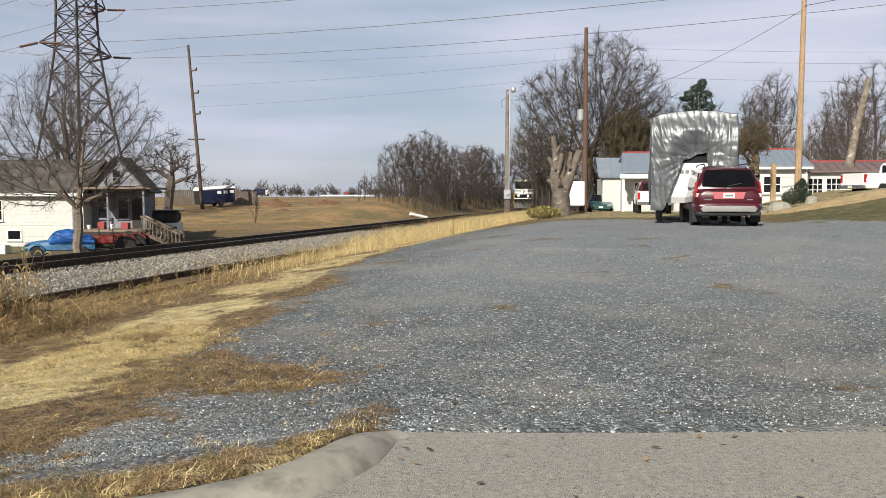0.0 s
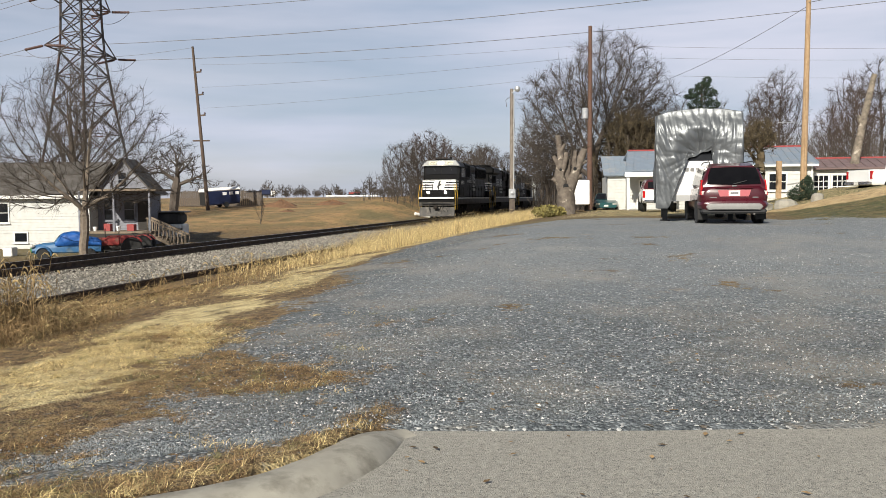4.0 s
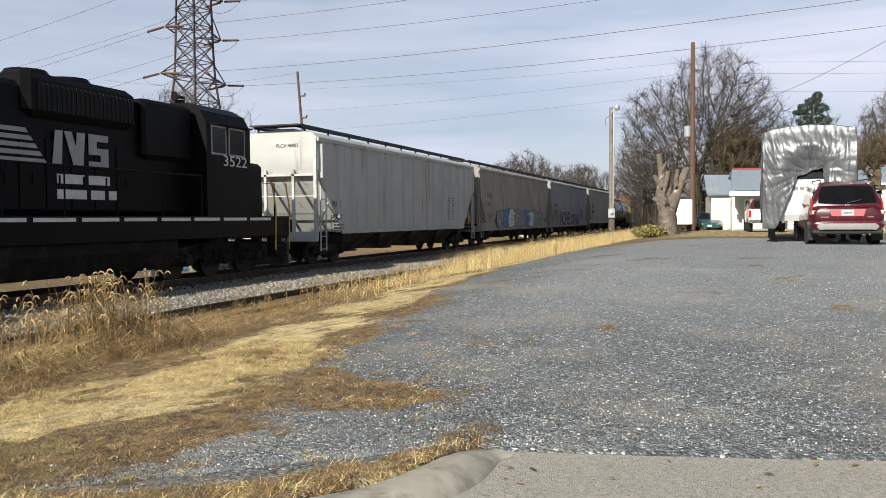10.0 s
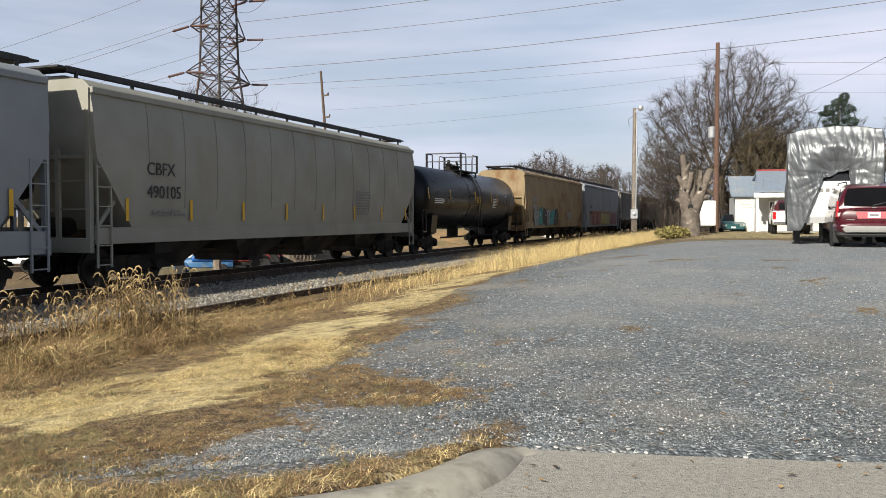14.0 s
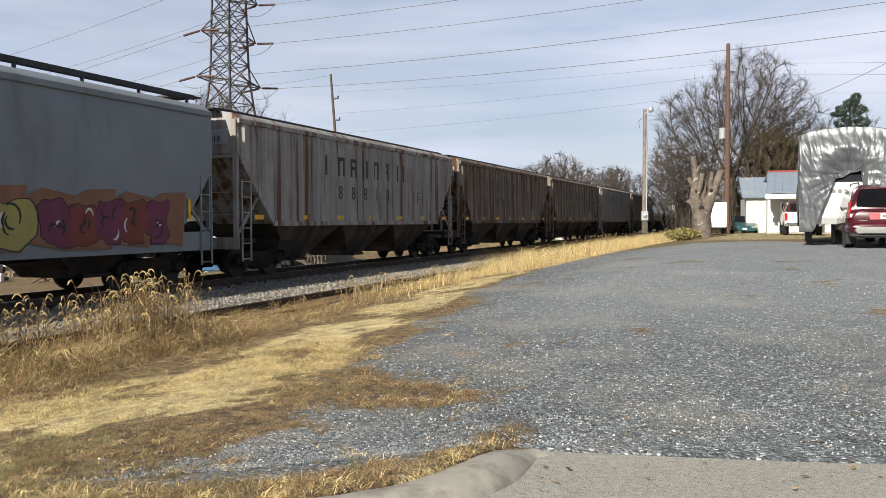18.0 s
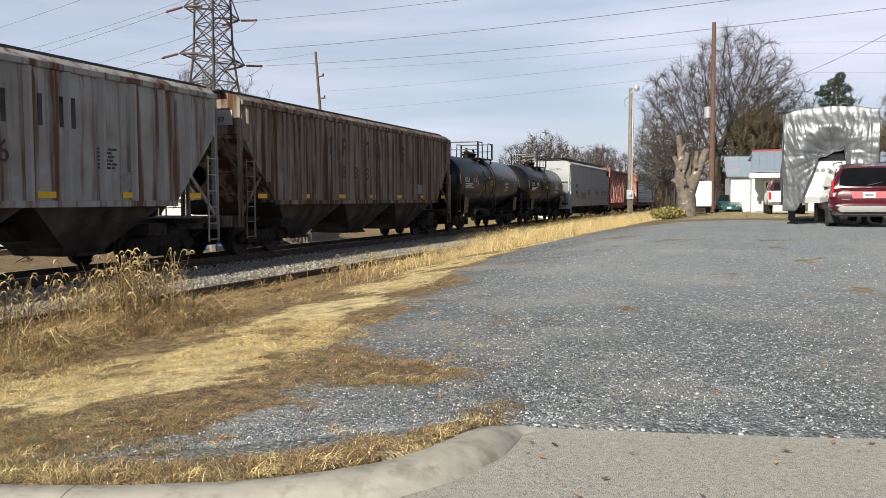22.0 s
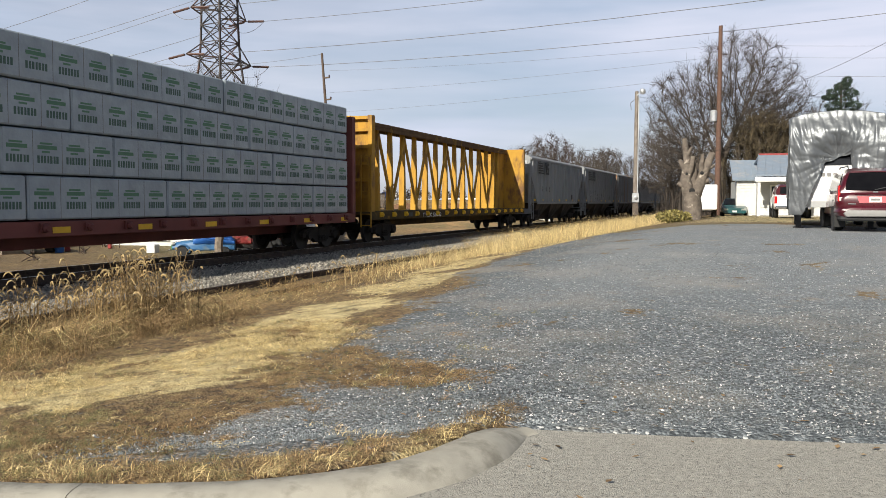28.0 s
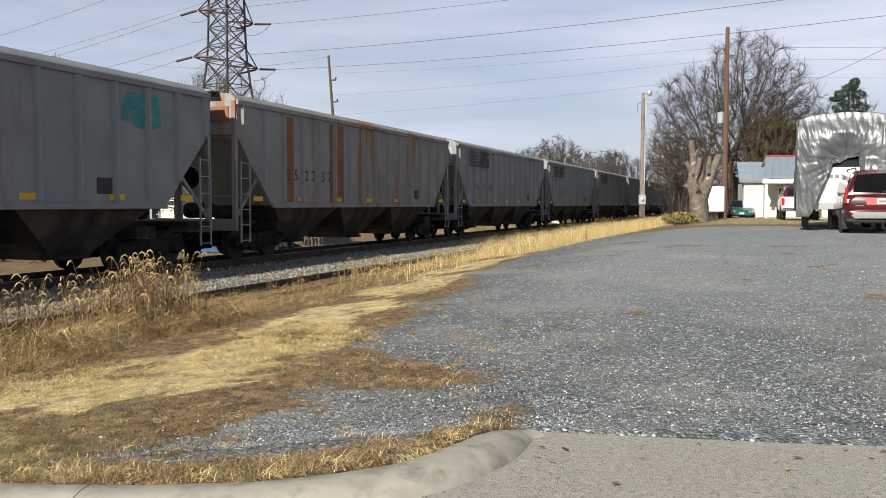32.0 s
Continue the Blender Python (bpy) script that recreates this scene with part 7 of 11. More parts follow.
def white_house():
    b = thing("white_house", Matrix.Translation((17.5, 54.5, 1.25)) @ Matrix.Rotation(radians(-14), 4, "Z"), "low white house with metal roof and red ridge trim", "house")
    boards(clapboards(5.6, -0.4, 2.4, board=0.3).move(Matrix.Translation((0, 0, 0))), M_SIDING, b)
    part("wall", Shape().box(0, 5.6, 0.12, 7.0, -0.5, 2.35), M_SIDING, b)
    roof_slope(b, (-0.3, -0.4, 2.3), (5.85, -0.4, 2.3), (5.4, 3.6, 3.55), (0.1, 3.6, 3.55), M_METALROOF, ribs=12, trim=M_REDTRIM)
    roof_slope(b, (5.85, 7.4, 2.3), (-0.3, 7.4, 2.3), (0.1, 3.6, 3.55), (5.4, 3.6, 3.55), M_METALROOF)
    part("gutter", Shape().box(-0.3, 5.85, -0.5, -0.4, 2.2, 2.32), M_WHITE, b)
    window(b, 3.0, -0.05, 0.75, 1.0, 1.0, panes=(1, 2))
    part("downpipe", Shape().tube([(5.5, -0.12, 2.2), (5.5, -0.12, -0.2)], 0.04, 8), M_WHITE, b)
    # long low extension with a dark red roof
    boards(clapboards(10.0, 0.1, 2.0, board=0.3).move(Matrix.Translation((5.6, 1.6, 0))), M_SIDING, b)
    part("wall", Shape().box(5.6, 15.6, 1.72, 7.0, -0.3, 2.0), M_SIDING, b)
    roof_slope(b, (5.5, 1.2, 2.02), (15.9, 1.2, 2.02), (15.9, 4.6, 2.75), (5.5, 4.6, 2.75), M_BROWNROOF, ribs=18, trim=M_REDTRIM)
    roof_slope(b, (15.9, 7.6, 2.0), (5.5, 7.6, 2.0), (5.5, 4.6, 2.75), (15.9, 4.6, 2.75), M_BROWNROOF)
    for x in (5.9, 7.0):
        window(b, x, 1.55, 0.55, 0.85, 1.1, panes=(3, 3))
    return b


white_house()


def fence_far():
    f = thing("board_fence", Matrix.Translation((-31.0, 104.0, 1.35)), "grey weathered board fence by the field", "fence")
    r = random.Random(8)
    for k in range(46):
        part("board", Shape().box(0.24 * k - 3, 0.24 * k - 2.79, -0.02, 0.02, -0.5, 1.35 + r.uniform(-0.06, 0.06)), M_BARK, f)
    return f


fence_far()


# ---------------------------------------------------------------- vehicles
M_CARGLASS = mat("tinted_car_glass", (0.004, 0.004, 0.005), (0.007, 0.007, 0.008), scale=2, rough=0.12, bump=0, spec=0.1)
M_BUMPERGREY = mat("bumper_grey", (0.24, 0.235, 0.225), (0.19, 0.187, 0.18), scale=4, rough=0.55, bump=0.03)
M_SUVRED = mat("maroon_paint", (0.062, 0.004, 0.009), (0.05, 0.003, 0.007), scale=2, rough=0.3, bump=0, coat=0.6, spec=0.4)
M_TEAL = mat("dark_teal_paint", (0.01, 0.07, 0.075), (0.012, 0.055, 0.06), scale=2, rough=0.3, bump=0, coat=0.7)
M_BLUEPAINT = mat("faded_blue_paint", (0.025, 0.10, 0.23), (0.04, 0.13, 0.26), scale=4, rough=0.5, bump=0.03, stain=(0.10, 0.15, 0.2), stain_scale=2)
M_BLUETARP = mat("blue_tarp", (0.012, 0.085, 0.33), (0.02, 0.11, 0.37), scale=3, rough=0.5, bump=0.4, grain=6)
M_SILVERTARP = mat("silver_tarp", (0.135, 0.143, 0.15), (0.095, 0.102, 0.108), scale=3.0, rough=0.38, metal=0.4, bump=0.45, grain=8)
M_TRACTORRED = mat("tractor_red", (0.30, 0.035, 0.03), (0.22, 0.03, 0.028), scale=4, rough=0.6, stain=(0.15, 0.08, 0.06), stain_scale=3)
M_REDLENS = mat("red_lens", (0.42, 0.015, 0.015), (0.35, 0.012, 0.012), rough=0.15, bump=0, spec=0.6)
M_PINK = mat("pinkish_panel", (0.45, 0.13, 0.14), (0.40, 0.11, 0.12), rough=0.35, bump=0)
M_SILVER = mat("silver_trim", (0.20, 0.20, 0.20), (0.16, 0.16, 0.16), rough=0.4, metal=0.3, bump=0)
M_NAVY = mat("navy_paint", (0.01, 0.016, 0.05), (0.014, 0.022, 0.06), scale=3, rough=0.5, bump=0.03)
M_GREENPAINT = mat("green_paint", (0.06, 0.20, 0.08), (0.05, 0.16, 0.07), rough=0.5, bump=0)
# near-black: shade inside wheel wells, trunk hollows and the trailer's end, put into colour
M_HOLE = mat("dark_hollow", (0.012, 0.012, 0.012), (0.018, 0.018, 0.018), rough=0.9, bump=0)


def road_wheel(parent, x, y, r, w=0.22, rim=None):
    """A tyre with its rim; the axle lies along y."""
    s = Shape().lathe([(r * 0.62, -w / 2), (r * 0.9, -w / 2), (r, -w * 0.32), (r, w * 0.32), (r * 0.9, w / 2), (r * 0.62, w / 2)], n=24)
    s.smooth = True
    wh = part("wheel", s, M_BLACKRUBBER, parent, at=Matrix.Translation((x, y, r)))
    part("rim", Shape().lathe([(0.03, -w * 0.42), (r * 0.62, -w * 0.4), (r * 0.64, w * 0.4), (0.03, w * 0.42)], n=18), rim or M_SILVER, wh)
    return wh


def hull(sections):
    """A body lofted along x from sections of (x, half width low, half width high, z low, z high, edge)."""
    rings = []
    for x, a, b, z0, z1, c in sections:
        rings.append([(x, -a + c, z0), (x, a - c, z0), (x, a, z0 + c), (x, (a + b) / 2 + 0.03, (z0 + z1) / 2), (x, b, z1 - c), (x, b - c * 1.3, z1), (x, -b + c * 1.3, z1), (x, -b, z1 - c), (x, -(a + b) / 2 - 0.03, (z0 + z1) / 2), (x, -a, z0 + c)])
    s = Shape().loft(rings)
    s.smooth = True
    return s


def suv():
    # x forward, y left
    v = thing("suv", pose(8.26, 24.45, 0.80, 0, -0.8, 80) , "parked maroon sport utility vehicle seen from its tailgate", "car")
    part("body", hull([(-0.15, 0.74, 0.76, 0.62, 1.0, 0.1), (-0.11, 0.84, 0.85, 0.55, 1.06, 0.12), (0.0, 0.91, 0.91, 0.42, 1.12, 0.12), (0.5, 0.92, 0.93, 0.36, 1.12, 0.1), (3.4, 0.92, 0.92, 0.36, 1.08, 0.1), (4.4, 0.88, 0.86, 0.38, 1.0, 0.12), (4.75, 0.75, 0.72, 0.45, 0.85, 0.12)]), M_SUVRED, v)
    part("cabin", hull([(-0.06, 0.86, 0.80, 1.02, 1.13, 0.04), (0.05, 0.88, 0.77, 1.05, 1.42, 0.1), (0.17, 0.87, 0.71, 1.05, 1.68, 0.12), (0.45, 0.87, 0.68, 1.05, 1.76, 0.13), (2.4, 0.87, 0.70, 1.05, 1.76, 0.09), (2.75, 0.87, 0.68, 1.05, 1.70, 0.09), (3.5, 0.86, 0.80, 1.0, 1.1, 0.05)]), M_SUVRED, v)
    part("rear_window", Shape().loft([[(-0.075, -0.74, 1.16), (-0.085, 0.0, 1.14), (-0.075, 0.74, 1.16), (0.03, 0.7, 1.42), (0.125, 0.62, 1.63), (0.12, 0.0, 1.65), (0.125, -0.62, 1.63), (0.03, -0.7, 1.42)], [(0.0, -0.75, 1.16), (0.0, 0.0, 1.14), (0.0, 0.75, 1.16), (0.1, 0.71, 1.42), (0.2, 0.63, 1.63), (0.2, 0.0, 1.65), (0.2, -0.63, 1.63), (0.1, -0.71, 1.42)]]), M_CARGLASS, v, "dark rear window")
    for sy in (1, -1):
        s = Shape().loft([[(0.35, sy * 0.885, 1.14), (2.7, sy * 0.885, 1.14), (2.45, sy * 0.775, 1.62), (0.42, sy * 0.775, 1.62)], [(0.35, sy * 0.865, 1.14), (2.7, sy * 0.865, 1.14), (2.45, sy * 0.755, 1.62), (0.42, sy * 0.755, 1.62)]])
        part("side_window", s, M_CARGLASS, v)
        part("tail_light", Shape().loft([[(-0.1, sy * 0.93, 0.84), (-0.1, sy * 0.74, 0.84), (0.12, sy * 0.72, 1.28), (0.12, sy * 0.90, 1.28)], [(0.2, sy * 0.945, 0.84), (0.2, sy * 0.74, 0.84), (0.25, sy * 0.72, 1.28), (0.25, sy * 0.91, 1.28)]]), M_REDLENS, v, "red tail light")
        part("reverse_lamp", Shape().box(-0.115, -0.06, min(sy * 0.78, sy * 0.9), max(sy * 0.78, sy * 0.9), 0.86, 0.96), M_LENS, v)
        part("mirror", Shape().box(2.55, 2.72, min(sy * 0.92, sy * 1.16), max(sy * 0.92, sy * 1.16), 1.1, 1.3, c=0.04), M_BLACKPLASTIC, v)
        part("roof_rail", Shape().tube([(0.45, sy * 0.62, 1.76), (0.6, sy * 0.62, 1.82), (2.2, sy * 0.62, 1.82), (2.35, sy * 0.62, 1.76)], 0.02, 6), M_BLACKPLASTIC, v)
        part("mud_flap", Shape().box(0.28, 0.3, sy * 0.82 - 0.14, sy * 0.82 + 0.14, 0.12, 0.42), M_BLACKRUBBER, v)
        for x in (0.85, 3.75):
            road_wheel(v, x, sy * 0.80, 0.37, 0.25)
            part("wheel_arch", Shape().lathe([(0.36, -0.02), (0.46, -0.02), (0.46, 0.02), (0.36, 0.02)], (x, sy * 0.925, 0.42), n=20), M_BLACKPLASTIC, v)
    part("bumper", hull([(-0.24, 0.70, 0.72, 0.46, 0.66, 0.08), (-0.2, 0.84, 0.84, 0.43, 0.70, 0.09), (-0.08, 0.92, 0.92, 0.40, 0.72, 0.09), (0.4, 0.945, 0.945, 0.40, 0.70, 0.06)]), M_SUVRED, v)
    part("bumper_plate", hull([(-0.275, 0.60, 0.62, 0.44, 0.56, 0.03), (-0.25, 0.74, 0.74, 0.42, 0.60, 0.04), (-0.15, 0.80, 0.80, 0.42, 0.60, 0.04)]), M_BUMPERGREY, v, "silver-grey bumper step plate")
    part("bumper_skirt", Shape().box(-0.18, 0.3, -0.9, 0.9, 0.30, 0.45, c=0.05), M_BLACKPLASTIC, v)
    part("plate_recess", Shape().prism([(-0.46, 0.99), (-0.4, 0.80), (0.4, 0.80), (0.46, 0.99)], -0.16, -0.12, axis="x"), M_PINK, v)
    plate = part("plate", Shape().box(-0.175, -0.155, -0.155, 0.155, 0.82, 0.97), M_WHITE, v, "white number plate")
    part("plate_mark", Shape().box(-0.181, -0.174, -0.11, 0.11, 0.865, 0.925), M_MARKGREY, plate)
    part("handle_bar", Shape().box(-0.18, -0.12, -0.52, 0.52, 1.02, 1.07, c=0.02), M_SUVRED, v)
    part("wiper", Shape().bar((-0.1, 0.02, 1.16), (-0.06, -0.35, 1.25), 0.02), M_BLACKPLASTIC, v)
    part("emblem", Shape().box(-0.16, -0.10, -0.06, 0.06, 1.085, 1.12), M_SILVER, v)
    part("badge", Shape().box(-0.165, -0.148, 0.48, 0.68, 0.76, 0.79).box(-0.165, -0.148, -0.66, -0.5, 0.76, 0.79), M_SILVER, v)
    part("exhaust", Shape().tube([(-0.2, -0.55, 0.3), (0.3, -0.55, 0.3)], 0.03, 8), M_STEEL, v)
    return v


suv()


def covered_trailer():
    # x forwards to its hitch end, towards the camera; y to its left
    v = thing("travel_trailer", pose(8.0, 27.0, 0.80, 0, 0, -104), "tall fifth-wheel travel trailer half covered by a silver tarp", "trailer")
    part("body", Shape().box(-9.5, -1.9, -1.22, 1.22, 0.75, 3.3, c=0.06), M_WHITE, v)
    s = Shape()
    prof = [(-2.2, 1.3), (-1.9, 0.72), (-0.15, 0.66), (0.0, 0.85), (0.02, 1.5), (-0.12, 2.4), (-0.5, 3.1), (-1.2, 3.35), (-2.2, 3.38)]
    s.prism(prof, -1.2, 1.2)
    part("nose_cap", s, M_WHITECAR, v, "white moulded nose cap")
    part("nose_window", Shape().prism([(-0.2, 1.95), (-0.01, 1.95), (-0.08, 2.4), (-0.42, 3.0), (-0.6, 3.0)], -1.1, 1.1), M_GLASS, v, "dark nose window")
    for k in range(5):
        part("brand_bar", Shape().box(0.0, 0.016, -0.42 + 0.17 * k, -0.30 + 0.17 * k, 1.60, 1.72), M_MARKGREY, v, "dark block of lettering")
    part("frame", Shape().box(-9.4, -0.5, -0.9, -0.75, 0.5, 0.72).box(-9.4, -0.5, 0.75, 0.9, 0.5, 0.72), M_BLACKPLASTIC, v)
    for y in (-1.02, 1.02):
        part("landing_leg", Shape().box(-0.65, -0.5, y - 0.08, y + 0.08, 0.05, 0.75).box(-0.73, -0.42, y - 0.16, y + 0.16, 0, 0.05), M_BLACKPLASTIC, v, "black landing leg")
        for x in (-5.2, -6.2):
            road_wheel(v, x, y, 0.38, 0.24)
    # tarp: one wrinkled sheet over roof, nose and sides
    r = random.Random(2)
    def fold(a, b):
        return 0.055 * noise.noise((a * 1.9, b * 0.75, 3.3)) + 0.035 * noise.noise((a * 5.2, b * 1.5, 7.7))
    s = Shape()
    def sheet(fn, nu, nv):
        o = len(s.v)
        for j in range(nv + 1):
            for i in range(nu + 1):
                s.v.append(tuple(fn(i / nu, j / nv)))
        for j in range(nv):
            for i in range(nu):
                a = o + j * (nu + 1) + i
                s.f.append((a, a + 1, a + nu + 2, a + nu + 1))
    ys = [-1.32, -0.95, -0.86, -0.6, -0.33, -0.05, 0.38, 0.44, 0.6, 0.8, 1.32]
    low = [0.42, 0.42, 0.55, 1.33, 2.0, 2.12, 2.28, 1.75, 1.3, 0.9, 0.6]
    def front(u, w):
        y = -1.32 + 2.64 * u
        zb = float(np.interp(y, ys, low)) + 0.04 * noise.noise((y * 5, 0, 0))
        head = 3.46 + 0.13 * (1 - (y / 1.32) ** 2) + 0.035 * noise.noise((y * 2.1, 0.3, 4.0)) - 0.05 * float(smooth(-0.9, -1.32, y))
        z = head + (zb - head) * w
        # folds run out from the gathered mouth of the opening
        dy, dz = y - 0.02, z - 2.15
        ang, dist = math.atan2(dz, dy), math.hypot(dy, dz)
        near = float(1 - smooth(0.5, 1.5, dist))
        rays = near * (0.06 * abs(noise.noise((ang * 3.0, dist * 0.5, 2.2))) + 0.025 * noise.noise((ang * 8.0, dist * 0.8, 5.1)))
        lean = y + 0.22 * (z - 2.2) * (1 if y < 0 else -0.5)
        drape = 0.10 * abs(noise.noise((lean * 2.2, z * 0.5, 9.1))) + 0.045 * abs(noise.noise((lean * 5.0 + z * 1.3, z * 0.9, 1.4))) + 0.03 * abs(noise.noise((lean * 1.5, z * 3.6 + lean, 6.4))) + 0.014 * noise.noise((lean * 14, z * 2.2, 3.4))
        out = 0.20 * float(smooth(0.1, 0.9, dist)) * (1 - 0.5 * float(smooth(2.9, 3.5, z)))
        x = 0.02 + out - 0.13 * max(0, z - 2.6) + rays * float(smooth(0.0, 0.4, dist)) + drape * float(1 - 0.7 * smooth(3.0, 3.5, z))
        return (x, y * (1 - 0.03 * float(smooth(3.0, 3.5, z))), z)
    sheet(front, 120, 100)
    for sy in (1, -1):
        def side(u, w, sy=sy):
            x = 0.1 - 9.8 * u
            zb = float(np.interp(u, [0, 0.04, 0.12, 0.3, 1.0], [0.6, 0.75, 1.1, 1.25, 1.2] if sy > 0 else [0.6, 0.6, 0.85, 1.1, 1.2]))
            z = 3.41 + (zb - 3.41) * w
            return (x - 0.16 * max(0, z - 2.5) * (1 - u), sy * (1.32 + 0.03 * w + 1.3 * fold(x * 2.2, z)), z)
        sheet(side if sy < 0 else (lambda u, w, f=side: f(1 - u, w)), 70, 20)
    def top(u, w):
        px, py, pz = front(u, 0.0)
        y = -1.32 + 2.64 * u
        x = px - 9.8 * w
        return (x, py, pz + (0.05 * math.sin(x * 2) + fold(x, y) + 0.06 * (1 - (y / 1.32) ** 2)) * min(1, w * 25))
    sheet(top, 120, 50)
    s.smooth = True
    me = s.mesh("tarp", M_SILVERTARP)
    ob = part("tarp", me, None, v, "wrinkled silver tarp drawn over the trailer")
    mod = ob.modifiers.new("thickness", "SOLIDIFY")
    mod.thickness = 0.012
    return v


covered_trailer()


def pickup(name, x, y, rz, label, paint, topper=None, z=None):
    v = thing(name, pose(x, y, ground_z(x, y) if z is None else z, 0, 0, rz), label, "pickup truck")
    part("bed", hull([(-0.02, 0.93, 0.95, 0.55, 1.28, 0.04), (0.1, 0.96, 0.97, 0.5, 1.3, 0.05), (2.2, 0.97, 0.97, 0.5, 1.3, 0.05)]), paint, v)
    part("cab_body", hull([(2.22, 0.96, 0.96, 0.5, 1.28, 0.06), (4.2, 0.96, 0.95, 0.5, 1.25, 0.08), (5.2, 0.94, 0.9, 0.5, 1.12, 0.12), (5.5, 0.85, 0.8, 0.6, 1.0, 0.1)]), paint, v)
    part("cab_roof", hull([(2.25, 0.92, 0.78, 1.25, 1.86, 0.1), (2.6, 0.92, 0.76, 1.25, 1.92, 0.1), (3.5, 0.92, 0.76, 1.25, 1.9, 0.1), (4.2, 0.92, 0.86, 1.2, 1.3, 0.05)]), topper or paint, v)
    part("rear_window", Shape().box(2.22, 2.27, -0.66, 0.66, 1.36, 1.74), M_GLASS, v)
    for sy in (1, -1):
        part("side_window", Shape().loft([[(2.5, sy * 0.935, 1.34), (3.7, sy * 0.935, 1.34), (3.35, sy * 0.83, 1.78), (2.55, sy * 0.83, 1.78)], [(2.5, sy * 0.90, 1.34), (3.7, sy * 0.90, 1.34), (3.35, sy * 0.8, 1.78), (2.55, sy * 0.8, 1.78)]]), M_GLASS, v)
        part("tail_light", Shape().box(-0.05, 0.06, min(sy * 0.82, sy * 0.965), max(sy * 0.82, sy * 0.965), 0.82, 1.22), M_REDLENS, v)
        for wx in (1.15, 4.6):
            road_wheel(v, wx, sy * 0.82, 0.38, 0.25)
            part("wheel_arch", Shape().lathe([(0.02, -0.01), (0.47, -0.01), (0.47, 0.012), (0.02, 0.012)], (wx, sy * 0.975, 0.45), n=18), M_HOLE, v)
    part("tailgate", Shape().box(-0.06, -0.02, -0.8, 0.8, 0.68, 1.26, c=0.015), paint, v)
    part("bumper", Shape().box(-0.22, 0.0, -0.93, 0.93, 0.5, 0.68, c=0.03), M_CHROME, v)
    part("plate", Shape().box(-0.235, -0.22, -0.15, 0.15, 0.53, 0.66), M_MARKWHITE, v)
    if topper:
        part("topper", hull([(0.05, 0.9, 0.78, 1.28, 1.8, 0.08), (0.3, 0.9, 0.74, 1.28, 1.88, 0.08), (2.15, 0.9, 0.74, 1.28, 1.9, 0.08)]), topper, v, "maroon bed topper")
        part("topper_window", Shape().box(0.02, 0.12, -0.68, 0.68, 1.36, 1.72), M_GLASS, v)
    return v


pickup("pickup_truck", 12.1, 48.2, 80, "white pickup truck with maroon topper by the bungalow", M_WHITECAR, M_SUVRED)
pickup("pickup_truck", 21.3, 43.8, 12, "long white pickup truck parked on the grass rise", M_WHITECAR, z=1.62)


def van():
    v = thing("box_van", pose(9.3, 62.0, 0.55, 0, 0, 82), "white delivery van parked beyond a dead tree", "van")
    part("box", Shape().box(-3.6, 0.2, -1.0, 1.0, 0.55, 2.25, c=0.06), M_WHITECAR, v)
    part("cab", hull([(0.1, 0.98, 0.9, 0.45, 1.95, 0.08), (0.8, 0.98, 0.85, 0.45, 1.9, 0.1), (1.35, 0.96, 0.9, 0.45, 1.2, 0.1), (1.9, 0.85, 0.8, 0.5, 1.0, 0.1)]), M_WHITECAR, v)
    for sy in (1, -1):
        part("window", Shape().box(0.3, 0.95, sy * 0.985 - 0.01, sy * 0.985 + 0.01, 1.25, 1.75), M_GLASS, v)
        for x in (-2.6, 1.1):
            road_wheel(v, x, sy * 0.85, 0.36)
            part("wheel_arch", Shape().lathe([(0.02, -0.01), (0.45, -0.01), (0.45, 0.012), (0.02, 0.012)], (x, sy * 1.005, 0.42), n=18), M_HOLE, v)
    part("windscreen", Shape().loft([[(1.33, -0.85, 1.24), (1.33, 0.85, 1.24), (0.9, 0.75, 1.85), (0.9, -0.75, 1.85)], [(1.37, -0.85, 1.24), (1.37, 0.85, 1.24), (0.94, 0.75, 1.85), (0.94, -0.75, 1.85)]]), M_GLASS, v)
    part("bumper", Shape().box(1.8, 1.98, -0.9, 0.9, 0.4, 0.6, c=0.03), M_BLACKPLASTIC, v)
    return v


van()


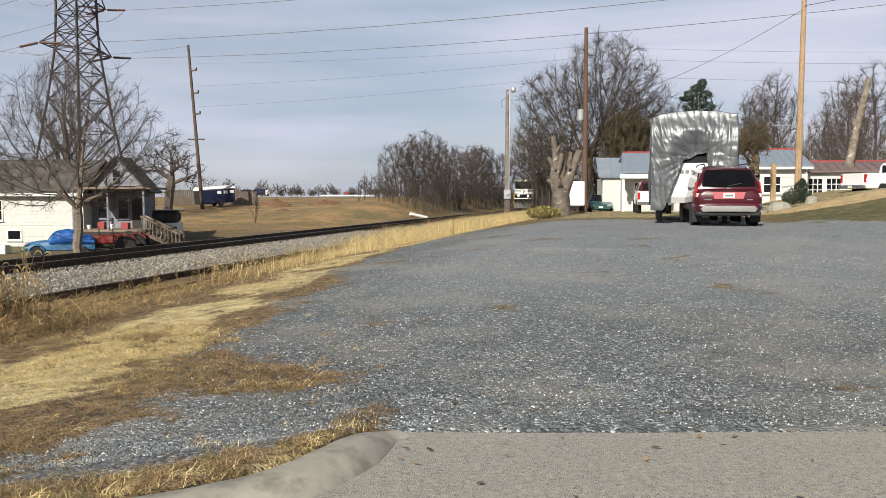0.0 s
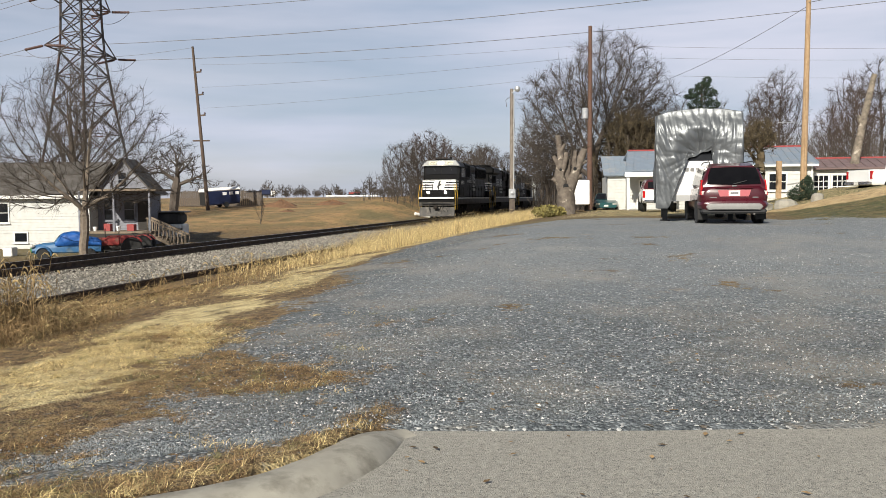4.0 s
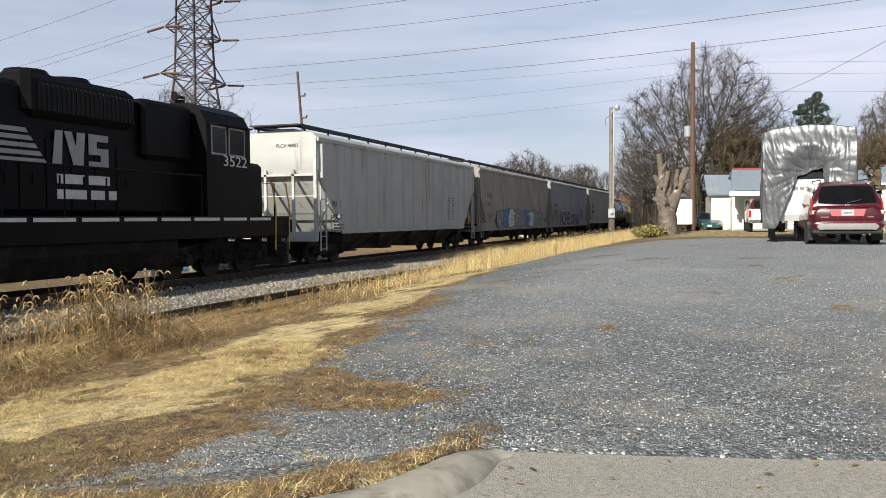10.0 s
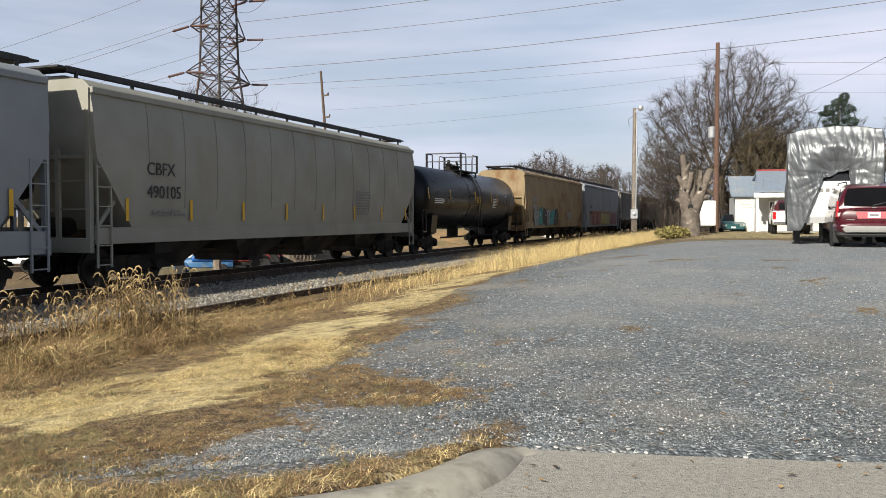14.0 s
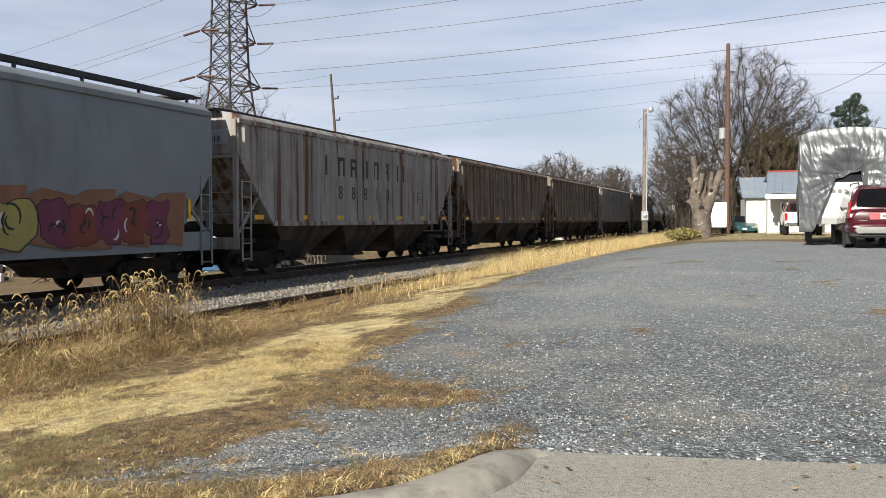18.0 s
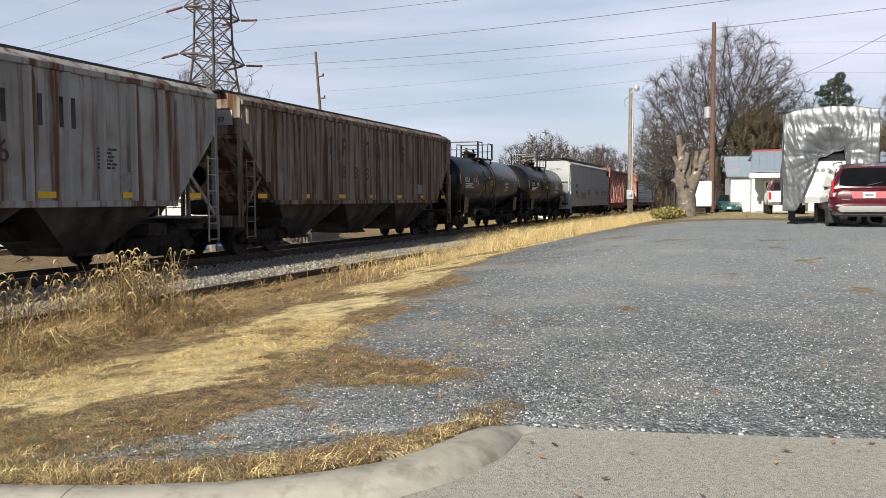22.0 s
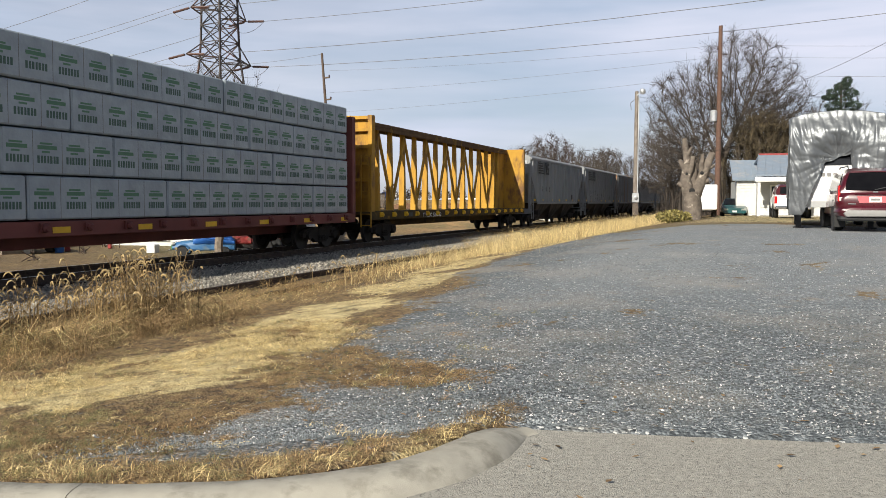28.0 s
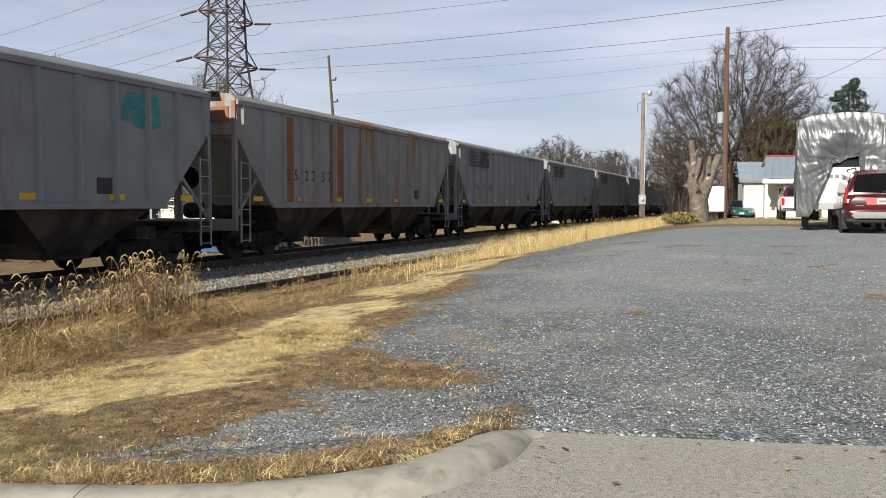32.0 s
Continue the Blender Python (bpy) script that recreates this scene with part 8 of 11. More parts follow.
def sedan():
    v = thing("sedan", pose(11.8, 63.5, 0.5, 0, 0, 262), "dark teal sedan parked facing the lot", "car")
    part("body", hull([(-2.2, 0.75, 0.72, 0.4, 0.8, 0.1), (-1.9, 0.86, 0.84, 0.3, 0.9, 0.1), (1.6, 0.86, 0.84, 0.3, 0.88, 0.1), (2.2, 0.78, 0.72, 0.35, 0.7, 0.12)]), M_TEAL, v)
    part("cabin", hull([(-1.7, 0.82, 0.75, 0.86, 0.95, 0.04), (-1.0, 0.82, 0.62, 0.86, 1.38, 0.08), (0.1, 0.82, 0.62, 0.86, 1.4, 0.08), (0.95, 0.82, 0.76, 0.84, 0.92, 0.04)]), M_TEAL, v)
    part("windscreen", Shape().loft([[(0.93, -0.72, 0.93), (0.93, 0.72, 0.93), (0.2, 0.58, 1.36), (0.2, -0.58, 1.36)], [(0.97, -0.72, 0.95), (0.97, 0.72, 0.95), (0.24, 0.58, 1.38), (0.24, -0.58, 1.38)]]), M_GLASS, v)
    for sy in (1, -1):
        part("headlight", Shape().box(2.08, 2.2, min(sy * 0.45, sy * 0.72), max(sy * 0.45, sy * 0.72), 0.55, 0.68), M_LENS, v)
        part("side_window", Shape().box(-1.0, 0.4, sy * 0.74 - 0.01, sy * 0.74 + 0.012, 0.98, 1.28), M_GLASS, v)
        for x in (-1.35, 1.4):
            road_wheel(v, x, sy * 0.76, 0.32, 0.2)
    part("plate", Shape().box(2.2, 2.215, -0.15, 0.15, 0.42, 0.54), M_MARKWHITE, v)
    return v


sedan()


def vintage_truck():
    v = thing("vintage_truck", pose(-22.0, 48.6, -1.78, 0, 0, 196) @ Matrix.Diagonal((0.86, 0.86, 0.86, 1)), "old blue truck with green nose under a blue tarp", "truck")
    part("body", hull([(-2.1, 0.8, 0.8, 0.5, 1.15, 0.08), (0.2, 0.85, 0.85, 0.45, 1.2, 0.08), (1.6, 0.75, 0.65, 0.45, 1.12, 0.15), (2.2, 0.55, 0.5, 0.5, 0.95, 0.15)]), M_BLUEPAINT, v)
    part("cab", hull([(-0.9, 0.8, 0.7, 1.1, 1.72, 0.1), (-0.3, 0.8, 0.68, 1.1, 1.8, 0.12), (0.4, 0.8, 0.66, 1.1, 1.74, 0.12), (0.8, 0.78, 0.7, 1.1, 1.2, 0.05)]), M_BLUEPAINT, v)
    s = Shape()
    rings = []
    for k in range(30):
        x = -2.15 + 2.85 * k / 29
        h = float(np.interp(x, [-2.15, -1.9, -1.3, -0.9, -0.4, 0.3, 0.5, 0.7], [1.15, 1.42, 1.5, 1.82, 1.9, 1.82, 1.5, 1.22]))
        ring = []
        for j in range(21):
            a = math.pi * j / 20
            yy = 0.93 * math.copysign(abs(math.cos(a)) ** 0.45, math.cos(a))
            zz = 0.95 + (h - 0.95) * math.sin(a) ** 0.5
            n_ = 0.07 * noise.noise((x * 2.2, j * 0.5, 1.0)) + 0.035 * noise.noise((x * 6, j * 1.1, 4.0))
            ring.append((x, yy * (1 + n_), zz + n_ * 0.7))
        rings.append(ring)
    s.loft(rings, close=False, caps=False)
    s.smooth = True
    ob = part("tarp", s, M_BLUETARP, v, "bright blue tarp roped over the cab")
    mod = ob.modifiers.new("thickness", "SOLIDIFY")
    mod.thickness = 0.01
    part("windscreen", Shape().loft([[(0.78, -0.62, 1.2), (0.78, 0.62, 1.2), (0.45, 0.56, 1.66), (0.45, -0.56, 1.66)], [(0.82, -0.62, 1.2), (0.82, 0.62, 1.2), (0.49, 0.56, 1.66), (0.49, -0.56, 1.66)]]), M_GLASS, v)
    part("grille", Shape().box(2.15, 2.3, -0.5, 0.5, 0.5, 1.0, c=0.05), M_GREENPAINT, v, "green front grille")
    for sy in (1, -1):
        arch = Shape().loft([[(1.45 + math.cos(a) * rr, sy * 0.78 + w_, 0.42 + math.sin(a) * rr) for rr, w_ in ((0.44, -0.17), (0.52, -0.13), (0.54, 0.0), (0.52, 0.13), (0.44, 0.17))] for a in np.linspace(0.1, math.pi + 0.25, 13)])
        part("fender", arch, M_BLUEPAINT, v)
        part("headlight", Shape().lathe([(0.02, 0.12), (0.12, 0.1), (0.14, 0.0), (0.05, -0.15)], (2.15, sy * 0.6, 0.95), axis="x", n=12), M_LENS, v)
        for x in (-1.4, 1.45):
            road_wheel(v, x, sy * 0.8, 0.38, 0.2, M_WHITE)
    part("bumper", Shape().box(2.35, 2.45, -0.8, 0.8, 0.42, 0.55), M_CHROME, v)
    return v


vintage_truck()


def arch_over(x, y, z, r, w, a0=0.1, a1=math.pi + 0.25):
    """A mudguard: a curved strip over a wheel."""
    return Shape().loft([[(x + math.cos(a) * rr, y + w_, z + math.sin(a) * rr) for rr, w_ in ((r, -w), (r + 0.05, -w * 0.9), (r + 0.05, w * 0.9), (r, w))] for a in np.linspace(a0, a1, 13)])


def tractor(x, y, z, rz, label):
    v = thing("tractor", pose(x, y, z, 0, 0, rz), label, "tractor")
    part("bonnet", Shape().box(0.1, 1.6, -0.28, 0.28, 0.75, 1.22, c=0.06), M_TRACTORRED, v)
    part("chassis", Shape().box(-0.9, 1.5, -0.18, 0.18, 0.5, 0.8, c=0.03), M_DARKSTEEL, v)
    part("grille", Shape().box(1.6, 1.64, -0.24, 0.24, 0.78, 1.18), M_DARKSTEEL, v)
    part("seat", Shape().box(-0.75, -0.35, -0.22, 0.22, 0.98, 1.05, c=0.03).box(-0.8, -0.72, -0.22, 0.22, 1.0, 1.3, c=0.03), M_BLACKPLASTIC, v)
    part("steering_wheel", Shape().lathe([(0.17, -0.012), (0.2, -0.012), (0.2, 0.012), (0.17, 0.012), (0.17, -0.012)], (0.0, 0, 1.35), axis="z", n=16).tube([(0.2, 0, 1.1), (0, 0, 1.35)], 0.02, 6), M_BLACKPLASTIC, v)
    part("exhaust", Shape().tube([(0.9, 0.15, 1.2), (0.9, 0.15, 1.75)], 0.03, 8), M_DARKSTEEL, v)
    for sy in (1, -1):
        part("fender", arch_over(-0.55, sy * 0.62, 0.6, 0.64, 0.15, 0.5, 2.6), M_TRACTORRED, v)
        road_wheel(v, -0.55, sy * 0.66, 0.6, 0.28, M_SILVER)
        road_wheel(v, 1.35, sy * 0.55, 0.34, 0.16, M_WHITE)
    return v


tractor(-19.3, 49.6, -1.78, 200, "small faded red farm tractor beside the old house")
tractor(-19.5, 52.2, -1.78, 190, "small faded red farm tractor beside the old house")
tractor(-24.5, 222.0, 2.15, 160, "distant red tractor on the field's rise")


M_COVER = mat("black_canvas", (0.03, 0.03, 0.032), (0.06, 0.06, 0.06), scale=2.5, rough=0.8, bump=0.8, grain=4)


def pop_up_camper():
    v = thing("camper_trailer", pose(-21.3, 62.0, -1.5, 0, 0, 4), "low white camper trailer with black cover beside the porch", "trailer")
    part("body", Shape().box(-1.9, 1.9, -1.0, 1.0, 0.45, 1.35, c=0.08), M_WHITE, v)
    part("cover", Shape().box(-1.8, 1.8, -1.0, 1.0, 1.35, 2.2, c=0.2), M_COVER, v, "black soft cover")
    part("lid", Shape().box(-2.0, 2.05, -1.05, 1.05, 2.2, 2.3, c=0.03), M_SILVER, v)
    part("stripe", Shape().box(-1.9, 1.9, -1.012, -1.0, 0.9, 1.05), M_DARKIN, v)
    for sy in (1, -1):
        road_wheel(v, -0.2, sy * 0.95, 0.33)
    return v


pop_up_camper()


def old_bus():
    v = thing("horse_trailer", pose(-26.9, 100.0, 0.72, 0, -4, 38), "derelict navy and white trailer at the field's edge", "trailer")
    part("body", Shape().box(-2.2, 2.0, -1.1, 1.1, 0.35, 2.0, c=0.12), M_NAVY, v)
    part("roof", hull([(-2.25, 1.12, 0.8, 1.95, 2.35, 0.1), (2.05, 1.12, 0.8, 1.95, 2.35, 0.1)]), M_WHITE, v, "rounded white roof")
    for x in (-0.2, 0.6, 1.35):
        part("window", Shape().box(x, x + 0.5, -1.115, -1.1, 1.45, 1.8), M_WHITE, v)
    part("open_end", Shape().box(-2.24, -2.19, -0.9, 0.9, 0.4, 1.9), M_HOLE, v)
    for sy in (1, -1):
        road_wheel(v, 0.2, sy * 1.0, 0.34)
    return v


old_bus()
v = thing("flatbed_truck", pose(-62.0, 290.0, 2.38, 0, 0, 15), "distant truck with a dark load on the ridge", "truck")
part("cab", Shape().box(1.0, 2.4, -1, 1, 0.5, 2.2, c=0.1), M_WHITE, v)
part("load", Shape().box(-2.8, 0.9, -1.1, 1.1, 0.9, 2.6, c=0.15), M_NAVY, v)
part("bed", Shape().box(-2.9, 1.0, -1.15, 1.15, 0.6, 0.9), M_DARKSTEEL, v)
for sy in (1, -1):
    for x in (-2.0, 1.7):
        road_wheel(v, x, sy * 0.9, 0.45)


# ---- yard clutter seen under and between the cars
def clutter():
    r = random.Random(12)
    specs = []
    for k in range(46):
        x = r.uniform(-48, -26.5)
        y = r.uniform(43, 56)
        specs.append((x, y))
    for k, (x, y) in enumerate(specs):
        z = ground_z(x, y)
        kind = k % 6
        m = pose(x, y, z, 0, 0, r.uniform(0, 360))
        if kind == 0:
            w, d, h = r.uniform(0.5, 1.1), r.uniform(0.4, 0.7), r.uniform(0.4, 0.9)
            thing("storage_box", m, "dented white metal box in the yard", "box", "yard clutter", shape=Shape().box(-w / 2, w / 2, -d / 2, d / 2, 0, h, c=0.04).box(-w / 2 - 0.02, w / 2 + 0.02, -d / 2 - 0.02, d / 2 + 0.02, h * 0.8, h * 0.86), material=M_WHITE)
        elif kind == 1:
            thing("tyre", m, "worn black tyre lying in the yard", "tyre", "yard clutter", shape=Shape().lathe([(0.2, 0), (0.32, 0.0), (0.36, 0.08), (0.32, 0.2), (0.2, 0.2), (0.24, 0.1), (0.2, 0)], axis="z", n=18), material=M_BLACKRUBBER)
        elif kind == 2:
            thing("fuel_can", m, "red plastic fuel can in the yard", "can", "yard clutter", shape=Shape().box(-0.18, 0.18, -0.12, 0.12, 0, 0.42, c=0.04).tube([(0.1, 0, 0.42), (0.2, 0, 0.55)], 0.03, 6).tube([(-0.12, 0, 0.42), (-0.05, 0, 0.5), (0.05, 0, 0.42)], 0.02, 6), material=M_TRACTORRED)
        elif kind == 3:
            thing("timber_stack", m, "small stack of grey timber", "timber", "yard clutter", shape=sum_shape([Shape().box(-1.1 + r.uniform(-0.1, 0.1), 1.1, -0.4 + 0.2 * i, -0.24 + 0.2 * i, 0.12 * j, 0.12 * j + 0.1) for i in range(4) for j in range(3)]), material=M_DECK)
        elif kind == 4:
            thing("barrel", m, "blue plastic barrel in the yard", "barrel", "yard clutter", shape=Shape().lathe([(0.02, 0), (0.27, 0), (0.3, 0.25), (0.3, 0.6), (0.27, 0.85), (0.02, 0.86)], axis="z", n=16), material=M_BLUETARP)
        else:
            thing("scrap_frame", m, "tangle of rusty pipe in the yard", "scrap", "yard clutter", shape=sum_shape([Shape().tube([(r.uniform(-0.7, 0.7), r.uniform(-0.4, 0.4), r.uniform(0.0, 0.1)), (r.uniform(-0.7, 0.7), r.uniform(-0.4, 0.4), r.uniform(0.2, 0.8))], 0.03, 6) for _ in range(6)]), material=M_RAIL)


def sum_shape(shapes):
    s = Shape()
    for o in shapes:
        s.add(o.v, o.f)
    return s


clutter()
pickup("parked_car", -33.0, 50.0, 170, "old white pickup among yard clutter", M_WHITECAR, z=-1.8)
thing("drain_pipe", pose(-2.5, 85.5, ground_z(-2.5, 85.5) + 0.1, 0, 12, 30), "length of white plastic pipe on the bank", "pipe", shape=Shape().tube([(-1.0, 0, 0.1), (1.0, 0, 0.1)], 0.16, 14), material=M_WHITE)
thing("timber_beam", pose(-24.0, 218.0, 2.25, 0, 0, 4), "long pale timber beam on the field's rise", "timber", shape=Shape().box(-7.5, 6.0, -0.2, 0.2, 0, 0.35, c=0.03), material=M_WHITE)
for k, (x, y, w) in enumerate(((14.9, 37.3, 0.55), (16.0, 36.6, 0.4), (22.4, 36.0, 0.7), (21.2, 35.4, 0.5), (20.3, 37.2, 0.45), (14.2, 38.0, 0.5))):
    r_ = random.Random(k)
    s = Shape().loft([[(w * math.cos(a) * r_.uniform(0.8, 1.1) * f, w * 0.6 * math.sin(a) * r_.uniform(0.8, 1.1) * f, z) for a in np.linspace(0, 5.5, 8)] for f, z in ((0.9, -0.1), (1, 0.12), (0.9, 0.3), (0.5, 0.38))])
    thing("landscape_block", pose(x, y, ground_z(x, y), 0, 0, k * 40), "rough grey stone block on the sandy mound", "stone", "stone blocks", shape=s, material=M_CONC)


def soil_heap(x, y, w, h, seed, label):
    """A low heap of earth with an uneven skin."""
    s = Shape()
    rings = []
    for j in range(6):
        f = j / 5
        rings.append([(w * math.cos(a) * (1 - f ** 1.4) * (1 + 0.35 * noise.noise((math.cos(a) * 2, math.sin(a) * 2, seed))), 0.7 * w * math.sin(a) * (1 - f ** 1.4) + 0.02 * j, h * f * (1 + 0.4 * noise.noise((a * 2, f * 3, seed))) - 0.1) for a in np.linspace(0, 2 * math.pi, 19)[:-1]])
    s.loft(rings)
    thing("soil_heap", Matrix.Translation((x, y, ground_z(x, y))), label, "heap", "soil heaps", shape=s, material=M_SOIL)


M_SOIL = mat("red_soil", (0.20, 0.105, 0.055), (0.11, 0.065, 0.038), scale=3, rough=0.95, bump=1.0, grain=6)
for k, (x, y, w, h) in enumerate(((-20.6, 104.0, 2.6, 0.85), (-14.9, 108.0, 2.2, 0.7), (-19.0, 99.0, 1.5, 0.35), (-17.5, 92.0, 1.2, 0.3))):
    soil_heap(x, y, w, h, k + 1.5, "low heap of reddish soil and brush in the field")


# ---------------------------------------------------------------- trees
def grow(seed, height_, trunk_r, levels, spread=0.8, first=0.2, up=0.2, twig=0.012, kids=(8, 6, 5, 5), shrink=(0.6, 0.55, 0.5, 0.5), fork=0, wander=0.12):
    """A bare tree: returns the wood (trunk and limbs) and the twigs, as two shapes."""
    r = random.Random(seed)
    wood, fine = Shape(), Shape()

    def limb(p, d, length, rad, level):
        last = level >= levels
        n = 2 if last else (5, 5, 4, 3, 3)[min(level, 4)]
        pts, dirs = [p], [d]
        for k in range(n):
            j = wander + 0.05 * level
            d = (d + Vector((r.uniform(-j, j), r.uniform(-j, j), r.uniform(-j, j) + (up * 0.45 if level else 0)))).normalized()
            p = p + d * (length / n)
            pts.append(p)
            dirs.append(d)
        end = rad * (0.25 if last else 0.45 if level == 0 else 0.22)
        radii = [rad + (end - rad) * k / n for k in range(n + 1)]
        if level == 0 and not fork:
            radii[0] *= 1.4
        (wood if level < 2 else fine).tube(pts, radii, (10, 7, 4, 3, 3, 3)[min(level, 5)], caps=level == 0)
        if last:
            return
        m = kids[min(level, len(kids) - 1)]
        lo = first if level == 0 else 0.22
        for k in range(m):
            f = min(0.985, lo + (1 - lo) * (k + r.uniform(0.25, 0.95)) / m)
            i = min(n - 1, int(f * n))
            q = pts[i].lerp(pts[i + 1], f * n - i)
            a = k * 2.4 + r.uniform(-0.5, 0.5)
            side = Matrix.Rotation(a, 3, dirs[i]) @ dirs[i].orthogonal().normalized()
            nd = (dirs[i] + side * spread * r.uniform(0.65, 1.15) * (1.15 - 0.5 * f if level == 0 else 1) + Vector((0, 0, up * 0.4))).normalized()
            s = shrink[min(level, len(shrink) - 1)]
            here = radii[i] + (radii[i + 1] - radii[i]) * (f * n - i)
            limb(q, nd, length * s * r.uniform(0.8, 1.15) * (1.2 - 0.5 * f), max(twig, here * 0.55) if level < levels - 1 else twig, level + 1)
    if fork:
        for k in range(fork):
            a = 2 * math.pi * k / fork + 0.4
            limb(Vector((0, 0, height_ * 0.1 + 0.25 * k)), Vector((math.cos(a) * 0.42, math.sin(a) * 0.42, 1)).normalized(), height_ * 0.62, trunk_r * 0.62, 0)
        wood.tube([(0, 0, -0.3), (0, 0, height_ * 0.05), (0.0, 0, height_ * 0.16)], [trunk_r * 1.5, trunk_r * 1.05, trunk_r * 0.85], 10)
    else:
        limb(Vector((0, 0, -0.2)), Vector((r.uniform(-0.05, 0.05), r.uniform(-0.05, 0.05), 1)).normalized(), height_ * 0.75, trunk_r, 0)
    wood.smooth = True
    return wood, fine


def colony_tree(seed, lobes, trunk_r, clear, points=900, step=0.4, kill=0.55, twig=0.012, sprays=3, reach=0.6):
    """A bare tree whose limbs grow towards points strewn through its crown; lobes give (x, y, z, radius, half height)."""
    rs = np.random.RandomState(seed)
    size = np.array([l[3] ** 2 * l[4] for l in lobes])
    pick = rs.choice(len(lobes), points, p=size / size.sum())
    u = rs.normal(size=(points, 3))
    u /= np.linalg.norm(u, axis=1)[:, None]
    u *= (rs.random_sample(points) ** 0.42)[:, None]
    lob = np.array(lobes)[pick]
    att = lob[:, :3] + u * np.stack([lob[:, 3], lob[:, 3], lob[:, 4]], 1)
    nodes, parent, kids = [np.array((0.0, 0.0, -0.3))], [-1], [0]
    while nodes[-1][2] < clear:
        nodes.append(nodes[-1] + np.array((rs.uniform(-0.06, 0.06), rs.uniform(-0.06, 0.06), step)))
        parent.append(len(nodes) - 2)
        kids.append(1)
    near = np.full(points, 1e9)
    who = np.zeros(points, dtype=int)
    alive = np.ones(points, dtype=bool)
    fresh = list(range(len(nodes)))
    for _ in range(110):
        P = np.array([nodes[i] for i in fresh])
        d = np.linalg.norm(att[:, None, :] - P[None], axis=2)
        k = d.argmin(1)
        dm = d[np.arange(points), k]
        better = dm < near
        near[better], who[better] = dm[better], np.array(fresh)[k[better]]
        alive &= near > kill
        fresh = []
        if not alive.any():
            break
        ids = np.nonzero(alive)[0]
        for n in np.unique(who[ids]):
            if kids[n] > 3:
                continue
            mine = ids[who[ids] == n]
            v = att[mine] - nodes[n]
            v = (v / np.linalg.norm(v, axis=1)[:, None]).mean(0) + rs.normal(0, 0.075, 3) + np.array((0, 0, 0.06))
            if parent[n] >= 0:
                back = nodes[n] - nodes[parent[n]]
                v = v + 0.8 * back / np.linalg.norm(back)
            v /= np.linalg.norm(v)
            nodes.append(nodes[n] + v * step)
            parent.append(int(n))
            kids.append(0)
            kids[n] += 1
            fresh.append(len(nodes) - 1)
        if not fresh:
            break
    n = len(nodes)
    load = np.zeros(n)
    for i in range(n - 1, 0, -1):
        load[i] = max(load[i], 1.0)
        load[parent[i]] += load[i]
    power = math.log(trunk_r / twig) / math.log(max(2.0, load[0]))
    rad = twig * np.maximum(load, 1.0) ** power
    rad[0] *= 1.5
    wood, fine = Shape(), Shape()
    r = random.Random(seed)
    for i in range(1, n):
        a, b = Vector(nodes[parent[i]]), Vector(nodes[i])
        ra, rb = min(rad[parent[i]], rad[i] * 1.25 if parent[i] else 9), rad[i]
        if rb > 0.045:
            wood.tube([a, b + (b - a) * 0.06], [ra, rb], 7 if rb > 0.1 else 5, caps=False)
        else:
            fine.tube([a, b], [ra, rb], 3, caps=False)
        if load[i] < 7:
            d = (b - a).normalized()
            for _ in range(sprays + (2 if load[i] < 2 else 0)):
                e = (d * 0.9 + Vector((r.uniform(-1, 1), r.uniform(-1, 1), r.uniform(-0.6, 1.0)))).normalized()
                q = a.lerp(b, r.random())
                l = reach * r.uniform(0.5, 1.2)
                mid = q + e * l * 0.5 + Vector((r.uniform(-0.06, 0.06), r.uniform(-0.06, 0.06), r.uniform(-0.03, 0.08))) * l
                fine.tube([q, mid, q + e * l + Vector((0, 0, r.uniform(-0.05, 0.15) * l))], [twig * 0.75, twig * 0.55, twig * 0.3], 3, caps=False)
    wood.smooth = True
    return wood, fine


_trees = {}


def tree(name, x, y, label, kind, scale=1.0, rz=0.0, z=None, group="", bark=None, twigs=None, **kw):
    """A tree of a kind that is grown once; later ones share its meshes, turned and scaled."""
    key = kind + (bark or M_BARK).name + (twigs or M_TWIG).name
    if key not in _trees:
        wood, fine = colony_tree(**kw) if "lobes" in kw else grow(**kw)
        _trees[key] = (wood.mesh("trunk", bark or M_BARK), fine.mesh("crown", twigs or M_TWIG))
    t = thing(name, Matrix.Translation((x, y, (ground_z(x, y) if z is None else z))) @ Matrix.Rotation(radians(rz), 4, "Z") @ Matrix.Diagonal((scale, scale, scale, 1)), label, "tree", group)
    part("trunk", _trees[key][0], None, t)
    part("crown", _trees[key][1], None, t)
    return t


# spreading yard tree before the farmhouse, forked low
tree("bare_tree", -20.1, 46.3, "bare spreading yard tree forked low, before the farmhouse", "yard", rz=20, bark=M_BARKYARD, seed=11, lobes=[(0, 0, 6.8, 4.4, 4.4), (-2.6, 0, 5.4, 3.4, 3.0), (2.7, 0.5, 5.8, 3.3, 3.2)], trunk_r=0.24, clear=0.9, points=2700, step=0.32, kill=0.44, twig=0.0095, sprays=3, reach=0.65)
tree("bare_tree", -41.5, 49.5, "bare spreading yard tree beyond the line", "yard", rz=140, scale=0.95, bark=M_BARKYARD)
tree("bare_tree", -33.5, 74.0, "bare spreading tree behind the farmhouse", "yard2", scale=1.1, rz=70, seed=17, height_=12.0, trunk_r=0.3, levels=4, spread=0.75, first=0.15, up=0.2, kids=(11, 7, 6, 5), shrink=(0.55, 0.52, 0.5, 0.5), twig=0.013)
tree("bare_tree", -46.0, 70.0, "bare spreading tree behind the farmhouse", "yard2", scale=1.15, rz=200)
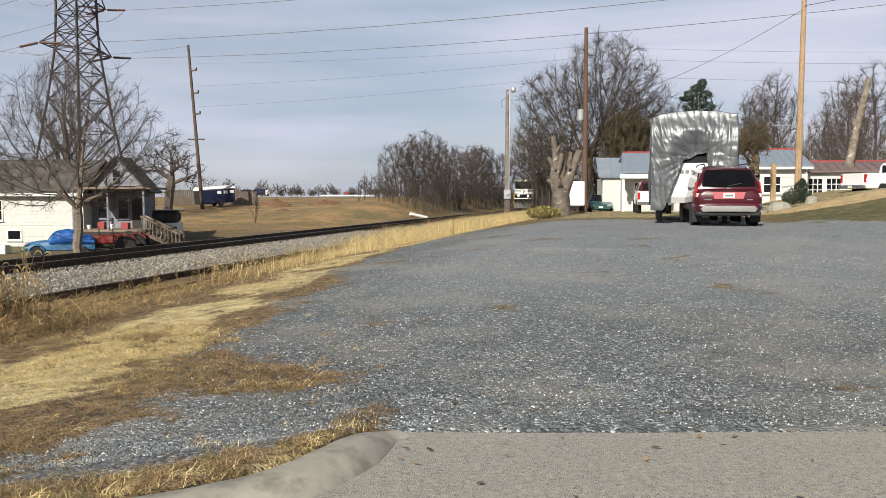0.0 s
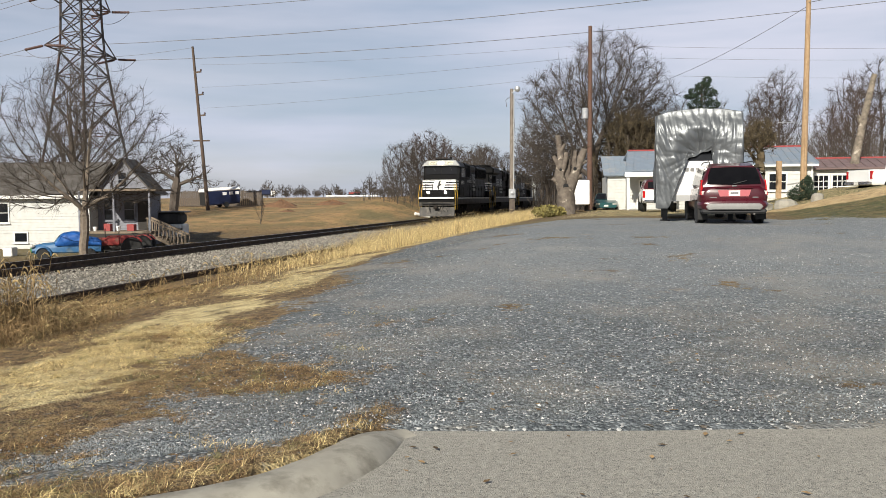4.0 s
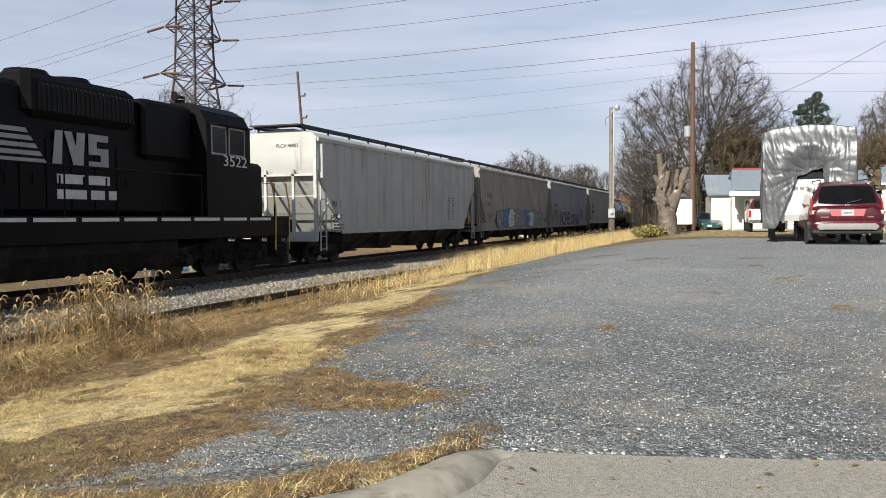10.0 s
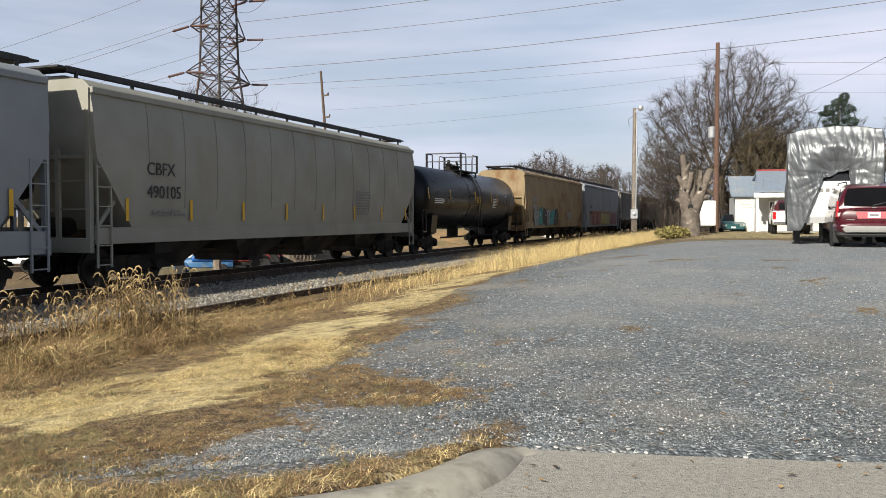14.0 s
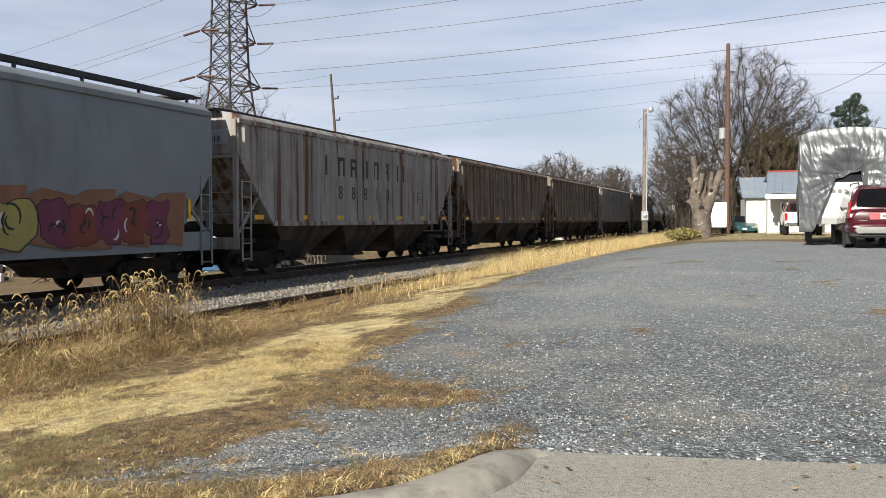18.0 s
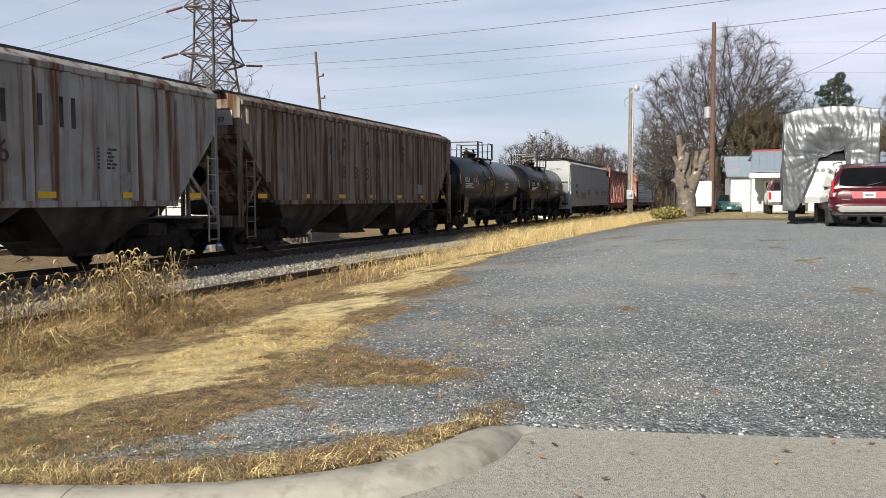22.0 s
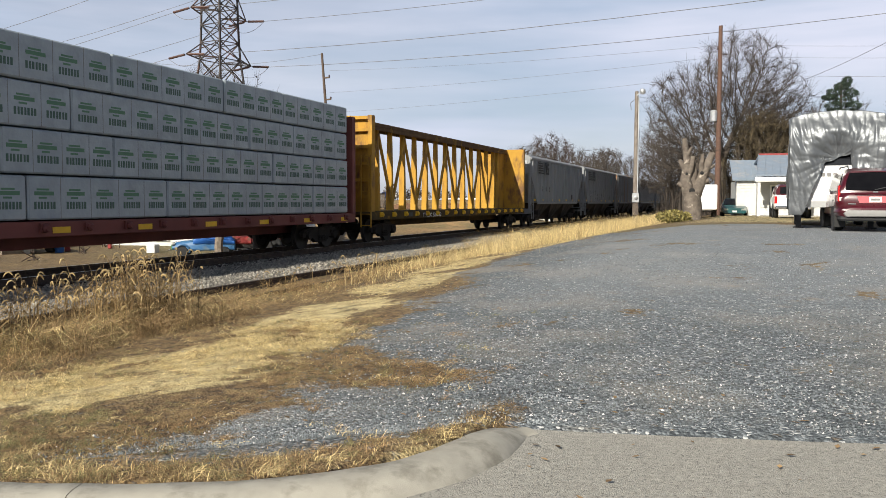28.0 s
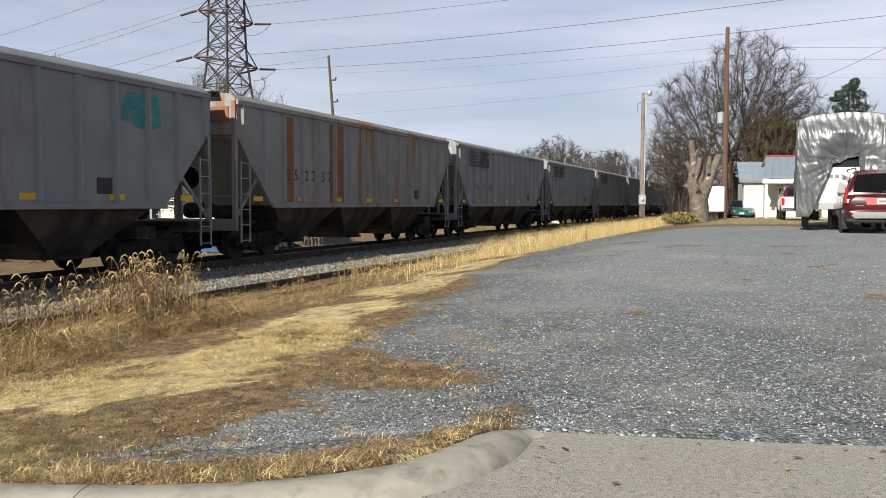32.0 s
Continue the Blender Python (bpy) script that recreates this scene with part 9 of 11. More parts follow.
tree("bare_tree", -53.0, 60.0, "bare spreading tree beyond the yard", "yard2", scale=1.1, rz=290)
tree("bare_tree", -62.0, 82.0, "bare spreading tree beyond the yard", "yard2", scale=1.3, rz=20)
# pollarded tree by the transmission pole
tree("pollarded_tree", -29.3, 90.0, "stout pollarded tree with knuckled limbs", "pollard", seed=23, lobes=[(0, 0, 6.0, 2.2, 1.5), (1.6, 0, 4.8, 2.4, 1.6), (-1.5, 0, 5.0, 1.9, 1.8), (3.0, 0, 3.4, 1.8, 1.1)], trunk_r=0.5, clear=1.5, points=420, step=0.4, kill=0.55, twig=0.032, sprays=1, reach=0.7)
# big trees by the reddish pole
tree("bare_tree", 13.0, 76.0, "large rounded bare tree thick with fine twigs", "big", seed=31, lobes=[(-2.2, 0, 8.2, 4.3, 4.9), (1.6, 0, 10.2, 4.3, 5.4), (4.4, 0, 8.6, 3.3, 4.6), (-4.3, 0, 5.2, 2.6, 2.7)], trunk_r=0.46, clear=2.0, points=3600, step=0.42, kill=0.52, twig=0.015, sprays=5, reach=1.0)
tree("bare_tree", 9.6, 81.0, "rounded bare tree thick with fine twigs", "big", scale=0.6, rz=130)
tree("bare_tree", 18.4, 84.0, "rounded bare tree thick with fine twigs", "big", scale=0.74, rz=250)
# thicket on the bank beside the line
for k, (s_, q_, sc) in enumerate(((104, -8.5, 0.92), (112, -12, 0.82), (121, -8, 0.84), (130, -12, 0.9), (139, -8.5, 0.95), (150, -9, 1.0), (162, -12, 1.0), (100, -11, 0.7), (176, -9, 1.05))):
    p = track_point(s_, q_)
    tree("bank_tree", p.x, p.y, "bare rounded tree in the thicket by the line", "bank" if k % 3 else "bankred", scale=sc, rz=k * 77, group="thicket trees", twigs=M_TWIG if k % 3 else M_TWIGRED, seed=41 + (k % 3 == 0), lobes=[(0, 0, 5.2, 3.4, 3.9), (1.5, 0, 3.0, 2.6, 2.4)], trunk_r=0.17, clear=0.6, points=900, step=0.42, kill=0.56, twig=0.018, sprays=5, reach=0.9)
# woods behind the houses
W = [(24, 92, 0.85), (29, 97, 1.0), (34, 90, 0.9), (38, 97, 1.05), (43, 90, 0.95), (48, 94, 1.1), (53, 88, 1.05), (58, 92, 1.15), (64, 86, 1.1), (31, 86, 0.72), (40, 84, 0.78), (46, 82, 0.82), (70, 90, 1.15), (22, 100, 0.8), (36, 80, 0.6), (27, 82, 0.55), (51, 78, 0.86), (58, 74, 0.9), (66, 76, 0.95), (12, 108, 0.8), (17, 112, 0.9)]
for k, (x, y, sc) in enumerate(W):
    tree("wood_tree", x, y, "tall bare woodland tree", "wood" if k % 2 else "woodred", scale=sc, rz=k * 61, group="woodland trees", twigs=M_TWIG if k % 2 else M_TWIGRED, seed=51 + k % 2, lobes=[(0, 0, 8.6, 3.0, 4.4), (0.8, 0, 6.0, 3.2, 3.2)], trunk_r=0.22, clear=2.6, points=900, step=0.45, kill=0.58, twig=0.016, sprays=5, reach=0.9)
# trees on the skyline
r_sky = random.Random(77)
for k in range(64):
    az = radians(-16.5 + 15.5 * k / 63 + r_sky.uniform(-0.2, 0.2))
    d = r_sky.uniform(270, 330)
    tree("skyline_tree", d * math.sin(az), d * math.cos(az), "small far bare tree on the skyline", "far", scale=r_sky.uniform(0.24, 0.46) * (1.3 if k % 9 == 0 else 0.8), rz=k * 50, z=2.0, group="skyline trees", seed=71, lobes=[(0, 0, 7.0, 4.6, 5.0), (2.5, 0, 4.6, 3.6, 3.4)], trunk_r=0.3, clear=1.2, points=260, step=0.8, kill=1.0, twig=0.06, sprays=4, reach=1.6)


def far_woods():
    """Brush at the foot of the woods and far ridges: many thin upright stems."""
    r = random.Random(9)
    s = Shape()
    for k in range(8800):
        if k < 4600:
            x, y = r.uniform(20, 76), r.uniform(70, 104)
            h = r.uniform(1.5, 6.5)
        elif k < 5600:
            x, y = r.uniform(9, 24), r.uniform(70, 92)
            h = r.uniform(1.5, 6.0)
        else:
            t = r.uniform(90, 215)
            p = track_point(t, r.choice((-1, -1, 1)) * r.uniform(5.5, 13))
            x, y, h = p.x, p.y, r.uniform(0.8, 3.6)
        z = ground_z(x, y)
        a, b = r.uniform(-0.35, 0.35) * h * 0.5, r.uniform(-0.35, 0.35) * h * 0.5
        w = r.uniform(0.018, 0.04)
        s.tube([(x, y, z - 0.1), (x + a * 0.4, y + b * 0.4, z + h * 0.5), (x + a, y + b, z + h)], [w, w * 0.7, w * 0.2], 3, caps=False)
        for _ in range(3):
            f = r.uniform(0.3, 0.9)
            q = (x + a * f, y + b * f, z + h * f)
            e = (q[0] + r.uniform(-0.7, 0.7), q[1] + r.uniform(-0.7, 0.7), q[2] + r.uniform(0.1, 1.0))
            s.tube([q, e], [w * 0.5, w * 0.15], 3, caps=False)
    return thing("brush", Matrix(), "tangle of leafless brush at the foot of the trees", "brush", kind="stuff", shape=s, material=M_TWIG)


far_woods()


def leafy(name, x, y, label, blobs, n, size, material, category="shrub", z=None, trunk=None, lean=None):
    """A plant of many small leaf cards gathered in clumps."""
    zz = ground_z(x, y) if z is None else z
    t = thing(name, Matrix.Translation((x, y, zz)), label, category)
    r = random.Random(int(abs(x * 31 + y * 17)))
    s = Shape()
    for cx, cy, cz, rx, rz_ in blobs:
        for k in range(int(n)):
            u = Vector((r.gauss(0, 1), r.gauss(0, 1), r.gauss(0, 1))).normalized() * r.uniform(0.45, 1.0) ** 0.5
            p = Vector((cx + u.x * rx, cy + u.y * rx, cz + u.z * rz_))
            d = Vector((r.gauss(0, 1), r.gauss(0, 1), r.gauss(0, 1))).normalized()
            e = d.orthogonal().normalized() * size * 0.45
            d = d * size * r.uniform(0.6, 1.2)
            s.add([p - e * 0.5, p + d * 0.5 - e, p + d, p + d * 0.5 + e], [(0, 1, 2, 3)])
    part("foliage", s, material, t)
    if trunk:
        h, rad, bark = trunk
        lx, ly = lean or (0, 0)
        q = Shape().tube([(0, 0, -0.2), (lx * 0.3, ly * 0.3, h * 0.4), (lx, ly, h)], [rad * 1.2, rad, rad * 0.5], 9)
        q.smooth = True
        part("trunk", q, bark, t)
    return t


# vine-grown clump within the big tree
tree("vine_thicket", 15.0, 74.0, "evergreen vine clump in the big tree's lower crown", "vine", twigs=M_IVY, seed=81, lobes=[(0.2, 0, 5.2, 1.9, 3.0), (2.0, 0.4, 5.0, 2.0, 2.9), (-0.9, 0.3, 3.0, 1.6, 2.4), (1.2, 0, 7.2, 1.7, 1.4), (3.3, 0.3, 3.0, 1.8, 2.5), (1.2, 0, 2.2, 2.6, 2.0)], trunk_r=0.3, clear=0.8, points=2600, step=0.3, kill=0.34, twig=0.022, sprays=13, reach=0.5)
leafy("pine_tree", 26.9, 90.0, "dark green pine above the roofs", [(0.5, 0, 12.7, 0.5, 0.5), (0.1, 0, 12.2, 0.8, 0.4), (-0.6, 0, 11.6, 0.8, 0.4), (0.9, 0, 11.5, 0.75, 0.45), (-1.1, 0, 11.1, 0.8, 0.3), (0.3, 0.2, 10.7, 1.0, 0.5), (-0.7, 0, 10.2, 0.9, 0.5), (1.2, 0, 10.2, 0.75, 0.5), (-0.2, 0, 9.4, 1.2, 0.6), (1.0, 0, 8.7, 0.9, 0.5), (-1.0, 0, 8.4, 0.9, 0.5), (0.2, 0, 7.4, 1.2, 0.6)], 620, 0.15, M_PINE, "tree", trunk=(12.6, 0.2, M_BARK))
leafy("evergreen_shrub", 17.7, 42.2, "round dark green shrub by the sandy mound", [(0, 0, 0.45, 0.6, 0.45), (0.2, 0, 0.8, 0.34, 0.35), (-0.3, 0.1, 0.32, 0.42, 0.32), (0.4, 0, 0.36, 0.34, 0.3), (0.25, 0, 1.05, 0.16, 0.22)], 1300, 0.06, M_PINE)
leafy("yucca_clump", 5.5, 47.2, "low yellow-green clump by the dead tree", [(0, 0, 0.35, 0.8, 0.35), (0.6, 0, 0.3, 0.5, 0.3)], 700, 0.14, mat("olive_leaf", (0.24, 0.20, 0.06), (0.17, 0.145, 0.05), scale=3, rough=0.8, bump=0, island=0.4))
# thick vine-wrapped stump with a bushy top
tree("vine_stump", 16.3, 44.6, "vine-wrapped dead stump with a bushy twig head", "stump", twigs=M_IVY, bark=M_IVY, seed=91, lobes=[(0, 0, 3.5, 0.95, 0.75), (0.25, 0, 4.1, 0.6, 0.5), (-0.35, 0, 3.0, 0.6, 0.5)], trunk_r=0.27, clear=2.3, points=700, step=0.16, kill=0.2, twig=0.011, sprays=9, reach=0.36)


M_SNAG = mat("weathered_snag", (0.17, 0.142, 0.115), (0.075, 0.061, 0.05), scale=3.5, rough=0.95, bump=0.7, grain=18, stain=(0.38, 0.33, 0.27), stain_scale=2.2, stain_at=(0.6, 0.68))


def snag():
    t = thing("dead_tree", Matrix.Translation((6.9, 49.0, 0.5)), "topped dead tree with pale peeling limbs", "tree")
    s = Shape().tube([(0, 0, -0.3), (0.0, 0, 0.15), (-0.05, 0, 0.9), (-0.1, 0, 1.7)], [0.8, 0.55, 0.48, 0.46], 18)
    limbs = [([(-0.2, 0, 1.4), (-0.42, 0, 2.4), (-0.36, 0.1, 3.4), (-0.5, 0.1, 4.7)], [0.4, 0.3, 0.22, 0.12]), ([(0.05, 0, 1.4), (0.35, 0, 2.1), (0.62, 0, 2.9), (1.0, 0, 3.9)], [0.4, 0.32, 0.27, 0.16]), ([(0.0, 0.2, 1.5), (0.0, 0.2, 2.4), (0.12, 0.2, 3.3)], [0.34, 0.26, 0.14]),
             ([(-0.4, 0, 2.3), (-0.15, -0.1, 3.0), (-0.05, -0.1, 3.7)], [0.2, 0.17, 0.12]), ([(0.5, 0, 2.6), (0.42, -0.1, 3.2), (0.5, -0.1, 3.8)], [0.2, 0.15, 0.1]), ([(-0.4, 0, 2.9), (-0.78, 0, 3.5)], [0.16, 0.09]), ([(0.7, 0, 3.0), (1.15, 0.1, 3.2)], [0.16, 0.1]), ([(-0.42, 0, 3.6), (-0.15, 0, 4.2)], [0.13, 0.07]), ([(0.4, 0, 2.2), (0.85, -0.1, 2.35)], [0.2, 0.12]), ([(-0.35, 0, 1.9), (-0.8, -0.1, 2.2)], [0.2, 0.12])]
    for pts, rad in limbs:
        s.tube(pts, rad, 12)
    r = random.Random(3)
    s.v = [(x + 0.13 * noise.noise((x * 2.2, y * 2.2, z * 1.7)), y + 0.13 * noise.noise((y * 2.2, z * 1.7, x * 2.2)), z) for x, y, z in s.v]
    s.smooth = True
    part("trunk", s, M_SNAG, t)
    for x, y, z, w in ((-0.12, -0.36, 1.75, 0.16), (0.42, -0.24, 2.75, 0.1), (-0.4, -0.22, 2.7, 0.08)):
        part("hollow", Shape().lathe([(0.01, -0.1), (w, -0.08), (w * 0.8, 0.02), (0.01, 0.03)], (x, y, z), n=12), M_HOLE, t)
    fine = Shape()
    for k in range(26):
        b = r.choice(((-0.5, 0.1, 4.7), (1.05, 0, 3.95), (0.15, 0, 3.4), (0.1, 0.1, 3.9)))
        e = [b[0] + r.uniform(-0.5, 0.5), b[1] + r.uniform(-0.4, 0.4), b[2] + r.uniform(0.1, 0.7)]
        fine.tube([b, e], [0.015, 0.004], 3)
    part("shoot", fine, M_TWIG, t, kind="stuff")


snag()
t = thing("leaning_dead_tree", Matrix.Translation((26.0, 55.0, 2.1)), "leaning topped dead trunk with pale bark", "tree")
s = Shape().tube([(0.2, 0, -0.3), (0.45, 0, 2.0), (0.95, 0, 4.6), (1.55, 0, 7.3)], [0.36, 0.27, 0.22, 0.17], 14).tube([(0.8, 0, 4.0), (0.55, 0, 4.7)], [0.16, 0.1], 8)
s.smooth = True
part("trunk", s, M_BARKPALE, t)
tree("sapling", -17.2, 77.0, "small bare bush in the field", "sapling", seed=61, height_=2.6, trunk_r=0.05, levels=3, spread=0.5, first=0.05, up=0.5, kids=(8, 6, 5), shrink=(0.6, 0.6, 0.5), twig=0.008, bark=M_TWIG)


# ---------------------------------------------------------------- grasses, weeds and stones
def blades(name, label, spots, material, category="grass"):
    """Thin bent blades; spots give (x, y, z, height, lean, width, turn)."""
    vs, fs = [], []
    for x, y, z, h, lean, w, a in spots:
        c, s_ = math.cos(a), math.sin(a)
        px, py = -s_ * w, c * w
        o = len(vs)
        m = (x + c * lean * 0.35, y + s_ * lean * 0.35, z + h * 0.6)
        e = (x + c * lean, y + s_ * lean, z + h)
        vs += [(x - px, y - py, z), (x + px, y + py, z), (m[0] + px * 0.7, m[1] + py * 0.7, m[2]), (m[0] - px * 0.7, m[1] - py * 0.7, m[2]), e]
        fs += [(o, o + 1, o + 2, o + 3), (o + 3, o + 2, o + 4)]
    s = Shape()
    s.v, s.f = vs, fs
    return thing(name, Matrix(), label, category, kind="stuff", shape=s, material=material)


def arches(name, label, spots, material, seed):
    """Thin stalks that rise, arch over and hang; spots as for blades."""
    r = random.Random(seed)
    vs, fs = [], []
    for x, y, z, h, lean, w, a in spots:
        c, s_ = math.cos(a), math.sin(a)
        b = a + r.uniform(-0.6, 0.6)
        c2, s2 = math.cos(b), math.sin(b)
        droop = r.uniform(0.3, 1.0)
        mid = (x + c * lean * 0.3, y + s_ * lean * 0.3, z + h * 0.75)
        top = (mid[0] + c2 * lean * 0.4, mid[1] + s2 * lean * 0.4, z + h)
        end = (top[0] + c2 * lean * 0.45, top[1] + s2 * lean * 0.45, z + h * droop)
        px, py = -s_ * w, c * w
        o = len(vs)
        vs += [(x - px, y - py, z), (x + px, y + py, z)]
        for q, k in ((mid, 0.9), (top, 0.7)):
            vs += [(q[0] - px * k, q[1] - py * k, q[2] - w * 0.4), (q[0] + px * k, q[1] + py * k, q[2] + w * 0.4)]
        vs.append(end)
        fs += [(o, o + 1, o + 3, o + 2), (o + 2, o + 3, o + 5, o + 4), (o + 4, o + 5, o + 6)]
    s = Shape()
    s.v, s.f = vs, fs
    return thing(name, Matrix(), label, "weeds", kind="stuff", shape=s, material=material)


def spread_out(xs, ys):
    """For each place: x, y, height, distance past the kerb and the shares of gravel, straw, litter and green."""
    w1 = np.array([bumpy(x, y, 0.9, 1.3) + 0.5 * bumpy(x, y, 2.6, 5.5) + 0.35 * bumpy(x, y, 6.1, 9.5) for x, y in zip(xs, ys)])
    return zip(*(np.asarray(v, dtype=float).tolist() for v in (xs, ys, height(xs, ys), kerb_side(xs, ys)) + zones(xs, ys, w1)))


def scatter_grass():
    r = random.Random(101)
    # golden tall grass along the siding
    spots = []
    for k in range(60000):
        s_ = r.uniform(16, 56) if k % 4 else r.uniform(56, 75)
        q = 7.5 + r.gauss(0, 0.75) + 0.015 * (s_ - 20)
        if s_ < 30 and r.random() > ((s_ - 17) / 12) ** 1.5 if s_ > 17 else True:
            continue
        p = track_point(s_, q)
        tuft = 0.55 + 1.0 * bumpy(p.x, p.y, 1.2, 7.3) + 0.5 * bumpy(p.x, p.y, 3.1, 1.9)
        if tuft < r.uniform(0.1, 0.5):
            continue
        h = r.uniform(0.15, 0.72) * (1.0 if s_ > 27 else 0.7) * min(1.25, 0.45 + 0.6 * tuft)
        spots.append((p.x, p.y, ground_z(p.x, p.y) - 0.03, h, r.uniform(0.3, 1.5) * h, r.uniform(0.0013, 0.003), r.uniform(0, 6.28)))
    arches("tall_grass", "golden dry tall grass along the siding", spots[::2] + spots[1::4], M_STRAW, 65)
    arches("tan_grass", "tan dry tall grass along the siding", spots[3::4], M_STALK, 66)
    # brown matted weeds that have overgrown the siding, thickest round the foxtails
    kinds = {"tan": [], "brown": [], "straw": [], "olive": []}
    for k in range(46000):
        s_ = r.uniform(3.5, 14) if k % 3 else r.uniform(14, 30)
        q = r.gauss(6.9, 0.75)
        if not 5.05 < q < 8.7:
            continue
        p = track_point(s_, q)
        heap = 0.55 + 0.75 * bumpy(p.x, p.y, 1.1, 6.1) + 0.5 * bumpy(p.x, p.y, 2.9, 2.2)
        tall = float(np.interp(q, [5.0, 5.8, 6.7, 7.4, 8.1, 8.7], [0.16, 0.3, 0.5, 0.42, 0.16, 0.06])) * float(np.interp(s_, [4, 9, 13, 17, 22, 30], [0.9, 1.0, 1.0, 0.62, 0.5, 0.35]))
        h = tall * max(0.12, heap) * r.uniform(0.25, 1.15)
        tone = 0.5 * bumpy(p.x, p.y, 1.6, 4.4) + r.random()
        kind_ = "brown" if tone < 0.52 else "tan" if tone < 0.82 else "straw" if tone < 0.97 else "olive"
        kinds[kind_].append((p.x, p.y, ground_z(p.x, p.y) - 0.02, h, r.uniform(0.5, 2.4) * h + 0.05, r.uniform(0.0011, 0.0026), r.uniform(0, 6.28)))
    arches("matted_weeds", "brown matted dead weeds over the siding", kinds["brown"], M_WEED, 61)
    arches("weed_tangle", "tangled tan weeds at the foot of the foxtails", kinds["tan"], M_STALK, 62)
    arches("bleached_weeds", "bleached stalks among the matted weeds", kinds["straw"], M_STRAW, 63)
    arches("greenish_weeds", "faded green stalks among the matted weeds", kinds["olive"], M_OLIVE, 64)
    # the verge: bleached mown grass, brown litter and faded green, each where the ground has it
    lots = {"straw": [], "brown": [], "olive": []}
    rs = np.random.RandomState(12)
    n = 250000
    s_, q = rs.uniform(3.5, 32, n), rs.uniform(7.9, 11.2, n)
    far_ = np.arange(n) % 3 == 0
    xs = np.where(far_, TRACK_X + TRACK_K * s_ / TRACK_N + ACROSS.x * q, rs.uniform(-6.5, -0.35, n))
    ys = np.where(far_, s_ / TRACK_N + ACROSS.y * q, 4.0 + 6.5 * rs.random_sample(n) ** 1.5)
    for x, y, z, kk, g, st, di, gr in spread_out(xs, ys):
        if kk < 0.02 or r.random() < g * 0.97:
            continue
        strip = kk < 0.7 and x < -0.3
        if r.random() < st * (0.84 if not strip else 0.7) + 0.06:
            kind_ = "straw"
        elif r.random() < gr * 1.3 + 0.10:
            kind_ = "olive"
        else:
            kind_ = "brown"
        if bumpy(x, y, 5.0, 2.7) < (-0.12 if kind_ != "straw" else -0.28):
            continue
        h = r.uniform(0.004, 0.035) + (r.uniform(0, 0.05) if strip and r.random() < 0.25 else 0)
        lots[kind_].append((x, y, z - 0.008, h, r.uniform(0.03, 0.12), r.uniform(0.0009, 0.0021) * (1 if y < 7 else 1.6), r.uniform(0, 6.28)))
    blades("mown_grass", "short bleached mown grass of the verge", lots["straw"], M_STRAW)
    blades("dead_thatch", "brown dead thatch and litter of the verge", lots["brown"], M_WEED)
    blades("faded_grass", "faded olive grass of the verge", lots["olive"], M_OLIVE)
    # tufts standing out of the mown verge
    tufts = {"straw": [], "brown": [], "olive": []}
    xs, ys = rs.uniform(-6.8, -0.4, 2000), 4.0 + 7.0 * rs.random_sample(2000) ** 1.2
    for x, y, z, kk, g, st, di, gr in spread_out(xs, ys):
        if kk < 0.05 or r.random() < g * 0.9 or across(x, y) < 7.6:
            continue
        kind_ = "straw" if r.random() < 0.16 + 0.6 * st else "olive" if r.random() < 0.25 + gr else "brown"
        w = r.uniform(0.03, 0.13)
        for _ in range(r.randrange(10, 34)):
            a, d = r.uniform(0, 6.28), w * r.random() ** 0.7
            tufts[kind_].append((x + math.cos(a) * d, y + math.sin(a) * d, z - 0.008, r.uniform(0.012, 0.05), r.uniform(0.02, 0.12), r.uniform(0.0008, 0.0018), r.uniform(0, 6.28)))
    arches("straw_tufts", "bleached tufts in the verge", tufts["straw"], M_STRAW, 71)
    arches("brown_tufts", "brown tufts in the verge", tufts["brown"], M_WEED, 72)
    arches("olive_tufts", "faded green tufts in the verge", tufts["olive"], M_OLIVE, 73)
    # grass on the rise and yard
    spots = []
    for k in range(9000):
        x, y = r.uniform(9, 30), r.uniform(24, 46)
        if across(x, y) < 20.5:
            continue
        spots.append((x, y, ground_z(x, y) - 0.02, r.uniform(0.015, 0.05), r.uniform(0.02, 0.1), r.uniform(0.003, 0.007), r.uniform(0, 6.28)))
    blades("lawn_grass", "thin winter lawn on the rise", spots, mat("lawn_blade", (0.11, 0.125, 0.045), (0.19, 0.165, 0.07), scale=2, rough=0.85, bump=0, island=0.4))
    # field stubble
    spots = []
    for k in range(16000):
        p = track_point(r.uniform(55, 180), -r.uniform(5, 60))
        spots.append((p.x, p.y, ground_z(p.x, p.y) - 0.03, r.uniform(0.03, 0.12), r.uniform(0.1, 0.4), r.uniform(0.01, 0.02), r.uniform(0, 6.28)))
    blades("field_grass", "tawny rough grass of the field", spots, mat("tawny_blade", (0.27, 0.165, 0.07), (0.19, 0.13, 0.06), scale=0.3, rough=0.9, bump=0, island=0.4))


scatter_grass()


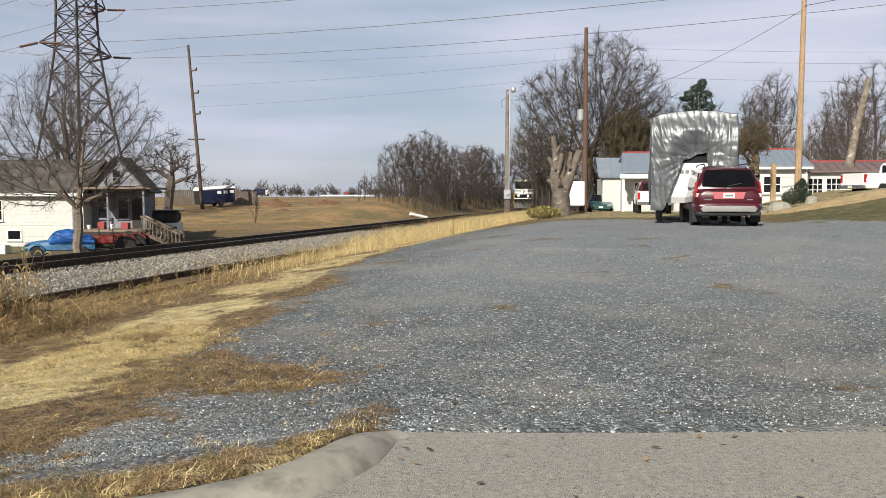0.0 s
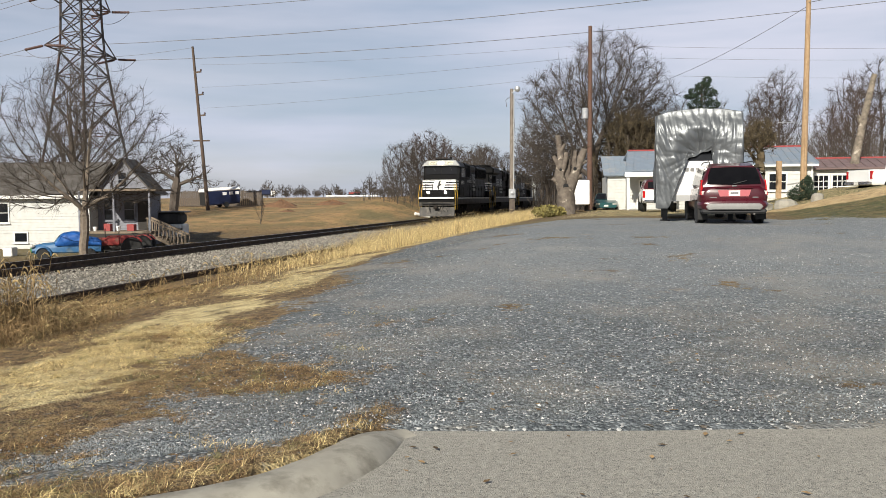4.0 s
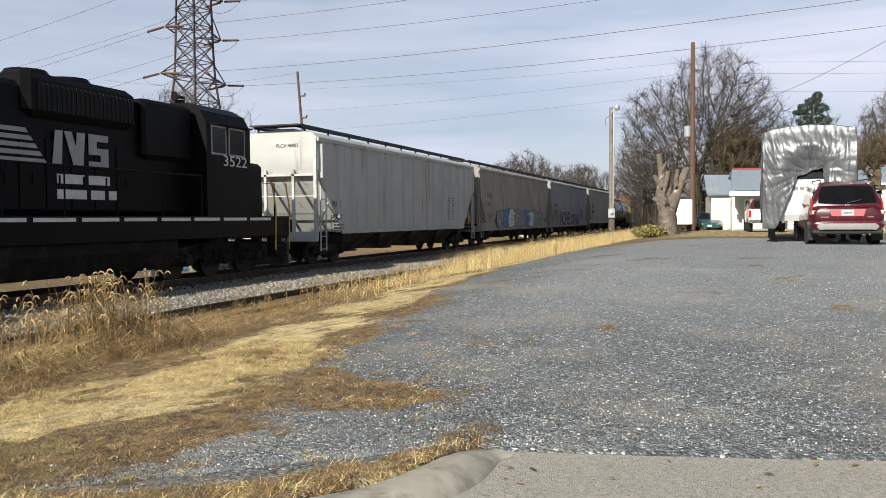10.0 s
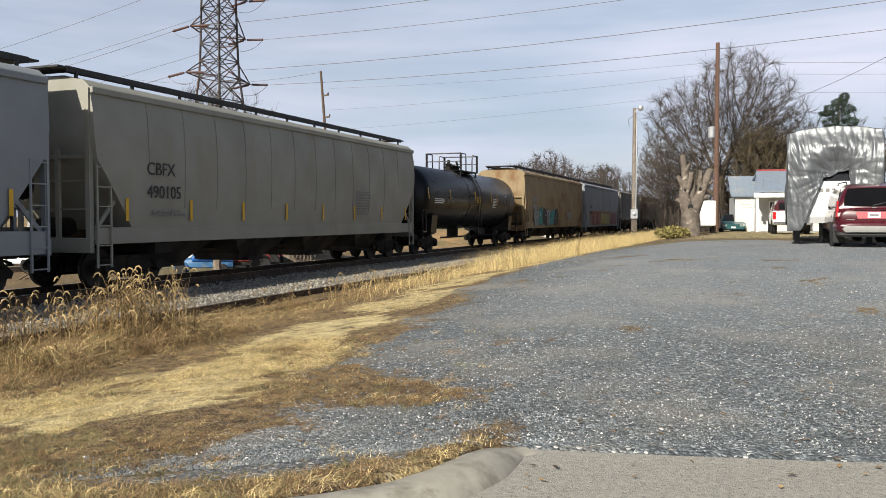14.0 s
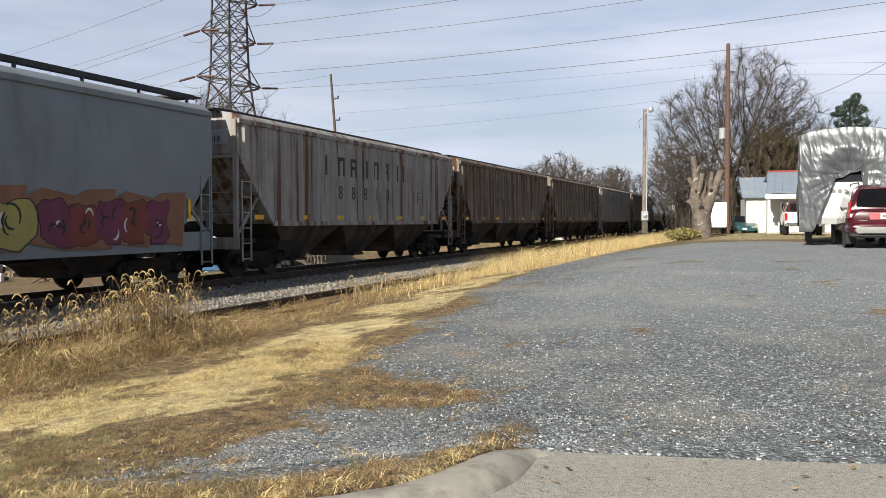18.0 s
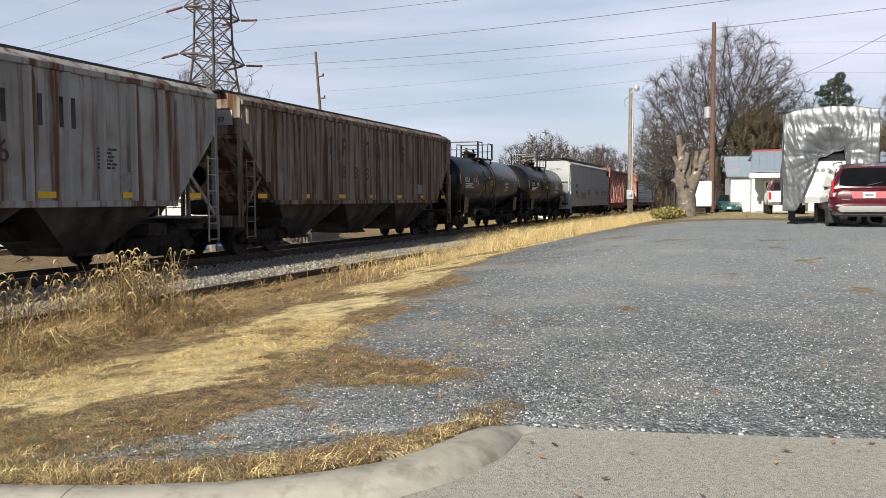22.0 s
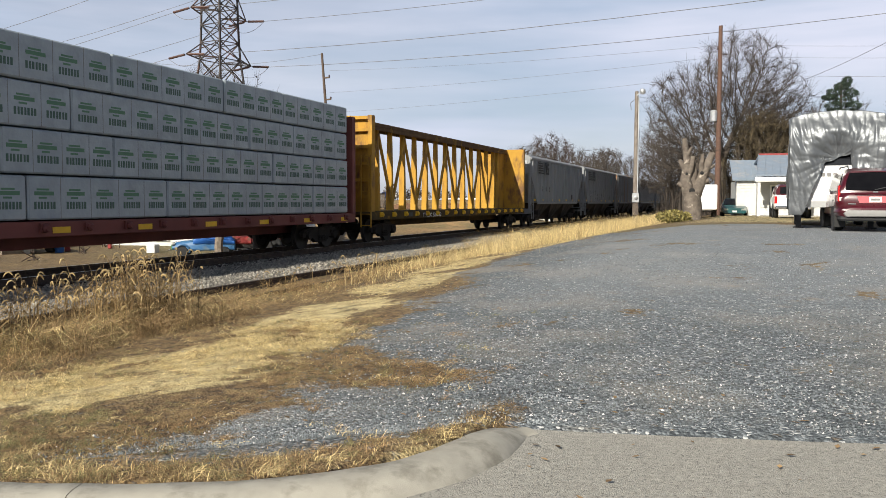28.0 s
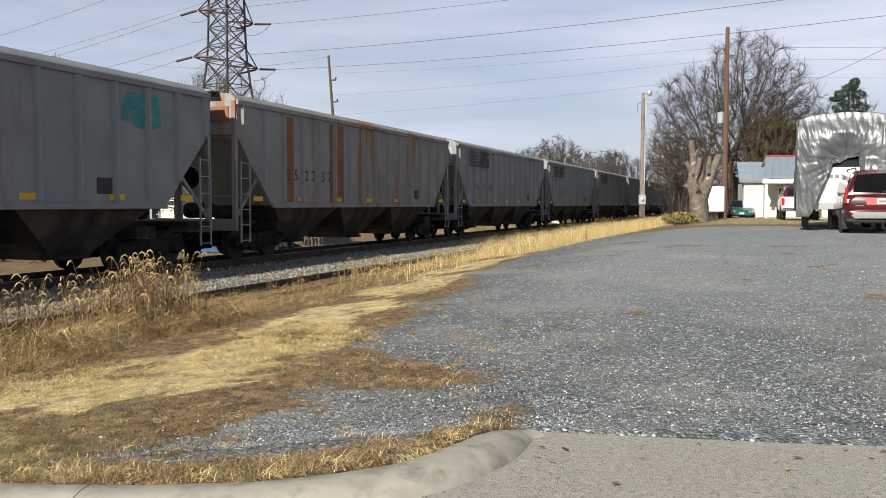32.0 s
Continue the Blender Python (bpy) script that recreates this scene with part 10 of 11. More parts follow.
def foxtails():
    """Tall weeds with nodding bristly seed heads beside the siding."""
    r = random.Random(55)
    stems, heads = Shape(), Shape()
    for k in range(430):
        if k < 150:
            x, y = -6.0 + r.gauss(0, 0.28), 10.9 + r.gauss(0, 0.5)
            h = r.uniform(0.5, 1.12)
        elif k < 330:
            x, y = -6.9 + r.gauss(0, 0.75), 10.3 + r.gauss(0, 0.8)
            h = r.uniform(0.4, 0.9)
        else:
            p = track_point(r.uniform(14, 34), 6.3 + r.gauss(0, 0.5))
            x, y = p.x, p.y
            h = r.uniform(0.2, 0.5)
        q = across(x, y)
        if q < 5.4 or q > 8.2:
            continue
        z = ground_z(x, y)
        a = r.uniform(0, 6.28)
        bend = r.uniform(0.06, 0.3)
        lx, ly = math.cos(a) * h * bend, math.sin(a) * h * bend
        top = (x + lx, y + ly, z + h)
        stems.tube([(x, y, z - 0.05), (x + lx * 0.3, y + ly * 0.3, z + h * 0.6), top], [0.005, 0.0042, 0.003], 3, caps=False)
        for _ in range(5):
            f = r.uniform(0.1, 0.85)
            b = r.uniform(0, 6.28)
            l = r.uniform(0.12, 0.34)
            bx, by, bz = x + lx * f, y + ly * f, z + h * f * 0.95
            dx, dy, w = math.cos(b) * l, math.sin(b) * l, r.uniform(0.003, 0.007)
            stems.add([(bx, by, bz), (bx + dx * 0.5 - w * math.sin(b), by + dy * 0.5 + w * math.cos(b), bz + l * 0.3), (bx + dx, by + dy, bz - l * r.uniform(-0.1, 0.3)), (bx + dx * 0.5 + w * math.sin(b), by + dy * 0.5 - w * math.cos(b), bz + l * 0.27)], [(0, 1, 2, 3)])
        if h < 0.42 or r.random() < 0.35:
            continue
        d = r.uniform(0.05, 0.095)
        c, s_ = math.cos(a), math.sin(a)
        pts = [Vector(top), Vector((top[0] + c * d * 0.5, top[1] + s_ * d * 0.5, top[2] + d * 0.45)), Vector((top[0] + c * d, top[1] + s_ * d, top[2] + d * 0.3)), Vector((top[0] + c * d * 1.4, top[1] + s_ * d * 1.4, top[2] - d * 0.3))]
        heads.tube(pts, [0.004, 0.011, 0.012, 0.004], 5)
        for _ in range(14):
            i = r.randrange(3)
            g = pts[i].lerp(pts[i + 1], r.random())
            e = g + Vector((r.uniform(-1, 1), r.uniform(-1, 1), r.uniform(-0.6, 1))).normalized() * 0.022
            heads.add([g + Vector((0.0012, 0, 0)), g - Vector((0.0012, 0, 0)), e], [(0, 1, 2)])
    t = thing("foxtail_clump", Matrix(), "tall dry foxtail weeds with nodding seed heads", "weeds", kind="stuff")
    part("stem", stems, M_STALK, t, kind="stuff")
    part("seed_head", heads, M_SEED, t, kind="stuff")


M_SEED = mat("seed_head", (0.40, 0.30, 0.145), (0.27, 0.195, 0.09), scale=3, rough=0.85, bump=0, island=0.4)
foxtails()


def stones(name, label, spots, lo, hi, material, seed):
    """Loose stones as small uneven lumps, lo to hi metres in half width."""
    rs = np.random.RandomState(seed)
    P = np.array(spots)
    n = len(P)
    base = np.array([(-1, 0, 0), (1, 0, 0), (0, -1, 0), (0, 1, 0), (0, 0, 1), (0, 0, -0.6)])
    tri = np.array([(4, 1, 3), (4, 3, 0), (4, 0, 2), (4, 2, 1), (5, 3, 1), (5, 0, 3), (5, 2, 0), (5, 1, 2)])
    d = rs.uniform(lo, hi, n) * np.where(rs.random_sample(n) < 0.12, 1.5, 1.0)
    v = base[None] * d[:, None, None] * np.stack([rs.uniform(0.6, 1.2, (n, 6)), rs.uniform(0.55, 1.0, (n, 6)), rs.uniform(0.55, 1.0, (n, 6))], -1)
    a = rs.uniform(0, 2 * math.pi, n)
    c, s_ = np.cos(a)[:, None], np.sin(a)[:, None]
    tip = rs.uniform(-0.4, 0.4, (n, 1))
    x, y, z = v[..., 0] * c - v[..., 1] * s_, v[..., 0] * s_ + v[..., 1] * c, v[..., 2] + tip * v[..., 0]
    v = np.stack([x, y, z], -1) + P[:, None, :]
    s = Shape()
    s.v = v.reshape(-1, 3).tolist()
    s.f = (tri[None] + 6 * np.arange(n)[:, None, None]).reshape(-1, 3).tolist()
    return thing(name, Matrix(), label, "gravel", kind="stuff", shape=s, material=material)


def lot_spots(n, seed, power=1.6):
    rs = np.random.RandomState(seed)
    d, a = 5.5 + 12 * rs.random_sample(n) ** power, np.radians(rs.uniform(-36, 32, n))
    keep = rs.random_sample(n)
    return [(x, y, z + 0.002) for (x, y, z, k, g, st, di, gr), c in zip(spread_out(d * np.sin(a), d * np.cos(a)), keep) if k > 0.02 and c < g * 0.97 + 0.03]


stones("loose_gravel", "loose grey gravel of the lot", lot_spots(62000, 4, 2.0), 0.005, 0.0125, M_GRIT, 5)
stones("pale_chips", "pale stone chips among the gravel", lot_spots(6500, 9), 0.006, 0.013, mat("pale_chip", (0.50, 0.49, 0.47), (0.40, 0.39, 0.38), rough=0.7, bump=0, island=0.4), 6)


def bed_spots(n, seed):
    r = random.Random(seed)
    for _ in range(n):
        s_, q = r.uniform(6, 48), r.uniform(0.95, 4.6)
        if r.random() < 0.25:
            q = r.uniform(-0.6, 0.6)
        p = track_point(s_, q)
        yield p.x, p.y, -0.18 - 0.09 * max(0, q - 3.9)


stones("loose_ballast", "loose crushed stones on the track bed", list(bed_spots(20000, 7)), 0.02, 0.042, M_BALLASTROCK, 7)


def litter():
    r = random.Random(88)
    s = Shape()
    for k in range(150):
        x, y = r.uniform(-4.5, 2.5), r.uniform(4.2, 9.0)
        z = ground_z(x, y) + 0.012 if kerb_side(x, y) > 0.2 else 0.012
        if 0 <= kerb_side(x, y) <= 0.2:
            continue
        w, l, a = r.uniform(0.008, 0.02), r.uniform(0.015, 0.045), r.uniform(0, 6.28)
        c, s_ = math.cos(a), math.sin(a)
        s.add([(x + (px * c - py * s_), y + (px * s_ + py * c), z + pz) for px, py, pz in ((-l, 0, 0), (0, -w, 0.004), (l, 0, 0.006), (0, w, 0.004))], [(0, 1, 2, 3)])
    thing("dead_leaves", Matrix(), "scattered small dead leaves", "leaves", kind="stuff", shape=s, material=M_WEED)


litter()


# ---------------------------------------------------------------- markings and fittings of the train
M_CREAM = mat("number_board", (0.66, 0.62, 0.46), (0.6, 0.56, 0.42), rough=0.5, bump=0)


def front_box(car, name, x, y0, y1, z0, z1, material, label="", d=0.012):
    return part(name, Shape().box(x, x + d, y0, y1, z0, z1), material, car, label)


def emblem(car, x, y, z, k):
    """The plain dark shape in the middle of a nose panel."""
    s = Shape().prism([(y - 0.12 * k, z - 0.42 * k), (y - 0.02 * k, z - 0.42 * k), (y + 0.02 * k, z - 0.1 * k), (y + 0.2 * k, z + 0.02 * k), (y + 0.1 * k, z + 0.12 * k), (y + 0.16 * k, z + 0.42 * k), (y - 0.02 * k, z + 0.36 * k), (y - 0.1 * k, z + 0.05 * k), (y - 0.2 * k, z - 0.1 * k)], x, x + 0.006, axis="x")
    part("emblem", s, M_MARK, car, "plain dark emblem shape")


# leading engine: nose, windscreen, roof visor, lights
L1 = sd60
xn = 8.4
for k in range(4):
    z = 2.2 + k * 0.2
    for y0, y1 in ((-1.4, -0.36 - 0.06 * (3 - k)), (0.36 + 0.06 * k, 1.4)):
        front_box(L1, "nose_stripe", xn, y0, y1, z, z + 0.115, M_LOCOWHITE, "white nose stripe")
part("nose_panel", Shape().prism([(-0.62, 2.18), (0.36, 2.18), (0.62, 2.94), (-0.36, 2.94)], xn + 0.002, xn + 0.01, axis="x"), M_LOCOWHITE, L1, "white nose panel")
emblem(L1, xn + 0.011, 0.0, 2.56, 0.85)
front_box(L1, "nose_top_line", xn - 0.02, -1.4, 1.4, 2.94, 2.98, M_LOCOWHITE)
for k in range(4):
    part("nose_stripe", Shape().box(7.5, 8.36, 1.462, 1.474, 2.2 + k * 0.2, 2.315 + k * 0.2), M_LOCOWHITE, L1, "white nose stripe")
front_box(L1, "anticlimber", 9.5, -1.45, 1.45, 1.5, 1.62, M_LOCOWHITE, "white anticlimber edge", 0.03)
for y0, y1 in ((-1.36, -0.06), (0.06, 1.36)):
    w = front_box(L1, "windscreen", 7.46, y0, y1, 3.42, 4.06, M_GLASS, "dark windscreen pane", 0.03)
    part("wiper", Shape().bar((7.51, (y0 + y1) / 2, 4.02), (7.52, (y0 + y1) / 2 + 0.2, 3.7), 0.02), M_BLACKPLASTIC, w)
s = Shape().loft([[(7.35, -1.58, 4.1), (7.77, -1.58, 4.1), (7.77, 1.58, 4.1), (7.35, 1.58, 4.1)], [(7.15, -1.2, 4.52), (7.51, -1.2, 4.52), (7.51, 1.2, 4.52), (7.15, 1.2, 4.52)]])
part("roof_visor", s, M_LOCOGREY, L1, "pale grey roof visor")
slope = math.atan2(0.26, 0.42)
for y in (-1.02, 0.42):
    m = Matrix.Translation((7.72, y, 4.19)) @ Matrix.Rotation(-slope, 4, "Y")
    b = part("number_board", Shape().box(-0.01, 0.035, 0, 0.62, 0.0, 0.26, c=0.01), M_CREAM, L1, "cream number board", at=m)
    lettering("lettering", "6919", 0.24, M_MARK, b, Matrix.Translation((0.04, 0.06, 0.05)) @ Matrix.Rotation(-math.pi / 2, 4, "Z"), width=0.5)
for y in (-0.13, 0.13):
    part("headlight", Shape().lathe([(0.02, 0.04), (0.1, 0.035), (0.11, -0.05), (0.02, -0.06)], (7.71, y, 4.32), axis="x", n=14), M_HEADLIGHT, L1, "lit twin headlight")
for y in (-0.72, 0.72):
    part("ditch_light", Shape().lathe([(0.02, 0.06), (0.1, 0.055), (0.12, -0.05), (0.02, -0.06)], (9.36, y, 1.98), axis="x", n=14), M_HEADLIGHT, L1, "lit ditch light")
    part("lamp_housing", Shape().box(9.22, 9.34, y - 0.15, y + 0.15, 1.84, 2.12, c=0.02).box(9.25, 9.31, y - 0.05, y + 0.05, 1.6, 1.86), M_LOCOGRIME, L1)
part("roof_equipment", Shape().box(5.4, 7.0, -0.6, 0.6, 4.52, 4.68, c=0.03), M_LOCO, L1)
side_text(L1, "6919", 0.46, 6.75, 2.62, 1.535, M_MARKWHITE, width=1.25)
side_badge(L1, 1.15, 2.86, 0.98, 1.38, M_LOCOGREY, tall=0.6)
bars(L1, -1.4, 2.72, 2.1, 2, 0.975, M_LOCOGREY, size=0.2, seed=1)
for k, x in enumerate((7.05, 6.2, 5.4)):
    part("access_door", Shape().box(x - 0.38, x + 0.3, 1.5, 1.545, 1.75, 2.45, c=0.01), M_LOCO, L1)

# second engine: hood end stripes, numbers, badge
L2 = ge
xe = 9.42
for k in range(4):
    front_box(L2, "end_stripe", xe, -0.9, 0.92, 2.14 + k * 0.22, 2.27 + k * 0.22, M_LOCOWHITE, "white end stripe")
    part("end_stripe", Shape().box(7.75 - 0.05 * k, 9.36, 0.985, 0.995, 2.14 + k * 0.22, 2.27 + k * 0.22), M_LOCOWHITE, L2, "white end stripe")
side_text(L2, "9688", 0.46, 9.3, 3.36, 0.99, M_MARKWHITE, width=1.5)
end_text(L2, "9688", 0.34, xe + 0.01, -0.75, 3.4, M_MARKWHITE)
for y in (-0.12, 0.12):
    part("headlight", Shape().lathe([(0.02, 0.04), (0.1, 0.035), (0.11, -0.05), (0.02, -0.06)], (xe + 0.02, y, 4.1), axis="x", n=14), M_LENS, L2)
side_badge(L2, 4.4, 2.62, 0.99, 1.42, M_LOCOGREY, tall=0.62)
bars(L2, 1.95, 2.48, 2.1, 2, 0.985, M_LOCOGREY, size=0.19, seed=2)
side_text(L2, "9688", 0.42, -7.2, 3.0, 1.535, M_MARKWHITE, width=1.2)
part("cab_lamp", Shape().box(-6.5, -6.35, 1.52, 1.6, 3.35, 3.6), M_YELLOW, L2)
part("locker", Shape().box(-5.6, -4.2, 1.0, 1.46, 1.62, 2.25, c=0.02), M_LOCOGREY, L2, "grey equipment locker")
stripes(L2, -9.42, -9.0, 1.46, 2.3, 3.1, 4, 0.0, M_LOCOWHITE)

# third engine: striped hood end with number boards
L3 = sd40
xe = 7.16
part("end_panel", Shape().box(xe, xe + 0.01, -0.88, 0.88, 2.42, 3.3), M_LOCOWHITE, L3, "white hood end panel")
emblem(L3, xe + 0.011, -0.08, 2.88, 0.95)
for k in range(4):
    z = 2.53 + k * 0.2
    for y0, y1 in ((-0.88, -0.42 + 0.03 * k), (0.26 + 0.06 * k, 0.88)):
        front_box(L3, "dark_stripe", xe + 0.011, y0, y1, z, z + 0.075, M_MARK, "", 0.006)
for k in range(5):
    part("side_stripe", Shape().prism([(6.45 + 0.035 * k, 2.42 + k * 0.19), (6.48 + 0.035 * k, 2.53 + k * 0.19), (7.12, 2.53 + k * 0.19), (7.12, 2.42 + k * 0.19)], 0.925, 0.935), M_LOCOWHITE, L3, "white side stripe")
for y, w in ((-0.84, 0.58), (-0.12, 0.98)):
    b = front_box(L3, "number_board", xe, y, y + w, 3.38, 3.66, M_CREAM, "cream number board", 0.03)
    lettering("lettering", "3522", 0.26, M_MARK, b, Matrix.Translation((xe + 0.034, y + 0.05, 3.43)) @ Matrix.Rotation(-math.pi / 2, 4, "Z"), width=w - 0.1)
for y in (-0.36, -0.12):
    part("headlight", Shape().lathe([(0.02, 0.05), (0.1, 0.045), (0.12, -0.05), (0.02, -0.06)], (xe + 0.03, y, 3.86), axis="x", n=14), M_LENS, L3, "unlit twin headlight")
side_badge(L3, 2.25, 2.66, 0.98, 1.3, M_LOCOGREY, tall=0.6)
bars(L3, -0.05, 2.5, 2.0, 2, 0.955, M_MARKWHITE, size=0.2, seed=3)
side_text(L3, "3522", 0.4, -5.65, 2.95, 1.515, M_MARKWHITE, width=1.2)
part("horn", Shape().lathe([(0.03, -0.3), (0.06, 0.0), (0.16, 0.26)], (2.4, 0.3, 4.72), axis="x", n=10).lathe([(0.03, -0.3), (0.06, 0.0), (0.14, 0.2)], (2.35, -0.1, 4.75), axis="x", n=10).box(2.3, 2.45, -0.2, 0.4, 4.35, 4.7), M_LOCO, L3)

# covered hoppers
y = 1.58
c = hopper_plcx
side_text(c, "PLCX", 0.3, 7.6, 2.0, 1.512, M_MARK)
side_text(c, "46887", 0.3, 7.6, 1.55, 1.512, M_MARK)
bars(c, 7.5, 1.4, 1.0, 3, 1.512, M_MARKGREY, seed=4)
bars(c, -5.4, 2.6, 1.1, 9, 1.512, M_MARKGREY, size=0.08, seed=5)
end_text(c, "PLCX 46887", 0.17, LEN[3] / 2 - 0.59, -0.1, 4.0, M_MARK)
reflectors(c, LEN[3], 1.25, 1.515, 5, tall=True)

c = hopper_c2
side_text(c, "UTCX", 0.36, 7.35, 2.75, y, M_MARKGREY)
side_text(c, "59161", 0.36, 7.35, 2.25, y, M_MARKGREY)
bars(c, 7.3, 1.85, 1.2, 3, y, M_MARKGREY, seed=6)
scrawl(c, -7.6, 5.2, 1.0, 2.05, y, [SPRAY["grey"], SPRAY["blue"], SPRAY["white"], SPRAY["grey"]], SPRAY["black"], 7, n=9, pointed=0.9)
s = Shape()
r_ = random.Random(3)
for k in range(7):
    a = 5.4 - k * 1.9
    s.prism([(a, 1.2), (a - 0.7, 2.0 + r_.uniform(0, 0.3)), (a - 1.6, 1.9 + r_.uniform(-0.2, 0.3)), (a - 0.9, 1.35)], y - 0.004, y + 0.001)
part("graffiti", s, SPRAY["blue"], c, "sprayed blue halo of the graffiti")
reflectors(c, LEN[4], 1.5, y, 6, tall=True)

c = hopper_c3
side_text(c, "UTCX", 0.36, 6.95, 2.85, y, M_MARK)
side_text(c, "47591", 0.36, 6.95, 2.35, y, M_MARK)
bars(c, 6.9, 1.85, 1.4, 3, y, M_MARKGREY, seed=7)
for text, x, size, z, fill, rim in (("RONE", 4.6, 1.5, 1.02, "purple", "white"), ("OCAIR", -0.3, 1.25, 1.02, "navy", "white")):
    for off, m, dy in ((0.15, rim, 0.0), (0.085, fill, 0.006)):
        part("graffiti", (lambda me: (me.materials.append(SPRAY[m]), me)[1])(words(text, size, depth=0.002, offset=off, space=0.86, width=4.35)), None, c, "rounded purple sprayed letters with white rim", at=Matrix.Translation((x, y + dy, z)))
    part("graffiti", (lambda me: (me.materials.append(SPRAY["grey"]), me)[1])(words(text, size * 0.94, depth=0.002, offset=-0.03, space=0.92, width=4.1)), None, c, at=Matrix.Translation((x - 0.1, y + 0.011, z + 0.04)))
scrawl(c, -6.9, -5.3, 1.5, 2.3, y, [SPRAY["grey"], SPRAY["navy"]], SPRAY["navy"], 12, n=3, pointed=1.0)
reflectors(c, LEN[5], 1.6, y, 2, tall=True)
bars(c, 6.0, 1.15, 1.6, 2, 1.535, M_MARKGREY, size=0.05, seed=8)

c = hopper_c4
side_text(c, "CBFX", 0.42, 6.9, 2.55, 1.615, M_MARK)
side_text(c, "490105", 0.42, 6.9, 2.02, 1.615, M_MARK)
bars(c, 6.7, 1.75, 1.2, 2, 1.59, M_MARKGREY, size=0.05, seed=9)
bars(c, -4.2, 2.5, 1.2, 9, 1.6, M_MARKGREY, size=0.06, seed=10)
reflectors(c, LEN[6], 1.5, 1.585, 8, tall=True)
for k in range(12):
    x = -7.4 + 14.8 * k / 11
    pts = [(x, 1.5 + 0.1 * math.sin(math.pi * j / 6) ** 0.8 - (0.04 if j == 6 else 0) + 0.004, 1.3 + 3.04 * j / 6) for j in range(0, 7)]
    part("seam", Shape().tube([p for p in pts if p[2] > 1.3 + max(0, abs(x) - 6.2) * 1.1], 0.014, 4), CARPAINT["beige"], c)

c = hopper_c6
bars(c, 6.9, 2.9, 1.1, 2, y, M_MARKGREY, size=0.28, seed=11)
scrawl(c, -0.5, 6.4, 1.1, 2.2, y, [SPRAY["grey"], SPRAY["teal"], SPRAY["black"]], SPRAY["black"], 13, n=6, pointed=0.9)
scrawl(c, -5.0, -3.8, 1.5, 2.1, y, [SPRAY["grey"]], SPRAY["black"], 14, n=2)

c = hopper_x0
side_text(c, "UTCX", 0.36, 7.0, 2.85, y, M_MARK)
side_text(c, "50193", 0.36, 7.0, 2.35, y, M_MARK)
bars(c, 6.9, 1.85, 1.3, 2, y, M_MARKGREY, seed=12)
s = Shape()
for k in range(12):
    a = 6.6 - k * 1.2
    s.prism([(a, 1.0 + 0.1 * (k % 3)), (a - 1.3, 0.98), (a - 1.45, 2.1 + 0.16 * (k % 2)), (a - 0.6, 2.22), (a + 0.1, 1.9)], y - 0.004, y + 0.001 + k * 0.0002)
part("graffiti", s, SPRAY["orange"], c, "sprayed orange haze of the graffiti")
scrawl(c, 1.7, 5.9, 1.02, 2.08, y, [SPRAY["red"], SPRAY["orange"], SPRAY["red"]], SPRAY["black"], 15, n=5, pointed=0.6)
scrawl(c, -3.3, 1.5, 1.02, 2.08, y, [SPRAY["yellow"]], SPRAY["black"], 16, n=5, pointed=0.5)
scrawl(c, -7.4, -3.6, 1.05, 2.0, y, [SPRAY["pink"], SPRAY["red"]], SPRAY["black"], 17, n=5, pointed=0.9)
reflectors(c, LEN[9], 1.6, y, 2, tall=True)

# rusted hoppers: the faded road name as plain letter-sized bars, the numbers as they stand
for k, c in enumerate(south):
    ink = M_MARK
    s = Shape()
    for i in range(8):
        a = 2.85 - i * 0.9
        if k in (1, 2, 4) and i in (2, 5):
            continue
        for b in ((a - 0.44, a - 0.33, 0, 0.62), (a - 0.12, a, 0, 0.62), (a - 0.44, a, 0.5, 0.62), (a - 0.44, a, 0.25, 0.36))[: 2 + (i * 7 + k) % 3]:
            s.box(b[0], b[1], 1.502, 1.512, 3.05 + b[2], 3.05 + b[3])
    part("faded_lettering", s, ink, c, "faded road name in widely spaced letters")
    for i, ch in enumerate(("88818", "88206", "88932", "88426", "88897")[k]):
        side_text(c, ch, 0.62, 1.95 - i * 0.95, 2.3, 1.506, ink)
    reflectors(c, LEN[10 + k], 1.62, 1.512, 7)
    bars(c, -4.5, 2.7, 0.6, 6, 1.506, M_MARK, size=0.05, seed=20 + k)
    part("placard", Shape().box(-5.75, -5.2, 1.505, 1.513, 1.8, 2.2), M_MARKGREY, c)
    part("end_board", Shape().box(LEN[10 + k] / 2 - 0.595, LEN[10 + k] / 2 - 0.58, 0.25, 1.2, 3.64, 4.05), CARPAINT["pale"], c, "pale number panel on the end")
    end_text(c, ("88818", "88206", "88932", "88426", "88897")[k], 0.24, LEN[10 + k] / 2 - 0.575, 0.35, 3.7, M_MARK)

# tank car legend
for i, t_ in enumerate(("SODIUM", "HYDROXIDE", "SOLUTION")):
    me = words(t_, 0.26, depth=0.003)
    me.materials.append(M_MARKWHITE)
    z_ = 2.62 - i * 0.3
    for v_ in me.vertices:
        v_.co.y += math.sqrt(1.42 ** 2 - min(1.3, abs(z_ + v_.co.z - 2.5)) ** 2) + 0.012
    part("lettering", me, None, tank_t2, at=Matrix.Translation((-2.2, 0, z_)))

